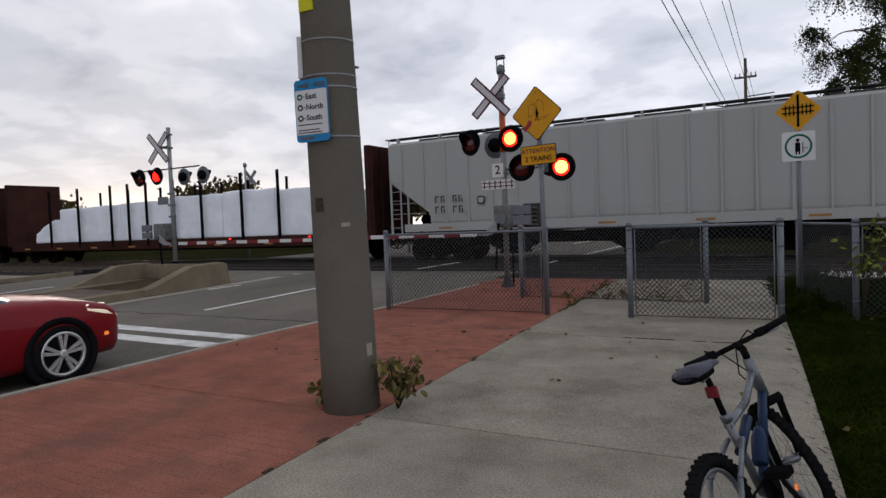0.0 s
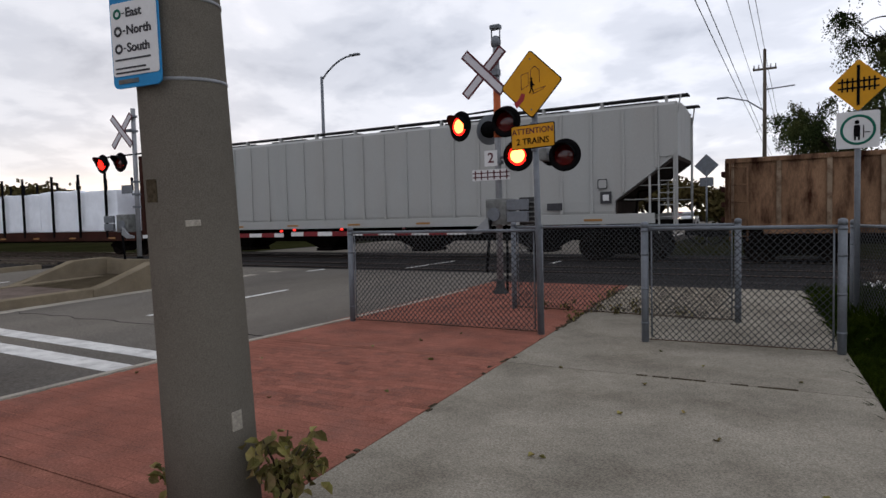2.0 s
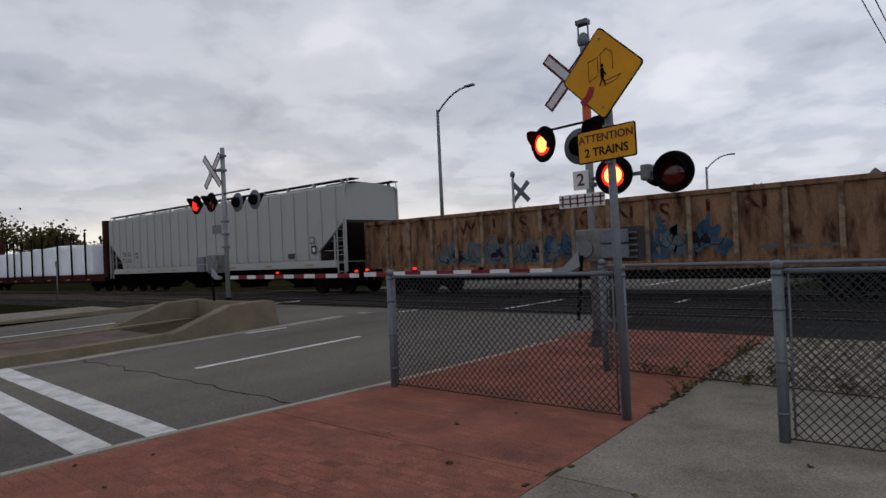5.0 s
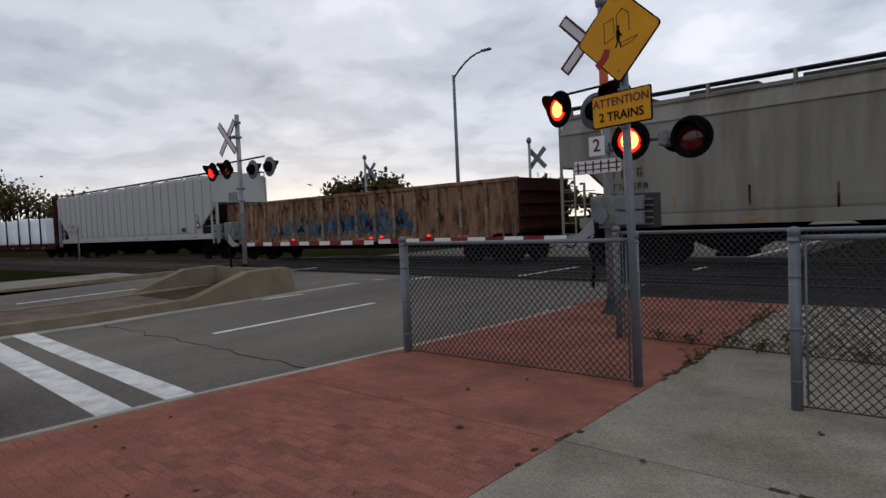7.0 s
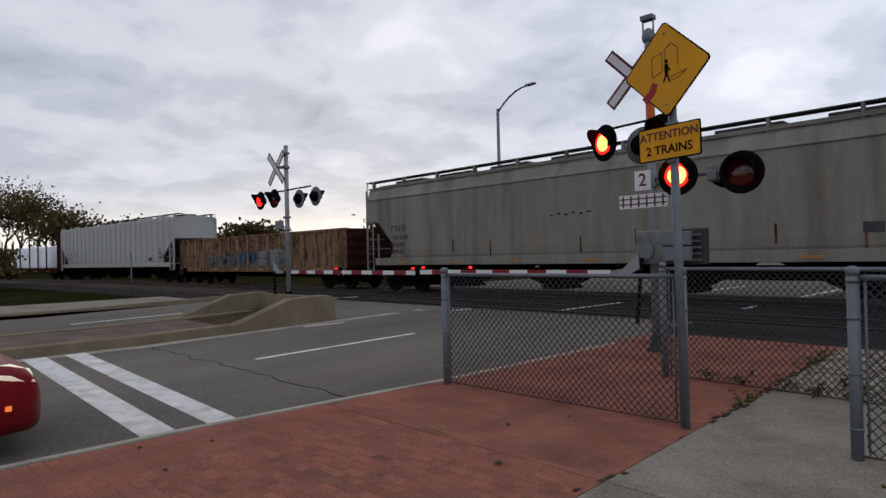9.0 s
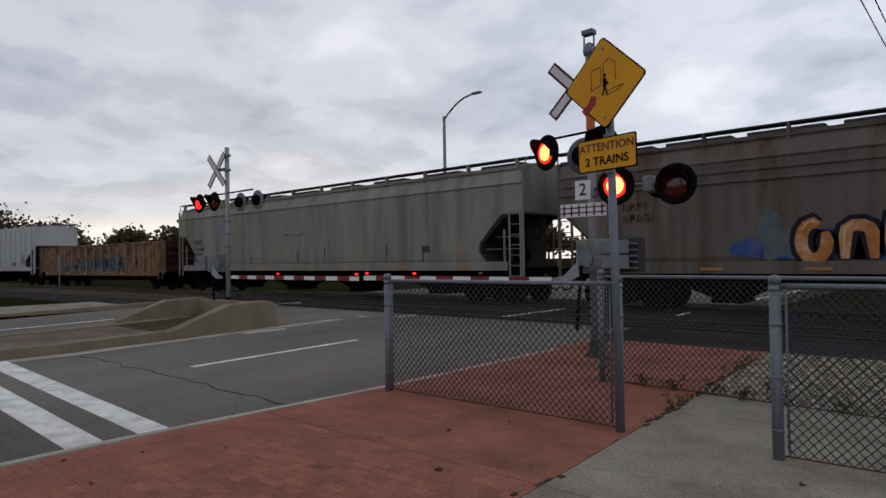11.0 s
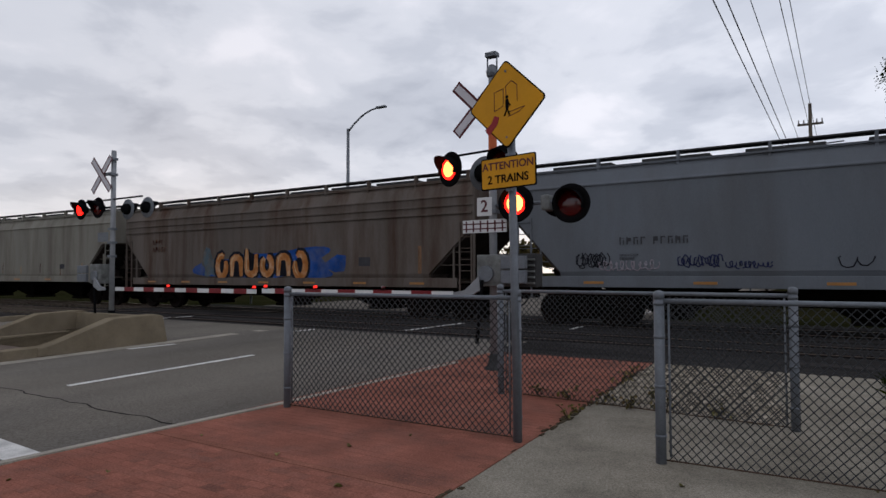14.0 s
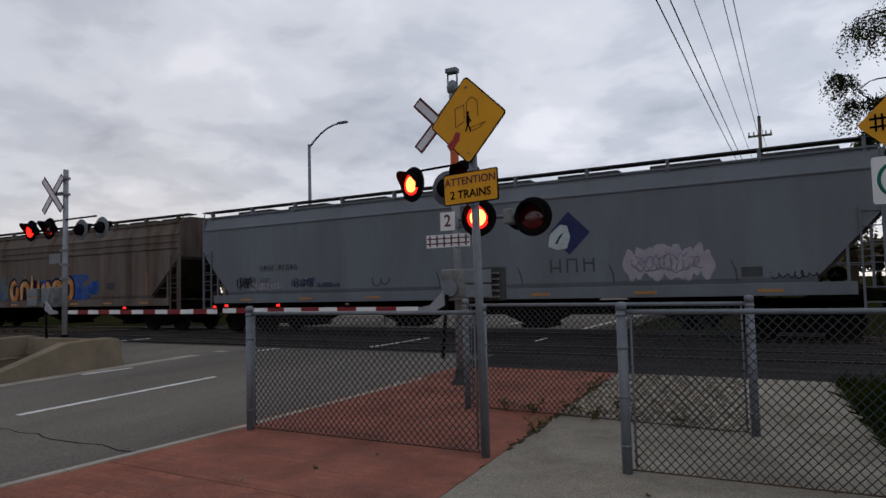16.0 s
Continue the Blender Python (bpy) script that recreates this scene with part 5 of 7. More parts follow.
def stroke(pts, w):
    """The outline of a thick sprayed stroke along a line."""
    left, right = [], []
    for k, (x, z) in enumerate(pts):
        ax, az = pts[max(0, k - 1)]
        bx, bz = pts[min(len(pts) - 1, k + 1)]
        d = math.hypot(bx - ax, bz - az) or 1.0
        ww = w * (0.6 if k in (0, len(pts) - 1) else 1.0)
        left.append((x - (bz - az) / d * ww, z + (bx - ax) / d * ww))
        right.append((x + (bz - az) / d * ww, z - (bx - ax) / d * ww))
    return left + right[::-1]


def build_train():
    # pale ribbed hopper
    h1 = hopper(-13.4, 9.45, "pale grey ribbed covered hopper car", "car_white", False, 4.58, 4.80, 1.32, (1.75, 1.85, 1.25), 4, ribs=24)
    h = h1["half"]
    marks(h1, -h + 2.0, 2.35, (2, 2), 0.26, y=-1.64)
    marks(h1, -h + 2.75, 2.35, (2, 2), 0.26, y=-1.64)
    spray(h1, rounded(0.3, 0.3, 0.06, -h + 3.9, 2.25), "stencil", -1.64, "emblem")
    spray(h1, rounded(0.2, 0.2, 0.04, -h + 3.9, 2.25), "car_white", -1.644, "emblem_centre")
    spray(h1, rounded(0.34, 0.36, 0.01, h - 2.0, 1.95), "stencil", -1.64, "dark_placard")
    spray(h1, rounded(0.18, 0.18, 0.01, h - 2.0, 1.95), "white", -1.644, "placard_window")
    spray(h1, rounded(0.3, 0.3, 0.05, h - 2.1, 2.36), "stencil", -1.64, "emblem")
    spray(h1, rounded(0.24, 0.24, 0.05, h - 2.1, 2.36), "car_white", -1.644, "emblem_centre")
    spray(h1, rounded(0.5, 0.22, 0.02, h - 3.6, 1.72), "stencil", -1.64, "dark_placard")

    # rusty gondola with faded letters and spray paint
    g = new_car("gondola_car", "rusty beige gondola car with faded letters and blue graffiti", (10.75 + 29.3) / 2)
    h, W, zt, zb = (29.3 - 10.75) / 2, 1.52, 2.76, 1.05
    for y in (-1, 1):
        part("side", bbox(-h, h, y * W - 0.03, y * W + 0.03, zb, zt, 0.01), M["car_rust"], g)
        part("top_chord", bbox(-h - 0.03, h + 0.03, y * W - 0.09, y * W + 0.09, zt, zt + 0.13, 0.015), M["car_rust"], g)
        part("bottom_sill", bbox(-h + 0.9, h - 0.9, y * W - 0.06, y * W + 0.06, zb - 0.22, zb + 0.06, 0.015), M["car_rust"], g)
        # ribs carry their light as a paler colour, since even skylight leaves them flat
        for k in range(17):
            x = -h + 0.12 + (2 * h - 0.24) * k / 16
            part("rib", bbox(x - 0.06, x + 0.06, min(y * (W + 0.03), y * (W + 0.12)), max(y * (W + 0.03), y * (W + 0.12)), zb - 0.1, zt, 0.02), M["rib_pale"], g, "rusty side rib coloured paler for light")
    for s in (-1, 1):
        part("end", bbox(s * h - 0.05, s * h + 0.05, -W, W, zb, zt + 0.1, 0.01), M["car_brown" if s > 0 else "car_rust"], g, "rusty end wall")
        for k in range(4):
            part("end_rib", bbox(min(s * (h + 0.05), s * (h + 0.15)), max(s * (h + 0.05), s * (h + 0.15)), -W, W, zb + 0.1 + 0.42 * k, zb + 0.24 + 0.42 * k, 0.02), M["car_brown"], g)
        ladder(g, s * (h - 0.1), -W - 0.15, zb - 0.4, zt, -s, 0.42, "car_rust", 5)
        coupler(g, s * h, s)
        truck(g, s * (h - 1.7))
    part("floor", bbox(-h, h, -W, W, zb - 0.12, zb), M["under"], g)
    part("centre_sill", bbox(-h + 0.3, h - 0.3, -0.25, 0.25, 0.50, 0.95), M["under"], g)
    for x in (-4.2, -1.4, 1.4, 4.2):
        part("cross_bearer", bbox(x - 0.1, x + 0.1, -W, W, 0.62, 0.93, 0.01), M["under"], g)
    part("brake_cylinder", rod(bmesh.new(), (-3.4, -0.75, 0.72), (-2.2, -0.75, 0.72), 0.18, seg=12), M["under"], g)
    part("load", bbox(-h + 0.2, h - 0.2, -W + 0.1, W - 0.1, zb, zb + 0.9), M["ballast"], g, "dark load below the rim")
    for i in range(6):
        x = (-1 + 2 * (i + 0.5) / 6) * (h - 1.0)
        part("reflector", bbox(x - 0.28, x + 0.28, -W - 0.075, -W - 0.062, zb - 0.12, zb - 0.03), M["reflector"], g, "yellow reflector strip")
    bay = (2 * h - 0.24) / 16
    for k, ch in enumerate("WISCONSIN"):
        x = -h + 0.12 + bay * (4.5 + k) - 0.09
        lettering("letter", ch, 0.74, M["g_brown"], g, pose(x, -W - 0.033, 2.34), 0.002)
    y = -W - 0.034
    rnd = random.Random(12)
    x = -h + 4.2
    k = 0
    while x < h - 5.0:
        w = rnd.uniform(0.35, 0.75)
        zc = 1.42 + 0.05 * math.sin(x * 2.0) + (0.12 if x > -1 else 0.0)
        spray(g, blob_outline(x, zc, w * 0.66, rnd.uniform(0.30, 0.46), 26, 0.75, 100 + k), "g_pale" if (x < -1.6 or k % 5 == 0) else "g_blue", y - 0.001 * (k % 3))
        if k % 2:
            spray(g, blob_outline(x + 0.1, zc + 0.02, w * 0.3, 0.2, 16, 0.9, 300 + k), "g_dark" if k % 4 == 1 else "g_pale", y - 0.0035)
        scribble(g, x - w * 0.7, x + w * 0.7, zc + 0.05, 0.42, "g_dark", y - 0.004, 500 + k, 7, 0.010)
        x += w * 0.82
        k += 1
    for k in range(8):
        spray(g, blob_outline(0.9 + k * 0.42, 1.74 + 0.22 * math.sin(k * 1.9), 0.13, 0.26, 12, 0.9, 700 + k), "g_blue", y - 0.002)
    for k in range(3):
        spray(g, rounded(0.5, 0.07, 0.02, h - 4.0 + 0.7 * k, 1.35), "g_pale", y - 0.002, "stencil_row")

    # long beige hopper
    h2 = hopper(31.0, 54.05, "weathered beige smooth-sided covered hopper car", "car_beige", True, 4.45, 4.78, 1.30, (1.8, 1.75, 1.25), 4, notch=True)
    h = h2["half"]
    marks(h2, -h + 1.75, 2.66, (4,), 0.25, y=-1.6)
    marks(h2, -h + 1.75, 2.28, (6, 5, 5), 0.19, y=-1.6)
    for k in range(10):
        x = -h + 3.5 + k * 1.9
        spray(h2, rounded(0.06, 0.4 + 0.1 * (k % 3), 0.02, x, 1.75 + 0.1 * (k % 2)), "reflector" if k % 3 == 0 else "g_brown", -1.587, "rust_streak")
    for k in range(6):
        spray(h2, rounded(0.10 + 0.03 * (k % 3), 0.05, 0.01, -1.5 + 0.28 * k, 2.72 + 0.04 * (k % 2)), "g_dark", -1.587, "scuff")
    spray(h2, rounded(0.42, 0.24, 0.02, h - 4.2, 1.92), "stencil", -1.59, "dark_placard")

    # grimy hopper with orange spray paint
    h3 = hopper(55.4, 73.95, "grimy taupe covered hopper car with orange and blue graffiti", "car_taupe", True, 4.40, 4.72, 1.22, (1.65, 1.50, 1.5), 3)
    h = h3["half"]
    part("rolled_band", bbox(-h + 0.05, h - 0.05, -1.635, -1.57, 3.36, 3.43, 0.01), M["car_taupe"], h3)
    part("rolled_band", bbox(-h + 0.05, h - 0.05, -1.625, -1.56, 3.62, 3.68, 0.01), M["car_taupe"], h3)
    marks(h3, -h + 2.1, 2.92, (4, 5), 0.22, "g_brown", y=-1.6)
    x0 = 61.95 - 64.675
    spray(h3, blob_outline(x0 + 2.9, 1.84, 2.95, 0.60, 60, 0.45, 21, 2.6), "g_royal", -1.584)
    spray(h3, blob_outline(x0 - 0.5, 1.9, 0.55, 0.5, 20, 0.5, 29), "g_pale", -1.586)
    spray(h3, blob_outline(x0 + 5.9, 1.75, 0.75, 0.42, 20, 0.7, 28), "g_royal", -1.586)
    # fat bubble strokes: rings and arches, dark outline, pale upper edge
    for k in range(6):
        cx, cz, rz = x0 + 0.25 + k * 0.88, 1.83, (0.50, 0.42, 0.46, 0.40, 0.40, 0.50)[k]
        if k in (1, 4):
            paths = [[(cx - 0.27, cz - rz), (cx - 0.25, cz + 0.1)] + [(cx + 0.26 * math.cos(radians(t)), cz + rz * 0.35 + 0.2 * math.sin(radians(t))) for t in (150, 110, 70, 35, 5)] + [(cx + 0.29, cz - rz)]]
        elif k == 2:
            paths = [[(cx - 0.27, cz + rz * 1.4), (cx - 0.27, cz)] + [(cx + 0.26 * math.cos(radians(t)), cz - rz * 0.3 + 0.2 * math.sin(radians(t))) for t in (200, 240, 280, 320, 350)] + [(cx + 0.27, cz + rz)]]
        else:
            paths = [[(cx + 0.27 * math.cos(radians(t)), cz + rz * 0.85 * math.sin(radians(t))) for t in range(60 + 20 * k, 400 + 20 * k, 30)]]
        for i, p in enumerate(paths):
            spray(h3, stroke(p, 0.25), "g_dark", -1.5875 - 0.0004 * i)
        for i, p in enumerate(paths):
            spray(h3, stroke(p, 0.135), "g_orange", -1.5915 - 0.0004 * i)
            spray(h3, stroke([(x - 0.02, z + 0.05) for x, z in p[:4]], 0.02), "g_sand", -1.5955 - 0.0004 * i, "paint_highlight")
    spray(h3, rounded(0.5, 0.3, 0.02, h - 4.3, 1.92), "stencil", -1.59, "dark_placard")
    spray(h3, rounded(0.14, 0.9, 0.03, h - 2.0, 1.95), "car_rust", -1.588, "rust_streak")

    # blue-grey hopper with an emblem
    h4 = hopper(75.4, 97.2, "blue-grey smooth-sided covered hopper car with a leaf emblem", "car_blue", True, 4.40, 4.66, 1.28, (1.35, 1.55, 1.45), 4)
    h = h4["half"]
    off = -(75.4 + 97.2) / 2
    marks(h4, 78.45 + off, 2.36, (4,), 0.195, y=-1.6)
    marks(h4, 79.33 + off, 2.36, (5,), 0.195, y=-1.6)
    marks(h4, 78.45 + off, 1.98, (9, 7), 0.06, y=-1.6)
    ex, ez = 89.85 + off, 2.86
    spray(h4, turned([(-0.42, -0.42), (0.42, -0.42), (0.42, 0.42), (-0.42, 0.42)], 45, ex + 0.18, ez + 0.05), "navy", -1.588, "emblem")
    spray(h4, [(ex - 0.42, ez - 0.30), (ex - 0.36, ez + 0.05), (ex - 0.05, ez + 0.30), (ex + 0.14, ez + 0.26), (ex + 0.22, ez - 0.05), (ex + 0.12, ez - 0.36), (ex - 0.15, ez - 0.40)], "leafgreen", -1.592, "emblem_leaf")
    spray(h4, [(ex - 0.22, ez - 0.22), (ex - 0.1, ez - 0.02), (ex + 0.06, ez + 0.10), (ex + 0.02, ez + 0.04), (ex - 0.08, ez - 0.1), (ex - 0.16, ez - 0.24)], "navy", -1.596, "emblem_vein")
    for k in range(3):
        for dx in (-0.13, 0.13):
            spray(h4, rounded(0.05, 0.38, 0.01, 89.62 + 0.47 * k + dx + off, 2.02), "stencil", -1.588, "letter_bar")
        spray(h4, rounded(0.21, 0.05, 0.01, 89.62 + 0.47 * k + off, 2.02 + (-0.06, 0.165, 0.05)[k]), "stencil", -1.588, "letter_bar")
    for k in range(9):
        spray(h4, blob_outline(91.75 + 0.21 * k + off, 2.0 + 0.06 * math.sin(k * 2.1), 0.24, 0.42 - 0.03 * (k % 3), 22, 0.4, 90 + k, 2.4), "g_pink", -1.586 - 0.0005 * k)
    scribble(h4, 91.7 + off, 93.4 + off, 2.0, 0.3, "g_lilac", -1.594, 37, 70, 0.016)
    scribble(h4, 77.3 + off, 78.1 + off, 1.85, 0.26, "g_dark", -1.588, 33, 70, 0.014)
    scribble(h4, 77.9 + off, 79.5 + off, 1.70, 0.20, "g_pink", -1.586, 38, 60, 0.018)
    scribble(h4, 79.97 + off, 80.97 + off, 1.80, 0.2, "navy", -1.588, 34, 70, 0.014)
    scribble(h4, 81.05 + off, 82.1 + off, 1.70, 0.12, "navy", -1.588, 39, 60, 0.014)
    scribble(h4, 83.4 + off, 84.2 + off, 1.75, 0.16, "g_dark", -1.588, 36, 14, 0.012)
    scribble(h4, 94.9 + off, 96.3 + off, 1.60, 0.12, "g_dark", -1.588, 35, 50, 0.010)
    spray(h4, rounded(0.46, 0.24, 0.02, 94.5 + off, 1.70), "stencil", -1.59, "dark_placard")
    for x in (85.9, 88.6, 91.2, 94.15):
        spray(h4, stroke([(x - 0.1 + off, 2.0), (x + off, 1.75), (x + 0.02 + off, 1.5)], 0.022), "stencil", -1.588, "dark_rub_mark")

    # bulkhead flat car with wrapped timber
    f0, f1 = -40.4, -14.55
    f = new_car("bulkhead_flat_car", "brown bulkhead flat car with side stakes", (f0 + f1) / 2)
    h = (f1 - f0) / 2
    part("deck", bbox(-h + 0.2, h - 0.2, -1.5, 1.5, 0.98, 1.16, 0.02), M["car_brown"], f)
    for y in (-1, 1):
        part("side_sill", bbox(-h + 0.2, h - 0.2, y * 1.46 - 0.06, y * 1.46 + 0.06, 0.72, 1.18, 0.015), M["car_brown"], f)
    part("centre_sill", bbox(-h, h, -0.3, 0.3, 0.6, 1.0), M["under"], f)
    for s in (-1, 1):
        part("bulkhead", bbox(s * h - 0.12, s * h + 0.12, -1.55, 1.55, 1.0, 4.70, 0.02), M["car_brown"], f, "dark brown end bulkhead")
        for y in (-1.45, -0.75, 0, 0.75, 1.45):
            part("bulkhead_rib", bbox(s * h + (0.12 if s > 0 else -0.24), s * h + (0.24 if s > 0 else -0.12), y - 0.07, y + 0.07, 1.0, 4.66, 0.015), M["car_brown"], f)
        coupler(f, s * h, s)
        truck(f, s * (h - 2.0))
    c0 = (f0 + f1) / 2
    for x in (-36.2, -33.6, -30.8, -29.4, -28.0, -26.0, -24.1, -21.5, -19.3, -17.2):
        for y in (-1, 1):
            part("stake", bbox(x - c0 - 0.05, x - c0 + 0.05, y * 1.53 - 0.05, y * 1.53 + 0.05, 0.9, 4.08, 0.008), M["black"], f, "black steel stake")
    for k in range(8):
        x = -h + 1.8 + k * 3.1
        part("reflector", bbox(x - 0.25, x + 0.25, -1.535, -1.522, 0.82, 0.9), M["reflector"], f, "yellow reflector strip")
    load = thing("timber_stack", "stack of timber wrapped in loose white plastic", "timber load", pose(c0, FAR_Y, RAIL_TOP))
    TRAIN.append((load, c0))
    rnd = random.Random(77)
    bounds = [-38.0, -35.6, -33.7, -30.3, -26.6, -22.9, -19.6, -16.6]
    tops = (2.45, 3.02, 3.08, 3.14, 3.22, 3.30, 3.22)
    for (a, b), zt2 in zip(zip(bounds[:-1], bounds[1:]), tops):
        bm = bbox(a - c0 + 0.01, b - c0 - 0.01, -1.36, 1.36, 1.18, zt2, 0.07, 3)
        bmesh.ops.subdivide_edges(bm, edges=bm.edges[:], cuts=5, use_grid_fill=True)
        for v in bm.verts:
            n_ = noise.noise(v.co * 1.7 + Vector((a, 0, 0))) * 0.05 + noise.noise(v.co * 5 + Vector((0, a, 0))) * 0.02
            v.co.y += n_ * (1 if v.co.y > 0 else -1)
            if v.co.z > 2:
                v.co.z += n_ * 1.4
        for fc in bm.faces:
            fc.smooth = True
        if a < -37:
            for v in bm.verts:
                if v.co.z > 1.4 and v.co.x < a - c0 + 1.6:
                    v.co.z -= (a - c0 + 1.6 - v.co.x) * 0.5 * (v.co.z - 1.2) / 1.3
        part("timber_pack", bm, M["wrap"], load)

    # brown box car ahead of it
    b = new_car("box_car", "dark brown box car with ribbed sides", -50.3)
    h = 8.2
    part("body", bbox(-h, h, -1.5, 1.5, 1.05, 4.55, 0.03), M["car_brown"], b)
    part("roof", prism(bmesh.new(), [(-1.55, 4.55), (0, 4.72), (1.55, 4.55), (1.55, 4.5), (-1.55, 4.5)], -h - 0.05, h + 0.05, "x"), M["car_brown"], b)
    part("door", bbox(-1.5, 1.5, -1.58, -1.5, 1.1, 4.3, 0.02), M["car_brown"], b)
    for k in range(14):
        x = -h + 0.4 + (2 * h - 0.8) * k / 13
        if abs(x) > 1.7:
            part("rib", bbox(x - 0.05, x + 0.05, -1.56, -1.5, 1.1, 4.45, 0.015), M["car_brown"], b)
    part("centre_sill", bbox(-h, h, -0.3, 0.3, 0.6, 1.05), M["under"], b)
    for s in (-1, 1):
        ladder(b, s * (h - 0.1), -1.56, 0.7, 4.4, -s, 0.42, "car_brown", 9)
        coupler(b, s * h, s)
        truck(b, s * (h - 1.8))


build_train()


# ---------------------------------------------------------------- road vehicles
def loft(bm, rings):
    vs = [[bm.verts.new(p) for p in r] for r in rings]
    n = len(vs[0])
    for a, b in zip(vs[:-1], vs[1:]):
        for k in range(n):
            f = bm.faces.new((a[k], a[(k + 1) % n], b[(k + 1) % n], b[k]))
            f.smooth = True
    bm.faces.new(vs[0][::-1])
    bm.faces.new(vs[-1])
    return bm


def road_car(at, paint, label, lights=False):
    """A small saloon car, nose along +y, standing on z = 0."""
    th = thing("car", label, "car", at)
    wheels = []

    def ring(y, w, zb, zs, zt, crown):
        """Half-width, underside, shoulder and top heights of one cross-section."""
        half = [(0.0, zb), (w * 0.86, zb), (w * 0.97, zb + 0.10), (w, (zb + zs) / 2 + 0.04), (w * 0.985, zs - 0.05), (w * 0.93, zs + 0.01), (w * 0.72, zt - 0.01), (w * 0.35, zt + crown * 0.7), (0.0, zt + crown)]
        return [(x, y, z) for x, z in half] + [(-x, y, z) for x, z in half[-2:0:-1]]

    st = [(-2.28, 0.62, 0.40, 0.70, 0.72, 0.0), (-2.22, 0.76, 0.28, 0.88, 0.95, 0.01), (-1.9, 0.85, 0.22, 0.93, 1.03, 0.01), (-1.2, 0.89, 0.19, 0.94, 0.98, 0.01), (0.0, 0.90, 0.18, 0.93, 0.96, 0.01),
          (0.75, 0.90, 0.18, 0.92, 0.97, 0.02), (1.05, 0.895, 0.18, 0.92, 0.98, 0.03), (1.5, 0.885, 0.19, 0.90, 0.945, 0.03), (1.85, 0.865, 0.21, 0.85, 0.89, 0.03), (2.06, 0.83, 0.22, 0.81, 0.84, 0.02), (2.20, 0.78, 0.22, 0.75, 0.785, 0.01), (2.27, 0.71, 0.23, 0.67, 0.695, 0.0), (2.32, 0.60, 0.26, 0.57, 0.58, 0.0), (2.335, 0.5, 0.3, 0.5, 0.51, 0.0)]
    body = part("body", loft(bmesh.new(), [ring(*s) for s in st]), M[paint], th)

    def cab(y, w0, z0, w1, z1):
        half = [(0.0, z0), (w0, z0), (w1, z1 - 0.05), (w1 * 0.8, z1), (0.0, z1 + 0.015)]
        return [(x, y, z) for x, z in half] + [(-x, y, z) for x, z in half[-2:0:-1]]

    part("cabin_glass", loft(bmesh.new(), [cab(-1.85, 0.74, 0.94, 0.70, 1.02), cab(-1.15, 0.82, 0.92, 0.64, 1.36), cab(-0.5, 0.83, 0.92, 0.66, 1.43), cab(0.1, 0.83, 0.92, 0.65, 1.41), cab(0.55, 0.82, 0.92, 0.64, 1.22), cab(1.12, 0.76, 0.92, 0.72, 0.97)]), M["glass"], th, "dark tinted windows")
    part("roof", loft(bmesh.new(), [cab(-1.2, 0.66, 1.34, 0.60, 1.375), cab(-0.5, 0.68, 1.40, 0.60, 1.465), cab(0.1, 0.67, 1.38, 0.60, 1.445), cab(0.32, 0.66, 1.32, 0.60, 1.35)]), M[paint], th)
    for s in (-1, 1):
        part("mirror", bbox(min(s * 0.86, s * 1.04), max(s * 0.86, s * 1.04), 0.62, 0.76, 0.92, 1.05, 0.03), M[paint], th)
        part("door_seam", bbox(min(s * 0.893, s * 0.903), max(s * 0.893, s * 0.903), 0.66, 0.672, 0.3, 0.9), M["black"], th)
        part("head_lamp", loft(bmesh.new(), [[(s * x, y, z) for x, y, z in q] for q in ([(0.835, 1.80, 0.84), (0.87, 1.80, 0.77), (0.80, 1.80, 0.76), (0.79, 1.80, 0.84)], [(0.76, 2.06, 0.835), (0.845, 2.06, 0.70), (0.70, 2.10, 0.66), (0.66, 2.08, 0.825)], [(0.60, 2.23, 0.755), (0.73, 2.255, 0.65), (0.56, 2.29, 0.64), (0.52, 2.25, 0.745)])]), M["headlight" if lights else "dim_headlight"], th, "head lamp")
        part("side_marker", bbox(min(s * 0.80, s * 0.845), max(s * 0.80, s * 0.845), 2.01, 2.06, 0.44, 0.485, 0.01), M["amber"], th, "orange side marker lamp")
        for y in (1.47, -1.25):
            # black ring on the flank imitates the shade inside the wheel well
            part("wheel_arch", lathe(bmesh.new(), [(0.40, s * 0.70), (0.41, s * 0.896), (0.395, s * 0.904), (0.33, s * 0.89), (0.32, s * 0.70)], 28, "x", (0, y, 0.33)), M["rubber"], th, "black ring for the wheel well shade")
            w = part("wheel", lathe(bmesh.new(), [(0.22, s * 0.70), (0.30, s * 0.70), (0.328, s * 0.73), (0.328, s * 0.86), (0.312, s * 0.905), (0.248, s * 0.910), (0.24, s * 0.88)], 32, "x", (0, y, 0.325)), M["rubber"], th, "black tyre")
            wheels.append((w, y))
            part("rim", lathe(bmesh.new(), [(0.246, s * 0.86), (0.252, s * 0.914), (0.228, s * 0.916), (0.215, s * 0.885)], 32, "x", (0, y, 0.325), close=True), M["alloy"], w, "silver rim")
            # black backing imitates the shade between the spokes
            part("disc", lathe(bmesh.new(), [(0.238, s * 0.84), (0.238, s * 0.883)], 24, "x", (0, y, 0.325)), M["black"], w)
            part("hub", lathe(bmesh.new(), [(0.055, s * 0.86), (0.05, s * 0.915), (0.03, s * 0.92)], 14, "x", (0, y, 0.325)), M["alloy"], w)
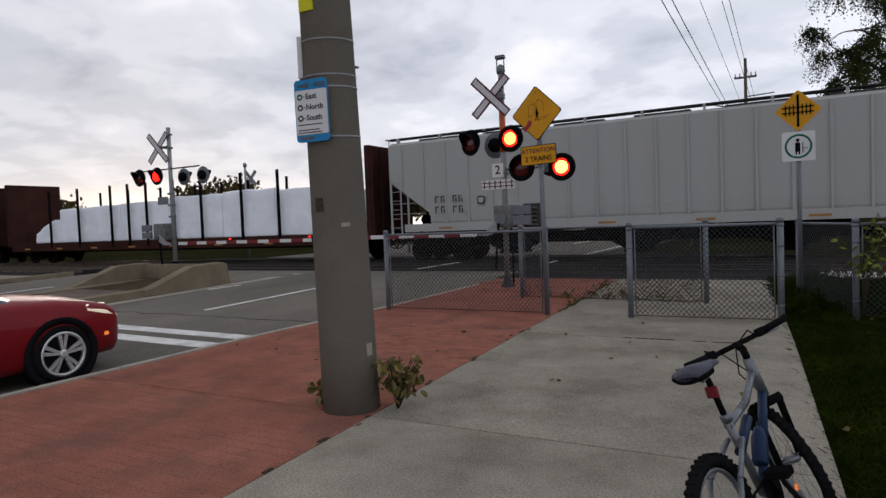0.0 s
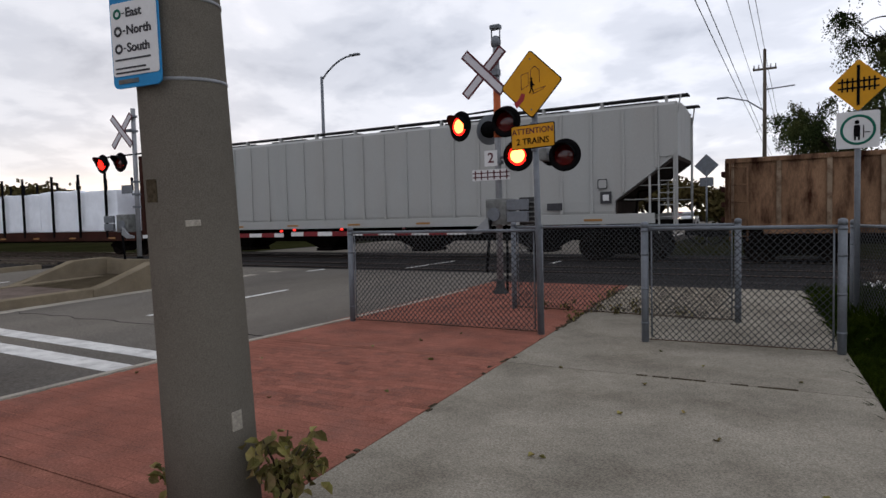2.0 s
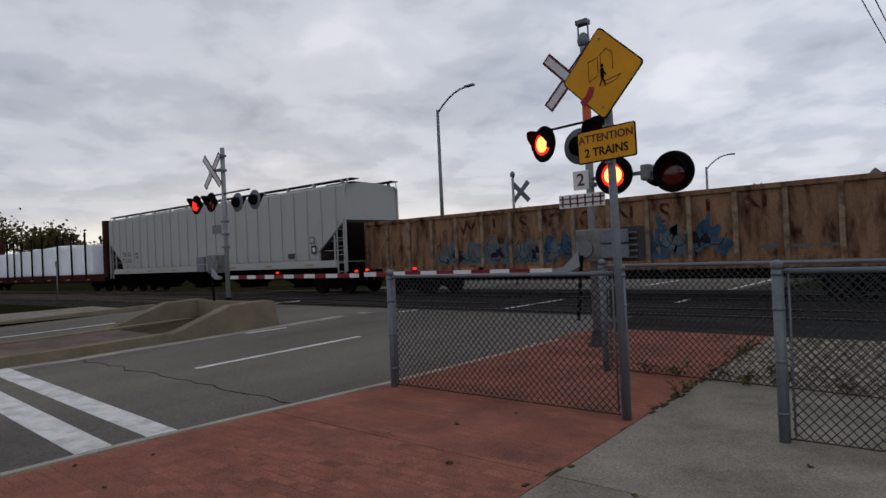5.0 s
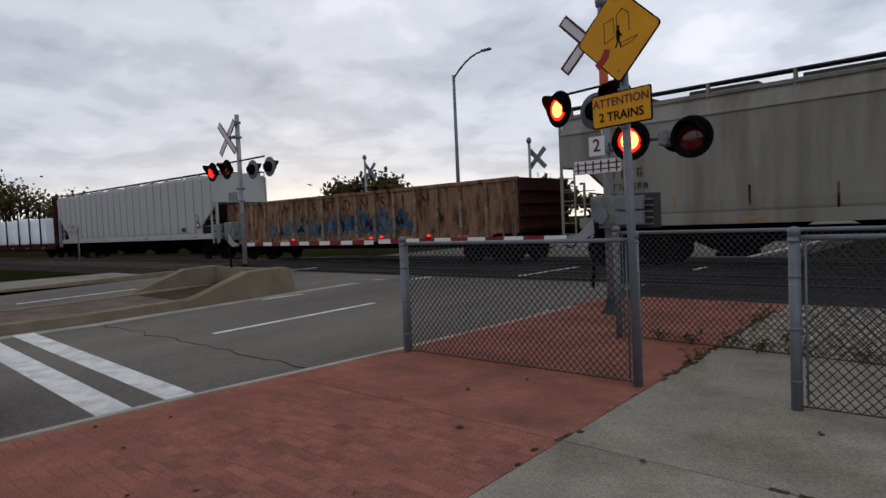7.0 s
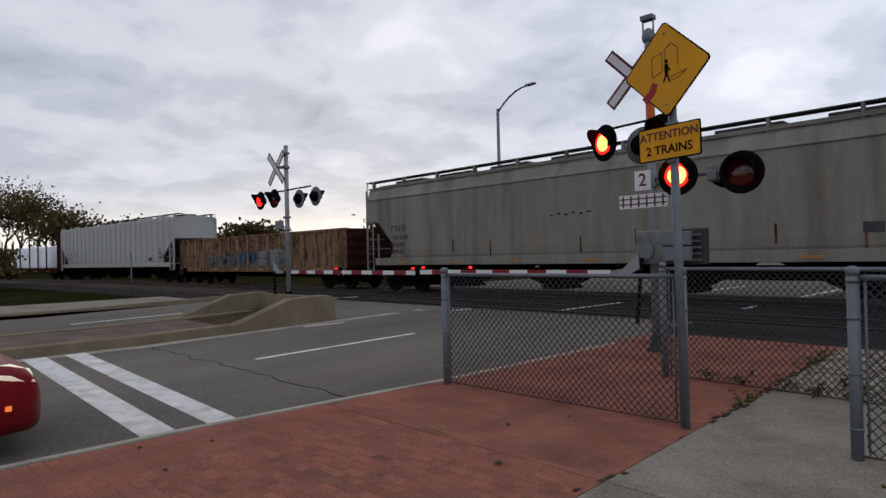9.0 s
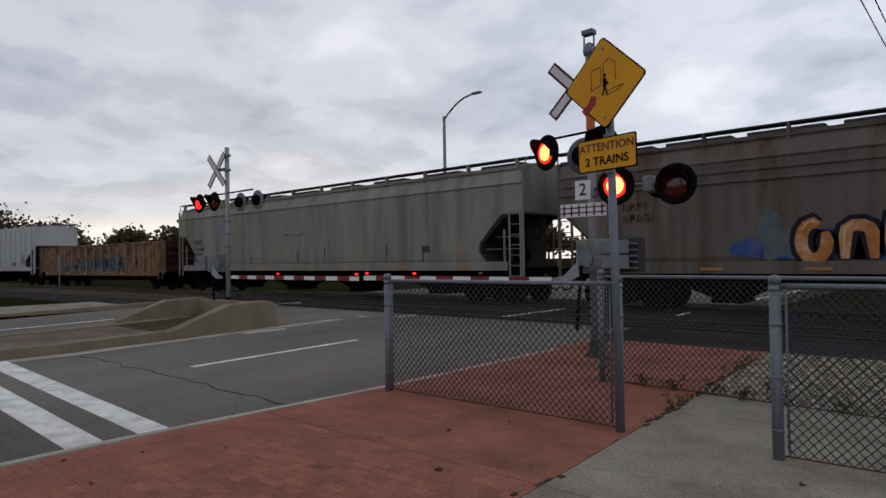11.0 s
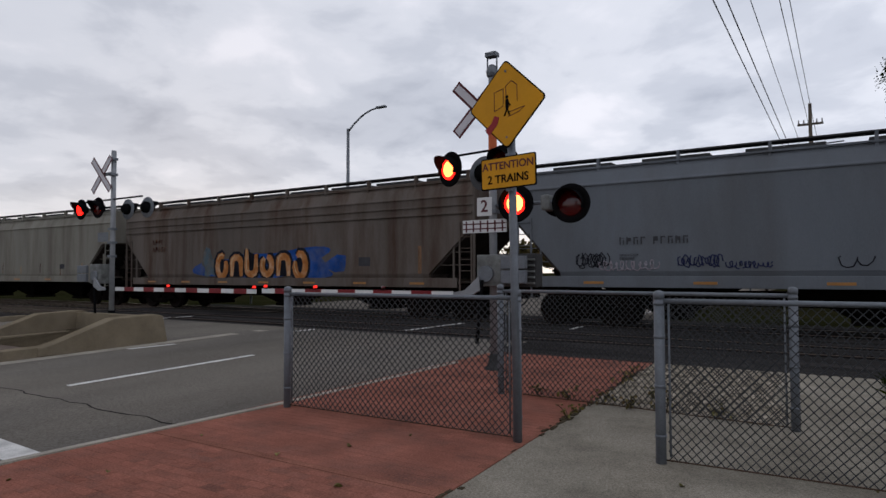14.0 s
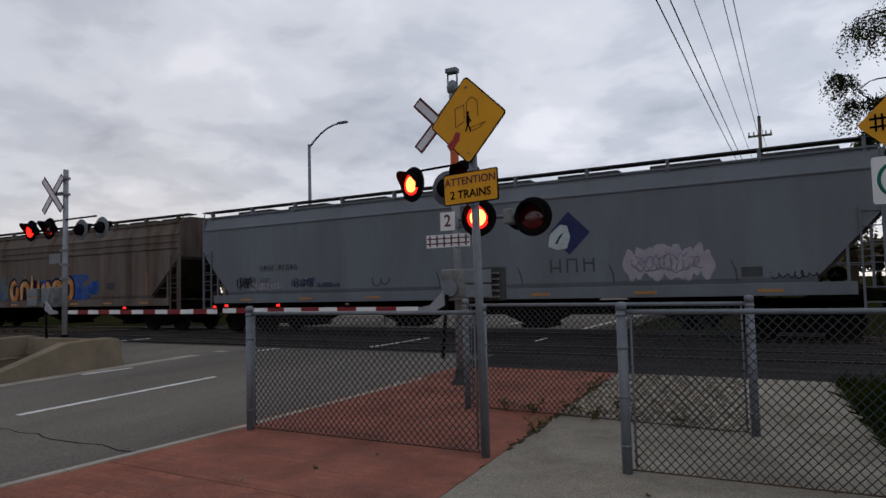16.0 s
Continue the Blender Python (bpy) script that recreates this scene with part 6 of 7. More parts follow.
            for k in range(10):
                a = 2 * math.pi * (k // 2) / 5 + (0.17 if k % 2 else -0.17) + 0.3
                bm = bmesh.new()
                d, t = Vector((0, math.cos(a), math.sin(a))), Vector((0, -math.sin(a), math.cos(a)))
                c = Vector((0, y, 0.325))
                q = [c + d * 0.04 + t * 0.012, c + d * 0.225 + t * 0.022, c + d * 0.225 - t * 0.022, c + d * 0.04 - t * 0.012]
                lo, hi = [bm.verts.new(p + Vector((s * 0.875, 0, 0))) for p in q], [bm.verts.new(p + Vector((s * 0.910, 0, 0))) for p in q]
                bm.faces.new(lo)
                bm.faces.new(hi[::-1])
                for i in range(4):
                    bm.faces.new((lo[i], lo[(i + 1) % 4], hi[(i + 1) % 4], hi[i]))
                part("spoke", bm, M["alloy"], w)
    part("grille", bbox(-0.42, 0.42, 2.24, 2.30, 0.34, 0.46, 0.01), M["black"], th)
    part("plate", bbox(-0.16, 0.16, 2.30, 2.315, 0.44, 0.54), M["white"], th, "blank number plate")
    return th, wheels


RED_CAR = road_car(pose(-8.0, 2.28, -0.15), "red_car", "dark red saloon car waiting at the stop line", False)
for x, y, paint, colour in ((-17.6, 75, "silver_car", "silver"), (-14.6, 72, "silver_car", "silver"), (-10.9, 79, "silver_car", "silver"), (-12.9, 86, "red_car", "red"), (-19.9, 82, "silver_car", "silver")):
    road_car(pose(x, y, 0.0, 0, 0, 180), paint, colour + " car waiting beyond the tracks with lit head lamps", True)


# ---------------------------------------------------------------- bicycle
def bicycle():
    th = thing("bicycle", "silver and blue mountain bicycle leaning on its stand", "bicycle", pose(-0.055, 2.11, 0, -17, 0, 75))
    R = 0.292

    def wheel(nm, x, at=None):
        tyre = [(R - 0.025 + 0.026 * math.cos(a), 0.026 * math.sin(a)) for a in [k * math.pi / 4 for k in range(8)]]
        w = part(nm, lathe(bmesh.new(), tyre, 40, "y", (x, 0, R), close=True), M["rubber"], th, "black knobbly tyre", at)
        rim = [(R - 0.060 + 0.010 * math.cos(a), 0.011 * math.sin(a)) for a in [k * math.pi / 3 for k in range(6)]]
        part("rim", lathe(bmesh.new(), rim, 40, "y", (x, 0, R), close=True), M["frame_silver"], w, "silver rim")
        part("hub", rod(bmesh.new(), (x, -0.045, R), (x, 0.045, R), 0.022, seg=10), M["frame_silver"], w)
        for k in range(18):
            a = 2 * math.pi * k / 18
            s = 1 if k % 2 else -1
            part("spoke", rod(bmesh.new(), (x, s * 0.03, R), (x + (R - 0.065) * math.cos(a), 0, R + (R - 0.065) * math.sin(a)), 0.0016, seg=4), M["alu"], w)
        for k in range(44):
            a = 2 * math.pi * k / 44
            part("tread_knob", bbox(-0.008, 0.008, -0.02, 0.02, R - 0.006, R + 0.0015), M["rubber"], w, at=pose(x, 0, R) @ pose(0, 0, 0, 0, math.degrees(a), 0))
        # the front one shines by itself: it takes the glowing marker material
        part("wheel_reflector", bbox(-0.025, 0.025, -0.006, 0.006, -0.008, 0.008, 0.002), M["amber" if x > 0.5 else "clearlens"], w, "small reflector", pose(x + 0.13, 0, R - 0.16, 0, 40, 0))
        return w

    def bar(nm, pts, r, m, lab="", at=None, seg=12):
        return part(nm, tube(bmesh.new(), pts, r, seg), M[m], th, lab, at)

    wheel("rear_wheel", 0.0)
    # steering: everything in front turns to the left about the head tube
    top, bot = Vector((0.74, 0, 0.83)), Vector((0.80, 0, 0.64))
    S = Matrix.Translation(bot) @ Matrix.Rotation(radians(42), 4, (top - bot).normalized()) @ Matrix.Translation(-bot)
    wheel("front_wheel", 0.97, S)
    bar("seat_tube", [(0.43, 0, 0.30), (0.30, 0, 0.66)], 0.018, "frame_silver", "silver frame tube")
    bar("top_tube", [(0.30, 0, 0.62), (0.55, 0, 0.66), (0.76, 0, 0.77)], 0.017, "frame_silver", "silver frame tube")
    bar("down_tube", [(0.43, 0, 0.30), (0.60, 0, 0.46), (0.79, 0, 0.66)], 0.021, "bike_blue", "dark blue frame tube")
    bar("head_tube", [tuple(bot), tuple(top)], 0.024, "frame_silver")
    for s in (-1, 1):
        bar("chain_stay", [(0.40, s * 0.03, 0.30), (0.0, s * 0.065, R)], 0.011, "frame_silver")
        bar("seat_stay", [(0.33, s * 0.03, 0.56), (0.12, s * 0.06, 0.46), (0.0, s * 0.065, R)], 0.011, "frame_silver")
        bar("fork_leg", [(0.825, s * 0.062, 0.60), (0.90, s * 0.062, 0.44), (0.97, s * 0.055, R)], 0.017, "black", "black fork leg", S)
        bar("crank", [(0.43, s * 0.07, 0.30), (0.43 + s * 0.12, s * 0.08, 0.30 - s * 0.12)], 0.010, "black")
        part("pedal", bbox(0.43 + s * 0.12 - 0.045, 0.43 + s * 0.12 + 0.045, min(s * 0.09, s * 0.18), max(s * 0.09, s * 0.18), 0.285 - s * 0.12, 0.315 - s * 0.12, 0.004), M["black"], th)
    bar("fork_crown", [(0.825, -0.075, 0.60), (0.825, 0.075, 0.60)], 0.022, "black", "", S)
    bar("steerer", [(0.825, 0, 0.60), tuple(bot)], 0.018, "black", "", S)
    bar("shock_unit", [(0.33, 0, 0.50), (0.52, 0, 0.60)], 0.022, "bike_blue", "blue suspension spring")
    bar("stem", [tuple(top), (0.725, 0, 0.875), (0.78, 0, 0.90)], 0.017, "black", "black stem", S)
    hb = bar("handlebar", [(0.76, -0.25, 0.912), (0.78, -0.09, 0.90), (0.78, 0.09, 0.90), (0.76, 0.25, 0.912)], 0.0125, "black", "black handlebar", S)
    for s in (-1, 1):
        part("grip", rod(bmesh.new(), (0.768, s * 0.155, 0.906), (0.756, s * 0.27, 0.914), 0.017, seg=12), M["rubber"], hb)
        part("shifter", bbox(0.755, 0.795, min(s * 0.11, s * 0.155), max(s * 0.11, s * 0.155), 0.885, 0.925, 0.006), M["black"], hb)
        part("brake_lever", tube(bmesh.new(), [(0.785, s * 0.12, 0.89), (0.83, s * 0.14, 0.885), (0.825, s * 0.24, 0.88)], 0.006, 6), M["frame_silver"], hb, "silver brake lever")
        part("cable", tube(bmesh.new(), [(0.80, s * 0.12, 0.89), (0.88, s * 0.12, 0.93), (0.92, s * 0.04, 0.88), (0.90, -s * 0.02, 0.76), (0.84, 0.0, 0.66)], 0.0035, 5), M["black"], hb)
    bar("seat_post", [(0.30, 0, 0.66), (0.25, 0, 0.83)], 0.013, "black")
    part("post_clamp", rod(bmesh.new(), (0.31, 0, 0.64), (0.298, 0, 0.675), 0.023, seg=12), M["frame_silver"], th)
    rings = []
    for x, w, z, t in ((0.07, 0.055, 0.880, 0.03), (0.10, 0.088, 0.888, 0.05), (0.17, 0.080, 0.888, 0.05), (0.25, 0.042, 0.882, 0.04), (0.33, 0.026, 0.876, 0.035), (0.385, 0.014, 0.868, 0.02)):
        rings.append([(x, w * 0.88 * math.cos(a), z + 0.05 * (x - 0.2) + t * 0.5 * math.sin(a)) for a in [2 * math.pi * k / 14 for k in range(14)]])
    part("saddle", loft(bmesh.new(), rings), M["saddle"], th, "dark grey padded saddle")
    part("saddle_base", loft(bmesh.new(), [[(x, y * 1.06, z - 0.014) for x, y, z in r] for r in rings[:4]]), M["black"], th, "black underside of the saddle")
    part("saddle_rail", tube(bmesh.new(), [(0.14, 0, 0.85), (0.2, 0, 0.83), (0.32, 0, 0.85)], 0.006, 6), M["frame_silver"], th)
    part("rear_reflector", bbox(0.245, 0.262, -0.025, 0.025, 0.75, 0.80, 0.006), M["stripe_red"], th, "red rear reflector")
    ring = part("chainring", lathe(bmesh.new(), [(0.085, -0.052), (0.085, -0.046), (0.03, -0.046), (0.03, -0.052)], 28, "y", (0.43, 0, 0.30)), M["black"], th)
    part("derailleur", bbox(0.0, 0.04, -0.09, -0.06, 0.20, 0.31, 0.006), M["black"], th)
    part("chain", tube(bmesh.new(), [(0.43, -0.05, 0.385), (0.0, -0.05, R + 0.05), (0.0, -0.05, R - 0.05), (0.43, -0.05, 0.215)], 0.005, 5), M["black"], th)
    bar("side_stand", [(0.36, 0.05, 0.28), (0.30, 0.20, 0.055)], 0.008, "alu", "silver side stand")
    bt = part("bottle", lathe(bmesh.new(), [(0.028, 0.0), (0.034, 0.01), (0.034, 0.12), (0.025, 0.15), (0.018, 0.17)], 16), M["bike_blue"], th, "blue bottle", pose(0.50, 0, 0.40, 0, 38, 0))


bicycle()


# ---------------------------------------------------------------- plants
def leaf_mesh(nm, L, W, m):
    bm = bmesh.new()
    pts = [(0, 0, 0), (L * 0.3, W * 0.5, 0.01), (L * 0.65, W * 0.42, 0.012), (L, 0, -0.01), (L * 0.65, -W * 0.42, 0.012), (L * 0.3, -W * 0.5, 0.01)]
    v = [bm.verts.new(p) for p in pts]
    mid = bm.verts.new((L * 0.5, 0, -0.012))
    for k in range(6):
        bm.faces.new((v[k], v[(k + 1) % 6], mid))
    return mesh_of(nm, bm, m)


def weed(at, label, n, height, spread, material, seed, lean=(0, 0), size=0.075):
    th = thing("weed", label, "plant", at)
    rnd = random.Random(seed)
    lm = leaf_mesh("leaf", size, size * 0.62, M[material])
    tips = []
    for k in range(max(4, n // 6)):
        a = rnd.uniform(0, 6.28)
        r = spread * rnd.uniform(0.25, 1.0)
        tip = Vector((r * math.cos(a) + lean[0], r * math.sin(a) + lean[1], height * rnd.uniform(0.45, 1.0)))
        mid = tip * 0.5 + Vector((0, 0, height * 0.16))
        part("stem", tube(bmesh.new(), [(0, 0, -0.02), tuple(mid), tuple(tip)], 0.004, 5), M["soil"], th)
        tips.append((mid, tip))
    for k in range(n):
        mid, tip = rnd.choice(tips)
        f = rnd.random()
        p = mid * (1 - f) + tip * f + Vector((rnd.gauss(0, 0.035), rnd.gauss(0, 0.035), rnd.gauss(0, 0.03)))
        part("leaf", lm, None, th, at=pose(p.x, p.y, max(0.02, p.z), rnd.uniform(-60, 60), rnd.uniform(-20, 60), rnd.uniform(0, 360)) @ Matrix.Scale(rnd.uniform(0.6, 1.25), 4))


weed(pose(-2.71, 3.86, 0), "leafy yellow-green and brown weed at the foot of the pole", 170, 0.44, 0.19, "weed", 4, (0.09, 0), 0.085)
weed(pose(-3.36, 3.70, 0), "small brown weed at the foot of the pole", 26, 0.22, 0.08, "weed", 6)
weed(pose(1.0, 9.62, 0.0), "yellow-green vine growing over the fence", 110, 1.5, 0.42, "vine", 9, (0.1, 0.0), 0.10)
weed(pose(1.9, 9.5, 0.0), "yellow-green vine growing over the fence", 80, 1.3, 0.5, "vine", 19, (0.1, 0.0), 0.10)
for k, (x, y) in enumerate(((-3.02, 10.92), (-2.7, 10.88), (-2.3, 10.86), (-3.45, 10.95), (-3.85, 10.97), (-1.8, 10.84), (-3.12, 10.05), (-3.25, 12.3), (-3.27, 12.7), (-3.26, 13.1), (-2.6, 11.5))):
    weed(pose(x, y, 0), "small dry weed in the paving seam", 26, 0.13, 0.13, "weed", 50 + k, size=0.05)


LITTER = leaf_mesh("leaf", 0.06, 0.045, M["weed"])
rnd_l = random.Random(61)
for k in range(46):
    x, y = (rnd_l.uniform(-3.0, 0.0), rnd_l.uniform(4.5, 9)) if k < 12 else (rnd_l.uniform(0.2, 3.5), rnd_l.uniform(4, 11)) if k < 34 else (rnd_l.uniform(-6.2, -3.2), rnd_l.uniform(5, 9))
    tagged(part("fallen_leaf", LITTER, None, at=pose(x, y, 0.012 if x < 0.1 else 0.03, rnd_l.uniform(-15, 15), rnd_l.uniform(-15, 15), rnd_l.uniform(0, 360)) @ Matrix.Scale(0.6 + 0.6 * rnd_l.random(), 4)), "small dry brown fallen leaf", "leaf", "fallen leaves")


def tree(name, label, x, y, height, radius, seed, material, leaves, trunk_r=0.2, fork=0.25, leaf=0.55):
    """A forked trunk with limbs, and a crown of single small leaves in loose clumps."""
    th = thing(name, label, "tree", pose(x, y, -0.2))
    rnd = random.Random(seed)
    bm = bmesh.new()
    ends = []

    def grow(p, d, length, r, depth):
        q = p + d * length
        mid = (p + q) / 2 + Vector((rnd.gauss(0, 1), rnd.gauss(0, 1), 0)) * length * 0.06
        rod(bm, p, mid, r, r * 0.85, 8 if depth < 2 else 5)
        rod(bm, mid, q, r * 0.85, r * 0.68, 8 if depth < 2 else 5)
        if depth >= 4:
            ends.append(q)
            return
        if depth >= 1:
            ends.append(q)
        for k in range(3 if depth else 4):
            spread = Vector((rnd.gauss(0, 1), rnd.gauss(0, 1), rnd.gauss(0.1, 0.5)))
            nd = (d * 0.75 + spread.normalized() * (0.62 if depth else 0.55)).normalized()
            nd.z = max(nd.z, -0.1)
            grow(q, nd.normalized(), length * rnd.uniform(0.58, 0.80), r * 0.60, depth + 1)

    grow(Vector((0, 0, 0)), Vector((rnd.gauss(0, 0.05), rnd.gauss(0, 0.05), 1)).normalized(), height * fork, trunk_r, 0)
    ext = max(max(abs(p.x), abs(p.y)) for p in ends)
    top = max(p.z for p in ends)
    k1, k2 = radius / ext, height * 0.93 / top
    base = height * fork * 0.7
    for v in bm.verts:
        v.co.x *= k1
        v.co.y *= k1
        v.co.z *= k2
    part("trunk", bm, M["bark"], th, "dark bark trunk and limbs")
    vs, fs = [], []
    for k in range(leaves):
        e = rnd.choice(ends)
        p = Vector((e.x * k1, e.y * k1, e.z * k2)) + Vector((rnd.gauss(0, 1), rnd.gauss(0, 1), rnd.gauss(0, 0.8))) * 0.11 * height
        s = leaf * rnd.uniform(0.6, 1.4)
        a, b = Vector((rnd.gauss(0, 1), rnd.gauss(0, 1), rnd.gauss(0, 1))).normalized(), Vector((rnd.gauss(0, 1), rnd.gauss(0, 1), rnd.gauss(0, 1))).normalized()
        n = len(vs)
        w = a.cross(b).normalized() * s * 0.4
        vs += [tuple(p), tuple(p + a * s * 0.5 + w), tuple(p + a * s), tuple(p + a * s * 0.5 - w)]
        fs.append((n, n + 1, n + 2, n + 3))
    me = bpy.data.meshes.new("crown")
    me.from_pydata(vs, [], fs)
    me.materials.append(M[material])
    part("crown", me, None, th, "loose crown of small leaves")
    return th


def willow(name, label, x, y, stems, seed, strands, keep=0.55, leaf=0.17):
    """Forked stems given as bent lines, random boughs on them, and thin strands of leaves that hang in clumps."""
    th = thing(name, label, "tree", pose(x, y, -0.2))
    rnd = random.Random(seed)
    bm = bmesh.new()
    boughs = []

    def limb(pts, r0, r1):
        n = len(pts) - 1
        for k in range(n):
            rod(bm, pts[k], pts[k + 1], r0 + (r1 - r0) * k / n, r0 + (r1 - r0) * (k + 1) / n, 8)

    def bough(p, d, length, r, depth):
        pts, q, e = [p], p, d
        for k in range(4):
            e = (e + Vector((rnd.gauss(0, 0.22), rnd.gauss(0, 0.22), rnd.gauss(0.02, 0.14) - 0.05 * k))).normalized()
            q = q + e * length / 4
            pts.append(q)
        limb(pts, r, r * 0.4)
        if depth == 2:
            boughs.append(pts)
            return
        for k in (1, 2, 3, 4):
            if rnd.random() < 0.8:
                side = Vector((rnd.gauss(0, 1), rnd.gauss(0, 1), rnd.gauss(0.15, 0.4))).normalized()
                bough(pts[k], (e * 0.5 + side * 0.8).normalized(), length * rnd.uniform(0.45, 0.7), r * 0.5, depth + 1)

    for pts, r0, r1, spread in stems:
        pts = [Vector(p) for p in pts]
        limb(pts, r0, r1)
        for a, b in zip(pts[:-1], pts[1:]):
            for k in range(3):
                f = rnd.random()
                p = a.lerp(b, f)
                if p.z < 4.6 or not spread:
                    continue
                side = Vector((rnd.gauss(0, 1), rnd.gauss(0, 0.7), rnd.gauss(0.25, 0.3))).normalized()
                bough(p, side, rnd.uniform(0.7, 1.2) * spread, r1 * 0.8, 1)
        bough(pts[-1], (pts[-1] - pts[-2]).normalized(), max(1.0, spread), r1 * 0.8, 1)
    part("trunk", bm, M["bark"], th, "dark forked trunk and arching limbs")
    vs, fs = [], []
    full = [b for b in boughs if rnd.random() < keep]
    for k in range(strands):
        pts = rnd.choice(full)
        i = rnd.randrange(4)
        p = pts[i].lerp(pts[i + 1], rnd.random()) + Vector((rnd.gauss(0, 0.16), rnd.gauss(0, 0.16), rnd.gauss(0, 0.1)))
        d = Vector((rnd.gauss(0, 0.45), rnd.gauss(0, 0.45), -0.8)).normalized()
        n_leaf = rnd.randint(4, 12)
        for m in range(n_leaf):
            q = p + d * 0.085 * m + Vector((rnd.gauss(0, 0.03), rnd.gauss(0, 0.03), -0.004 * m * m))
            sz = leaf * rnd.uniform(0.6, 1.3)
            a = (d * 0.5 + Vector((rnd.gauss(0, 0.7), rnd.gauss(0, 0.7), -0.3))).normalized()
            w = a.cross(Vector((rnd.gauss(0, 1), rnd.gauss(0, 1), rnd.gauss(0, 1)))).normalized() * sz * 0.24
            n = len(vs)
            vs += [tuple(q), tuple(q + a * sz * 0.45 + w), tuple(q + a * sz), tuple(q + a * sz * 0.45 - w)]
            fs.append((n, n + 1, n + 2, n + 3))
    me = bpy.data.meshes.new("crown")
    me.from_pydata(vs, [], fs)
    me.materials.append(M["leaf"])
    part("crown", me, None, th, "thin crown of hanging leaf strands")
    return th


willow("willow_tree", "large dark forked willow tree with thin drooping foliage", 5.75, 34.0, (
    ([(0, 0, 0), (0.0, 0, 1.6), (-0.05, 0, 3.3)], 0.45, 0.36, 0),
    ([(-0.05, 0, 3.2), (-0.55, 0.1, 5.2), (-1.1, 0.2, 7.4), (-1.3, 0.3, 9.8), (-1.8, 0.3, 12.2)], 0.24, 0.09, 2.3),
    ([(0.02, 0, 3.2), (0.1, -0.1, 5.4), (0.25, -0.2, 8.2), (0.45, -0.3, 10.6), (0.7, -0.2, 13.4)], 0.31, 0.10, 3.2),
    ([(-0.2, 0.05, 4.2), (-0.9, -0.3, 5.4), (-1.9, -0.6, 6.0), (-2.8, -0.8, 5.8)], 0.13, 0.05, 1.5),
    ([(0.1, -0.05, 5.6), (1.1, 0.2, 6.6), (2.2, 0.4, 7.8), (3.0, 0.5, 9.6)], 0.17, 0.06, 2.4),
    ([(0.05, 0, 5.0), (1.2, -0.3, 5.6), (2.6, -0.5, 5.9), (3.8, -0.6, 6.1)], 0.10, 0.04, 1.7),
    ([(-1.0, 0.2, 7.0), (-1.8, 0.5, 8.0), (-2.6, 0.6, 8.6), (-3.2, 0.7, 9.0)], 0.10, 0.04, 1.4)), 5, 8600, 0.62, 0.13)
willow("willow_tree", "smaller dense dark willow drooping low", 1.6, 36.5, (
    ([(0, 0, 0), (0.1, 0, 2.2), (0.0, 0, 3.8)], 0.22, 0.14, 0),
    ([(0.0, 0, 3.7), (-0.6, 0.1, 4.8), (-1.4, 0.2, 5.3)], 0.10, 0.05, 1.5),
    ([(0.0, 0, 3.7), (0.5, 0.1, 5.2), (1.1, 0.2, 6.4)], 0.11, 0.05, 1.7)), 25, 2300, 0.8, 0.14)
for k, (x, y, hh, r) in enumerate(((-148, 29, 16, 8), (-128, 34, 11, 6), (-113, 38, 8.5, 5), (-96, 44, 6.5, 4), (-80, 45, 6.3, 5), (-170, 30, 20, 9), (-66, 60, 8, 5))):
    tree("tree", "autumn-brown broadleaf tree beyond the track", x, y, hh, r, 30 + k, "leaf_far", 2600, 0.2, 0.25, 0.55)
for k in range(30):
    rr = random.Random(200 + k)
    x = -150 + 8 * k + rr.uniform(-4, 4)
    if -24 < x * 1.0 < -6:
        x -= 24
    tree("tree", "dull green tree on the far horizon", x, 140 + rr.uniform(-20, 30), rr.uniform(6.5, 10), rr.uniform(5, 8), 60 + k, "leaf_far", 1700, 0.2, 0.2, 0.9)
for k in range(11):
    rr = random.Random(400 + k)
    tree("tree", "olive tree closing the view at the end of the road", -34 + 3.6 * k, 104 + rr.uniform(-4, 6), rr.uniform(4.6, 6.2), rr.uniform(2.6, 3.6), 410 + k, "leaf_far", 1700, 0.16, 0.2, 0.6)
for k, (x, y, hh) in enumerate(((-4.2, 43, 2.2), (-1.4, 44, 2.5), (1.2, 43, 2.3))):
    tree("shrub", "dark leafless-looking brown shrub behind the tracks", x, y, hh, 1.5, 440 + k, "leaf_far", 1300, 0.06, 0.2, 0.28)
for k, (x, y, hh) in enumerate(((-64, 11.5, 3.2), (-70, 12, 3.0), (-56, 11.0, 1.8))):
    tree("shrub", "rough green shrub beside the far track", x, y, hh, 2.2, 90 + k, "leaf_far", 1500, 0.06, 0.2, 0.3)


# ---------------------------------------------------------------- lamps, poles and wires
def street_lamp(x, y, z_knee, dx, dz, label="tall grey street lamp with a curved arm"):
    th = thing("street_lamp", label, "street lamp", pose(x, y, 0))
    part("pole", rod(bmesh.new(), (0, 0, -0.1), (0, 0, z_knee + 0.25), 0.17, 0.11, 12), M["galv"], th)
    pts = [(dx * f, 0, z_knee + dz * (1 - (1 - f) ** 2)) for f in (0, 0.2, 0.4, 0.6, 0.8, 1.0)]
    part("arm", tube(bmesh.new(), pts, 0.07, 8), M["galv"], th)
    part("lantern", bbox(dx - 0.1, dx + 0.75, -0.16, 0.16, z_knee + dz - 0.06, z_knee + dz + 0.09, 0.05), M["galv"], th)


street_lamp(-32.3, 40.0, 12.35, 2.9, 1.45)
street_lamp(-23.9, 75.0, 9.5, 2.3, 1.3)


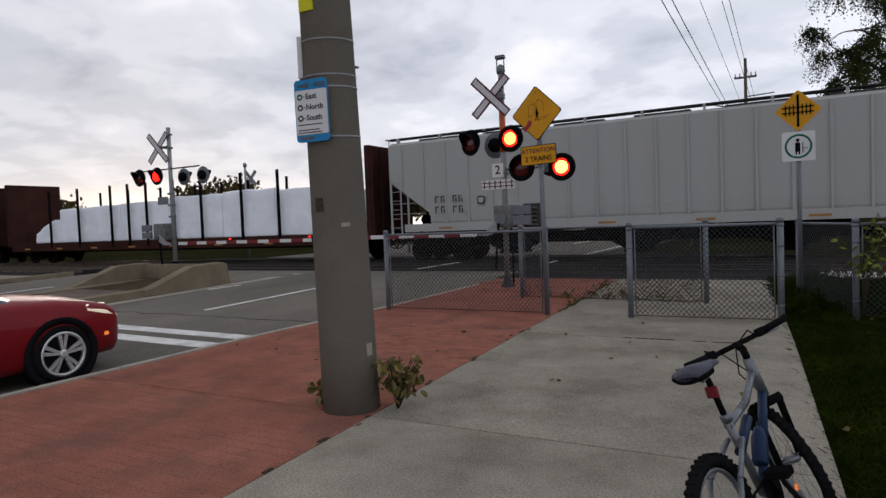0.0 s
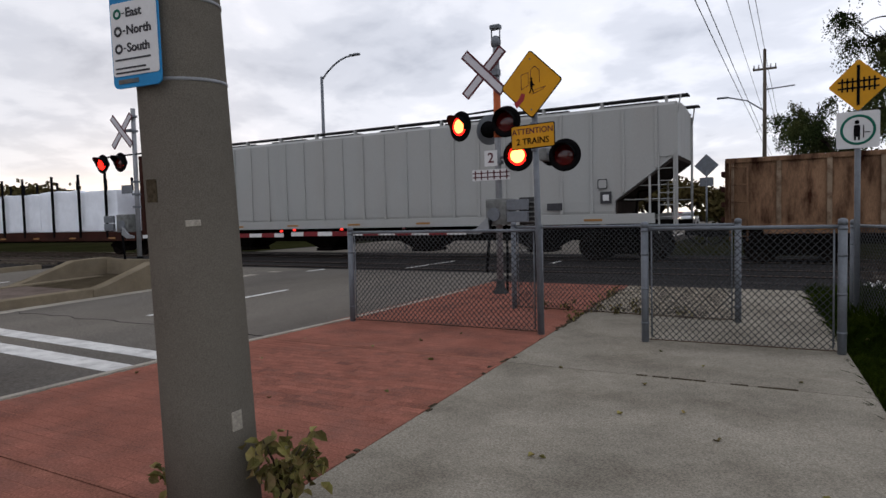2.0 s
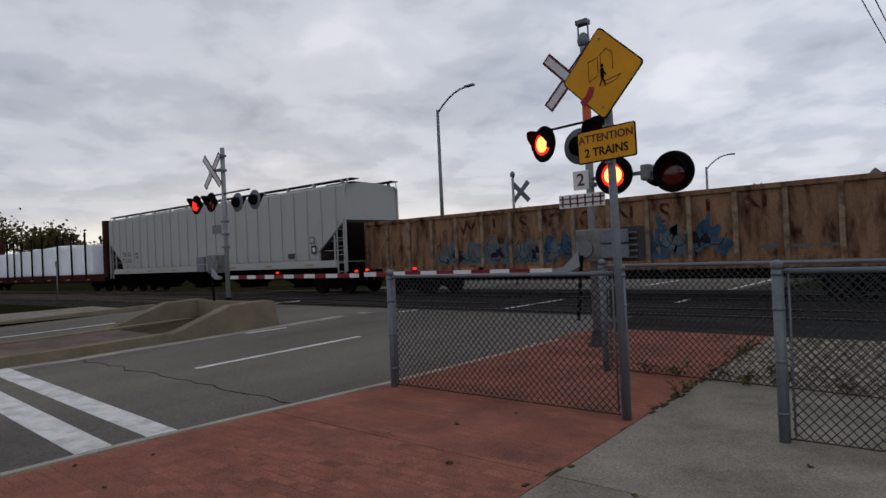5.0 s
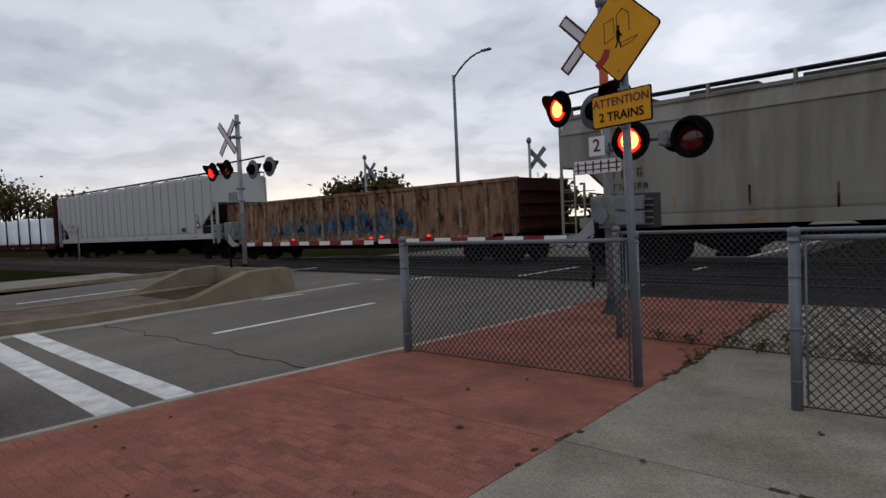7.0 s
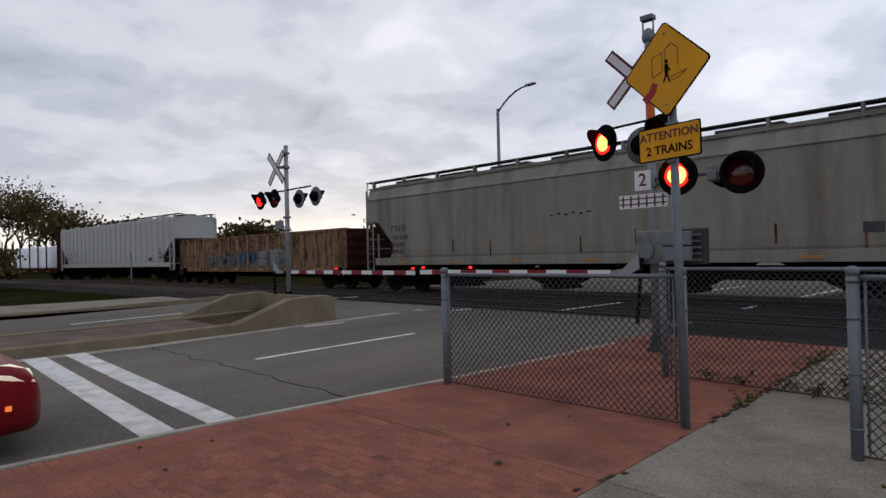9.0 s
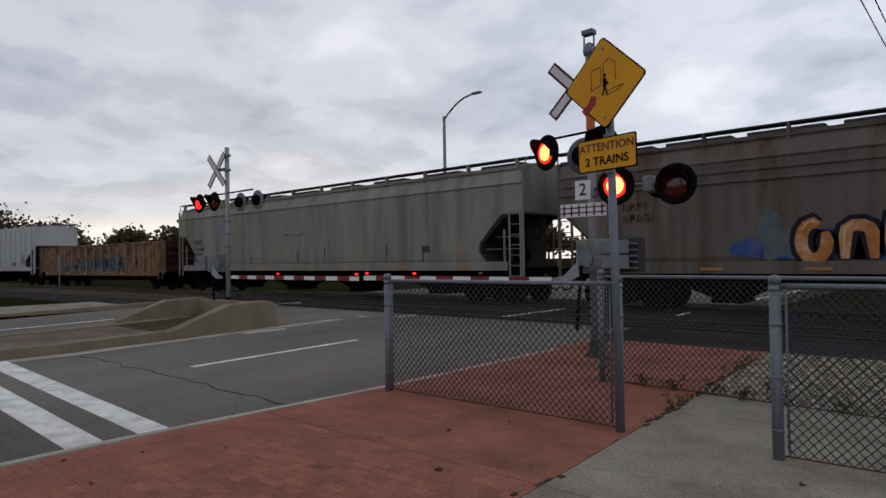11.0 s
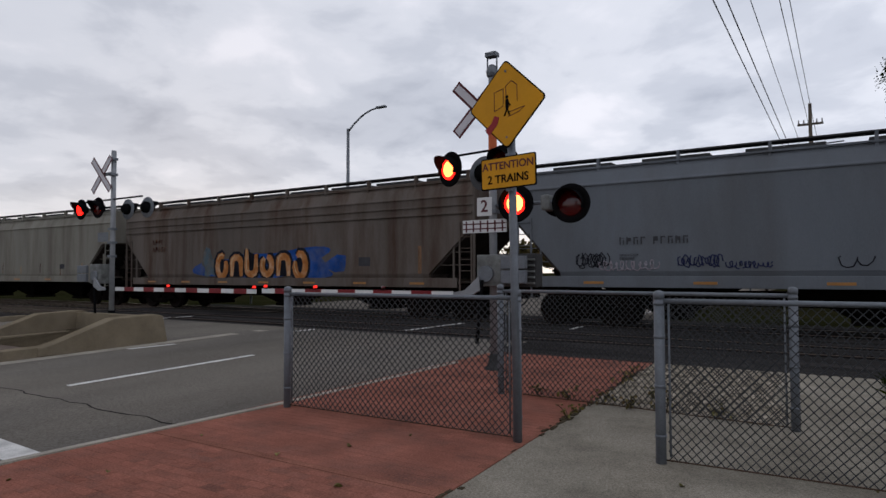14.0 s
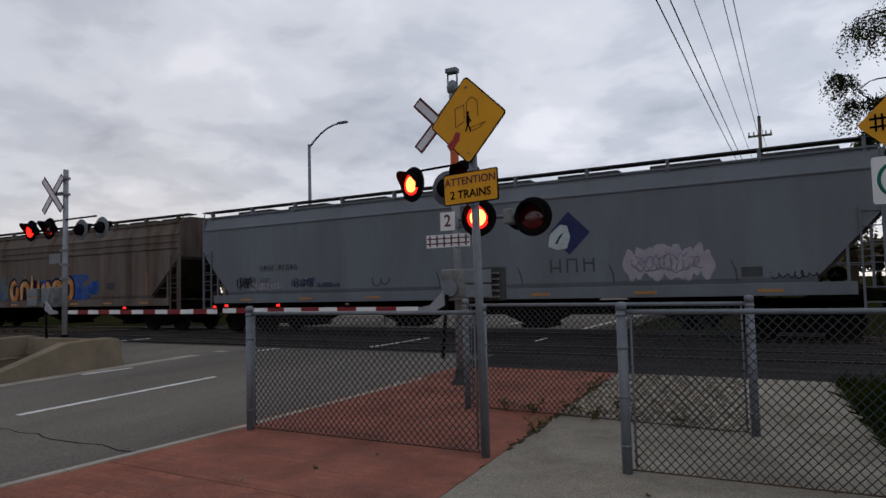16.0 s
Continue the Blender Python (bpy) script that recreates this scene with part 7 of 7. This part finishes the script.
def power_pole(x, y, h, arm=1.5, lamp=False):
    th = thing("power_pole", "weathered wooden power pole with a crossarm", "power pole", pose(x, y, 0))
    part("pole", rod(bmesh.new(), (0, 0, -0.2), (0, 0, h), 0.17, 0.11, 12), M["wood"], th)
    arm_ = part("crossarm", bbox(-arm / 2, arm / 2, -0.06, 0.06, h - 1.55, h - 1.40, 0.01), M["wood"], th)
    for dx in (-arm / 2 + 0.08, -arm / 4, arm / 4, arm / 2 - 0.08):
        part("insulator", lathe(bmesh.new(), [(0.03, h - 1.40), (0.06, h - 1.33), (0.035, h - 1.25), (0.05, h - 1.18), (0.02, h - 1.12)], 10, "z", (dx, 0, 0)), M["insulator"], arm_)
    part("side_arm", rod(bmesh.new(), (0, 0, h - 3.0), (2.0, 0, h - 2.9), 0.05, seg=8), M["galv"], th)
    if lamp:
        part("lamp_arm", tube(bmesh.new(), [(0, 0, h - 4.6), (-1.2, 0, h - 3.7), (-2.6, 0, h - 3.3)], 0.05, 8), M["galv"], th)
        part("lantern", bbox(-3.3, -2.5, -0.13, 0.13, h - 3.38, h - 3.25, 0.03), M["galv"], th)


power_pole(-2.27, 55.0, 13.5, 1.6, True)
power_pole(0.2, 95.0, 11.5, 1.6)
power_pole(3.6, 120.0, 11.5, 1.6)
for k, (x0, h) in enumerate(((-3.08, 8.3), (-2.82, 8.35), (-3.41, 12.45), (-2.46, 12.5), (-2.12, 12.5))):
    th = thing("power_line", "thin dark overhead wire", "wire", group="overhead wires")
    pts = [(x0, -14 + 69 * i / 24, h - 0.25 * math.sin(math.pi * i / 24)) for i in range(25)]
    part("wire", sweep(bmesh.new(), pts, 0.016), M["black"], th)
    part("far_span", sweep(bmesh.new(), [(x0, 55, h), (x0 + 0.2, 80, h - 0.5), (x0 + 0.4, 110, h - 0.2)], 0.016), M["black"], th)


def far_signal(x, y, z, label):
    th = thing("crossing_signal", label, "crossing signal", pose(x, y, 0))
    part("mast", rod(bmesh.new(), (0, 0, -0.1), (0, 0, z + 0.7), 0.06, seg=12), M["alu"], th)
    part("bell", lathe(bmesh.new(), [(0.1, z + 0.7), (0.12, z + 0.85), (0.05, z + 0.95)], 14), M["galv"], th)
    for k, deg in enumerate((45, -45)):
        part("crossbuck_board", plate(bmesh.new(), turned([(-0.6, -0.11), (0.6, -0.11), (0.6, 0.11), (-0.6, 0.11)], deg, 0.35, z), 0.07 + 0.012 * k, 0.078 + 0.012 * k), M["galv"], th, "bare metal back of a crossbuck")
    part("lamp_arm", rod(bmesh.new(), (-0.8, 0, z - 0.9), (0.8, 0, z - 0.9), 0.03, seg=8), M["black"], th)
    for x2 in (-0.75, 0.75):
        hd = part("signal_head", lathe(bmesh.new(), [(0.28, 0.0), (0.28, 0.02), (0.15, 0.12)], 24, "y", (x2, 0, z - 1.15)), M["black"], th, "black signal disc")
        part("hood", lathe(bmesh.new(), [(0.16, -0.2), (0.17, 0.0)], 18, "y", (x2, 0, z - 1.15)), M["black"], hd)


far_signal(-16.7, 27.0, 4.15, "crossing signal beyond the tracks seen from behind")
far_signal(-27.9, 27.0, 4.55, "crossing signal beyond the tracks seen from behind")
sg = thing("road_sign", "bare metal back of a diamond road sign beyond the tracks", "road sign", pose(-3.9, 33, 0))
part("post", rod(bmesh.new(), (0, 0, -0.1), (0, 0, 3.4), 0.04, seg=10), M["galv"], sg)
part("plate", plate(bmesh.new(), turned(rounded(0.75, 0.75, 0.04), 45, 0, 3.6), -0.03, -0.024), M["galv"], sg, "bare metal back")
part("tab", plate(bmesh.new(), rounded(0.6, 0.4, 0.03, 0, 2.85), -0.03, -0.024), M["galv"], sg)
ws = thing("road_sign", "small white sign on a thin post beyond the road", "road sign", pose(-36.0, 14.6, 0))
part("post", rod(bmesh.new(), (0, 0, -0.2), (0, 0, 2.0), 0.035, seg=8), M["galv"], ws)
part("plate", bbox(-0.16, 0.16, -0.02, -0.01, 1.75, 2.05, 0.003), M["galv"], ws)


def traffic_light(x, y, z):
    th = thing("traffic_light", "traffic light showing green on a grey pole", "traffic light", pose(x, y, 0))
    part("pole", rod(bmesh.new(), (0, 0.1, -0.1), (0, 0.1, z + 1.2), 0.09, 0.07, 12), M["galv"], th)
    box_ = part("signal_box", bbox(-0.2, 0.2, -0.14, 0.02, z - 0.3, z + 0.85, 0.03), M["black"], th, "black signal box")
    for k, m in enumerate(("go_light", "reflector", "lens_dark")):
        part("lens", lathe(bmesh.new(), [(0.13, -0.17), (0.12, -0.185), (0.04, -0.2)], 18, "y", (0, 0, z + 0.36 * k - 0.08)), M[m], box_, ("glowing green lens", "unlit amber lens", "unlit red lens")[k])


traffic_light(-13.9, 90.0, 3.2)


# low commercial buildings far behind the tracks
def low_building(x, y, w, d, h, label):
    th = thing("building", label, "building", pose(x, y, -0.3))
    part("wall", bbox(-w / 2, w / 2, -d / 2, d / 2, 0, h), M["brickwall"], th)
    part("roof", bbox(-w / 2 - 0.3, w / 2 + 0.3, -d / 2 - 0.3, d / 2 + 0.3, h, h + 0.5, 0.05), M["roofdark"], th)
    n = int(w / 4)
    for k in range(n):
        cx = -w / 2 + w * (k + 0.5) / n
        wd = part("window", bbox(cx - 1.2, cx + 1.2, -d / 2 - 0.03, -d / 2 + 0.1, 1.0, h - 1.2), M["glass"], th, "dark window")
        part("frame", bbox(cx - 1.3, cx + 1.3, -d / 2 - 0.06, -d / 2 - 0.0, h - 1.2, h - 1.05), M["white"], wd)


low_building(-95, 110, 34, 16, 4.6, "low dark commercial building far behind the tracks")
low_building(28, 120, 30, 16, 5.0, "low dark commercial building far behind the tracks")


# ---------------------------------------------------------------- paving bricks
def paving_bricks():
    """Running bond across the red strip: the bricks by the stop line as parts, the rest joined."""
    strip_ = bpy.data.objects["paved_strip"]
    bl, bw, gap = 0.212, 0.106, 0.004
    a, b = bl / 2 - gap / 2, bw / 2 - gap / 2
    shape = [(-a, -b, -0.02), (a, -b, -0.02), (a, b, -0.02), (-a, b, -0.02), (-a + 0.003, -b + 0.003, 0.0), (a - 0.003, -b + 0.003, 0.0), (a - 0.003, b - 0.003, 0.0), (-a + 0.003, b - 0.003, 0.0)]
    faces = [(4, 5, 6, 7), (0, 1, 5, 4), (1, 2, 6, 5), (2, 3, 7, 6), (3, 0, 4, 7)]
    me = bpy.data.meshes.new("brick")
    me.from_pydata(shape, [], faces)
    me.materials.append(M["brick"])
    rnd = random.Random(44)
    vs, fs, made = [], [], 0
    row, y = 0, -3.0
    while y < 14.56:
        x = KERB_X + 0.012 + bl / 2 - (bl / 2 if row % 2 else 0)
        while x < seam(y) - 0.02:
            x0, x1 = max(x - bl / 2, kerb_x(y) + 0.01), min(x + bl / 2, seam(y) - 0.012)
            joint = any(abs(y - c) < bw / 2 for c in (-0.15, 3.60, 7.36, 11.0))
            if x1 - x0 > 0.03 and not joint:
                dz = rnd.uniform(-0.0004, 0.0004)
                whole = x1 - x0 > bl - 0.01
                if whole and made < 300 and 5.2 < y < 7.4 and x > -5.6:
                    part("brick", me, None, strip_, at=pose((x0 + x1) / 2, y, dz))
                    made += 1
                else:
                    n, k = len(vs), (x1 - x0) / bl
                    vs += [((x0 + x1) / 2 + p[0] * k, y + p[1], p[2] + dz) for p in shape]
                    fs += [tuple(n + i for i in f) for f in faces]
            x += bl
        y += bw
        row += 1
    rest = bpy.data.meshes.new("paving_bricks")
    rest.from_pydata(vs, [], fs)
    rest.materials.append(M["brick_rest"])
    tagged(part("paving_bricks", rest, None), "worn red paving bricks beside the kerb", "paving", kind="stuff")


paving_bricks()


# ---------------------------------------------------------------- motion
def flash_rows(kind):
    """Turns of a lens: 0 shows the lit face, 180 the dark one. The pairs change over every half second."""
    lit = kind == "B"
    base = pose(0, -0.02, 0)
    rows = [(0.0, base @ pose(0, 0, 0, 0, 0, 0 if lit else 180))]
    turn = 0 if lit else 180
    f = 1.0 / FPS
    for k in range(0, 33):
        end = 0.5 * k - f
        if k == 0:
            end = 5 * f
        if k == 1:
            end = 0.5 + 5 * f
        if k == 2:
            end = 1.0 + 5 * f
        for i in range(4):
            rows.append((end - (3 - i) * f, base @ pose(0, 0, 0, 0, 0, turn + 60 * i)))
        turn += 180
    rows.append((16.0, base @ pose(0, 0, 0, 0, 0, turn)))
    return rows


LEAD = [(0.0, 0.0), (0.5, 0.3), (1.0, 0.85), (1.5, 0.98), (2.0, 0.74), (2.5, 0.54), (3.0, 0.36), (3.5, 0.25), (4.0, 0.18), (5.0, 0.06), (6.0, 0.0), (11.5, 0.0), (13.0, 0.15), (14.5, 0.05), (16.0, 0.0)]


def train_lead(t):
    """The pull of the engine is uneven: how far the train runs ahead of its mean speed."""
    for (a, u), (b, v) in zip(LEAD[:-1], LEAD[1:]):
        if a <= t <= b:
            return u + (v - u) * (t - a) / (b - a)
    return 0.0


def on_track(x):
    """The pose of a car whose middle is at x: both of its trucks stand on the track."""
    a, b = FAR_Y - bend(x - 8.5), FAR_Y - bend(x + 8.5)
    return pose(x, (a + b) / 2, RAIL_TOP, 0, 0, math.degrees(math.atan2(b - a, 17.0)))


def motions():
    times = [0.0, 0.1, 0.2] + [0.5 * k for k in range(1, 32)] + [15.8, 15.9, 16.0]
    for th, s in TRAIN:
        walk(th, [(t, on_track(s - SPEED * t - train_lead(t))) for t in times])
    omega = math.degrees(1 / WHEEL_R)
    for w, dx in WHEELSETS:
        walk(w, [(k / 10, pose(dx, 0, WHEEL_R, 0, -omega * (SPEED * k / 10 + train_lead(k / 10)), 0)) for k in range(161)])
    # the red car creeps forward while the camera looks away
    car, wheels = RED_CAR
    creep = [(0.0, 0.0), (5.2, 0.0), (5.5, 0.02), (5.8, 0.07), (6.1, 0.14), (6.4, 0.21), (6.7, 0.27), (7.0, 0.31), (7.3, 0.33), (8.2, 0.34), (9.2, 0.38), (10.2, 0.41), (10.6, 0.42), (16.0, 0.42)]
    walk(car, [(t, pose(-8.0, 2.28 + d, -0.15)) for t, d in creep])
    for w, y in wheels:
        hub = pose(0, y, 0.325)
        walk(w, [(t, hub @ pose(0, 0, 0, -math.degrees(d / 0.328), 0, 0) @ hub.inverted()) for t, d in creep])
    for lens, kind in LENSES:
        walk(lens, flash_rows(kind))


motions()
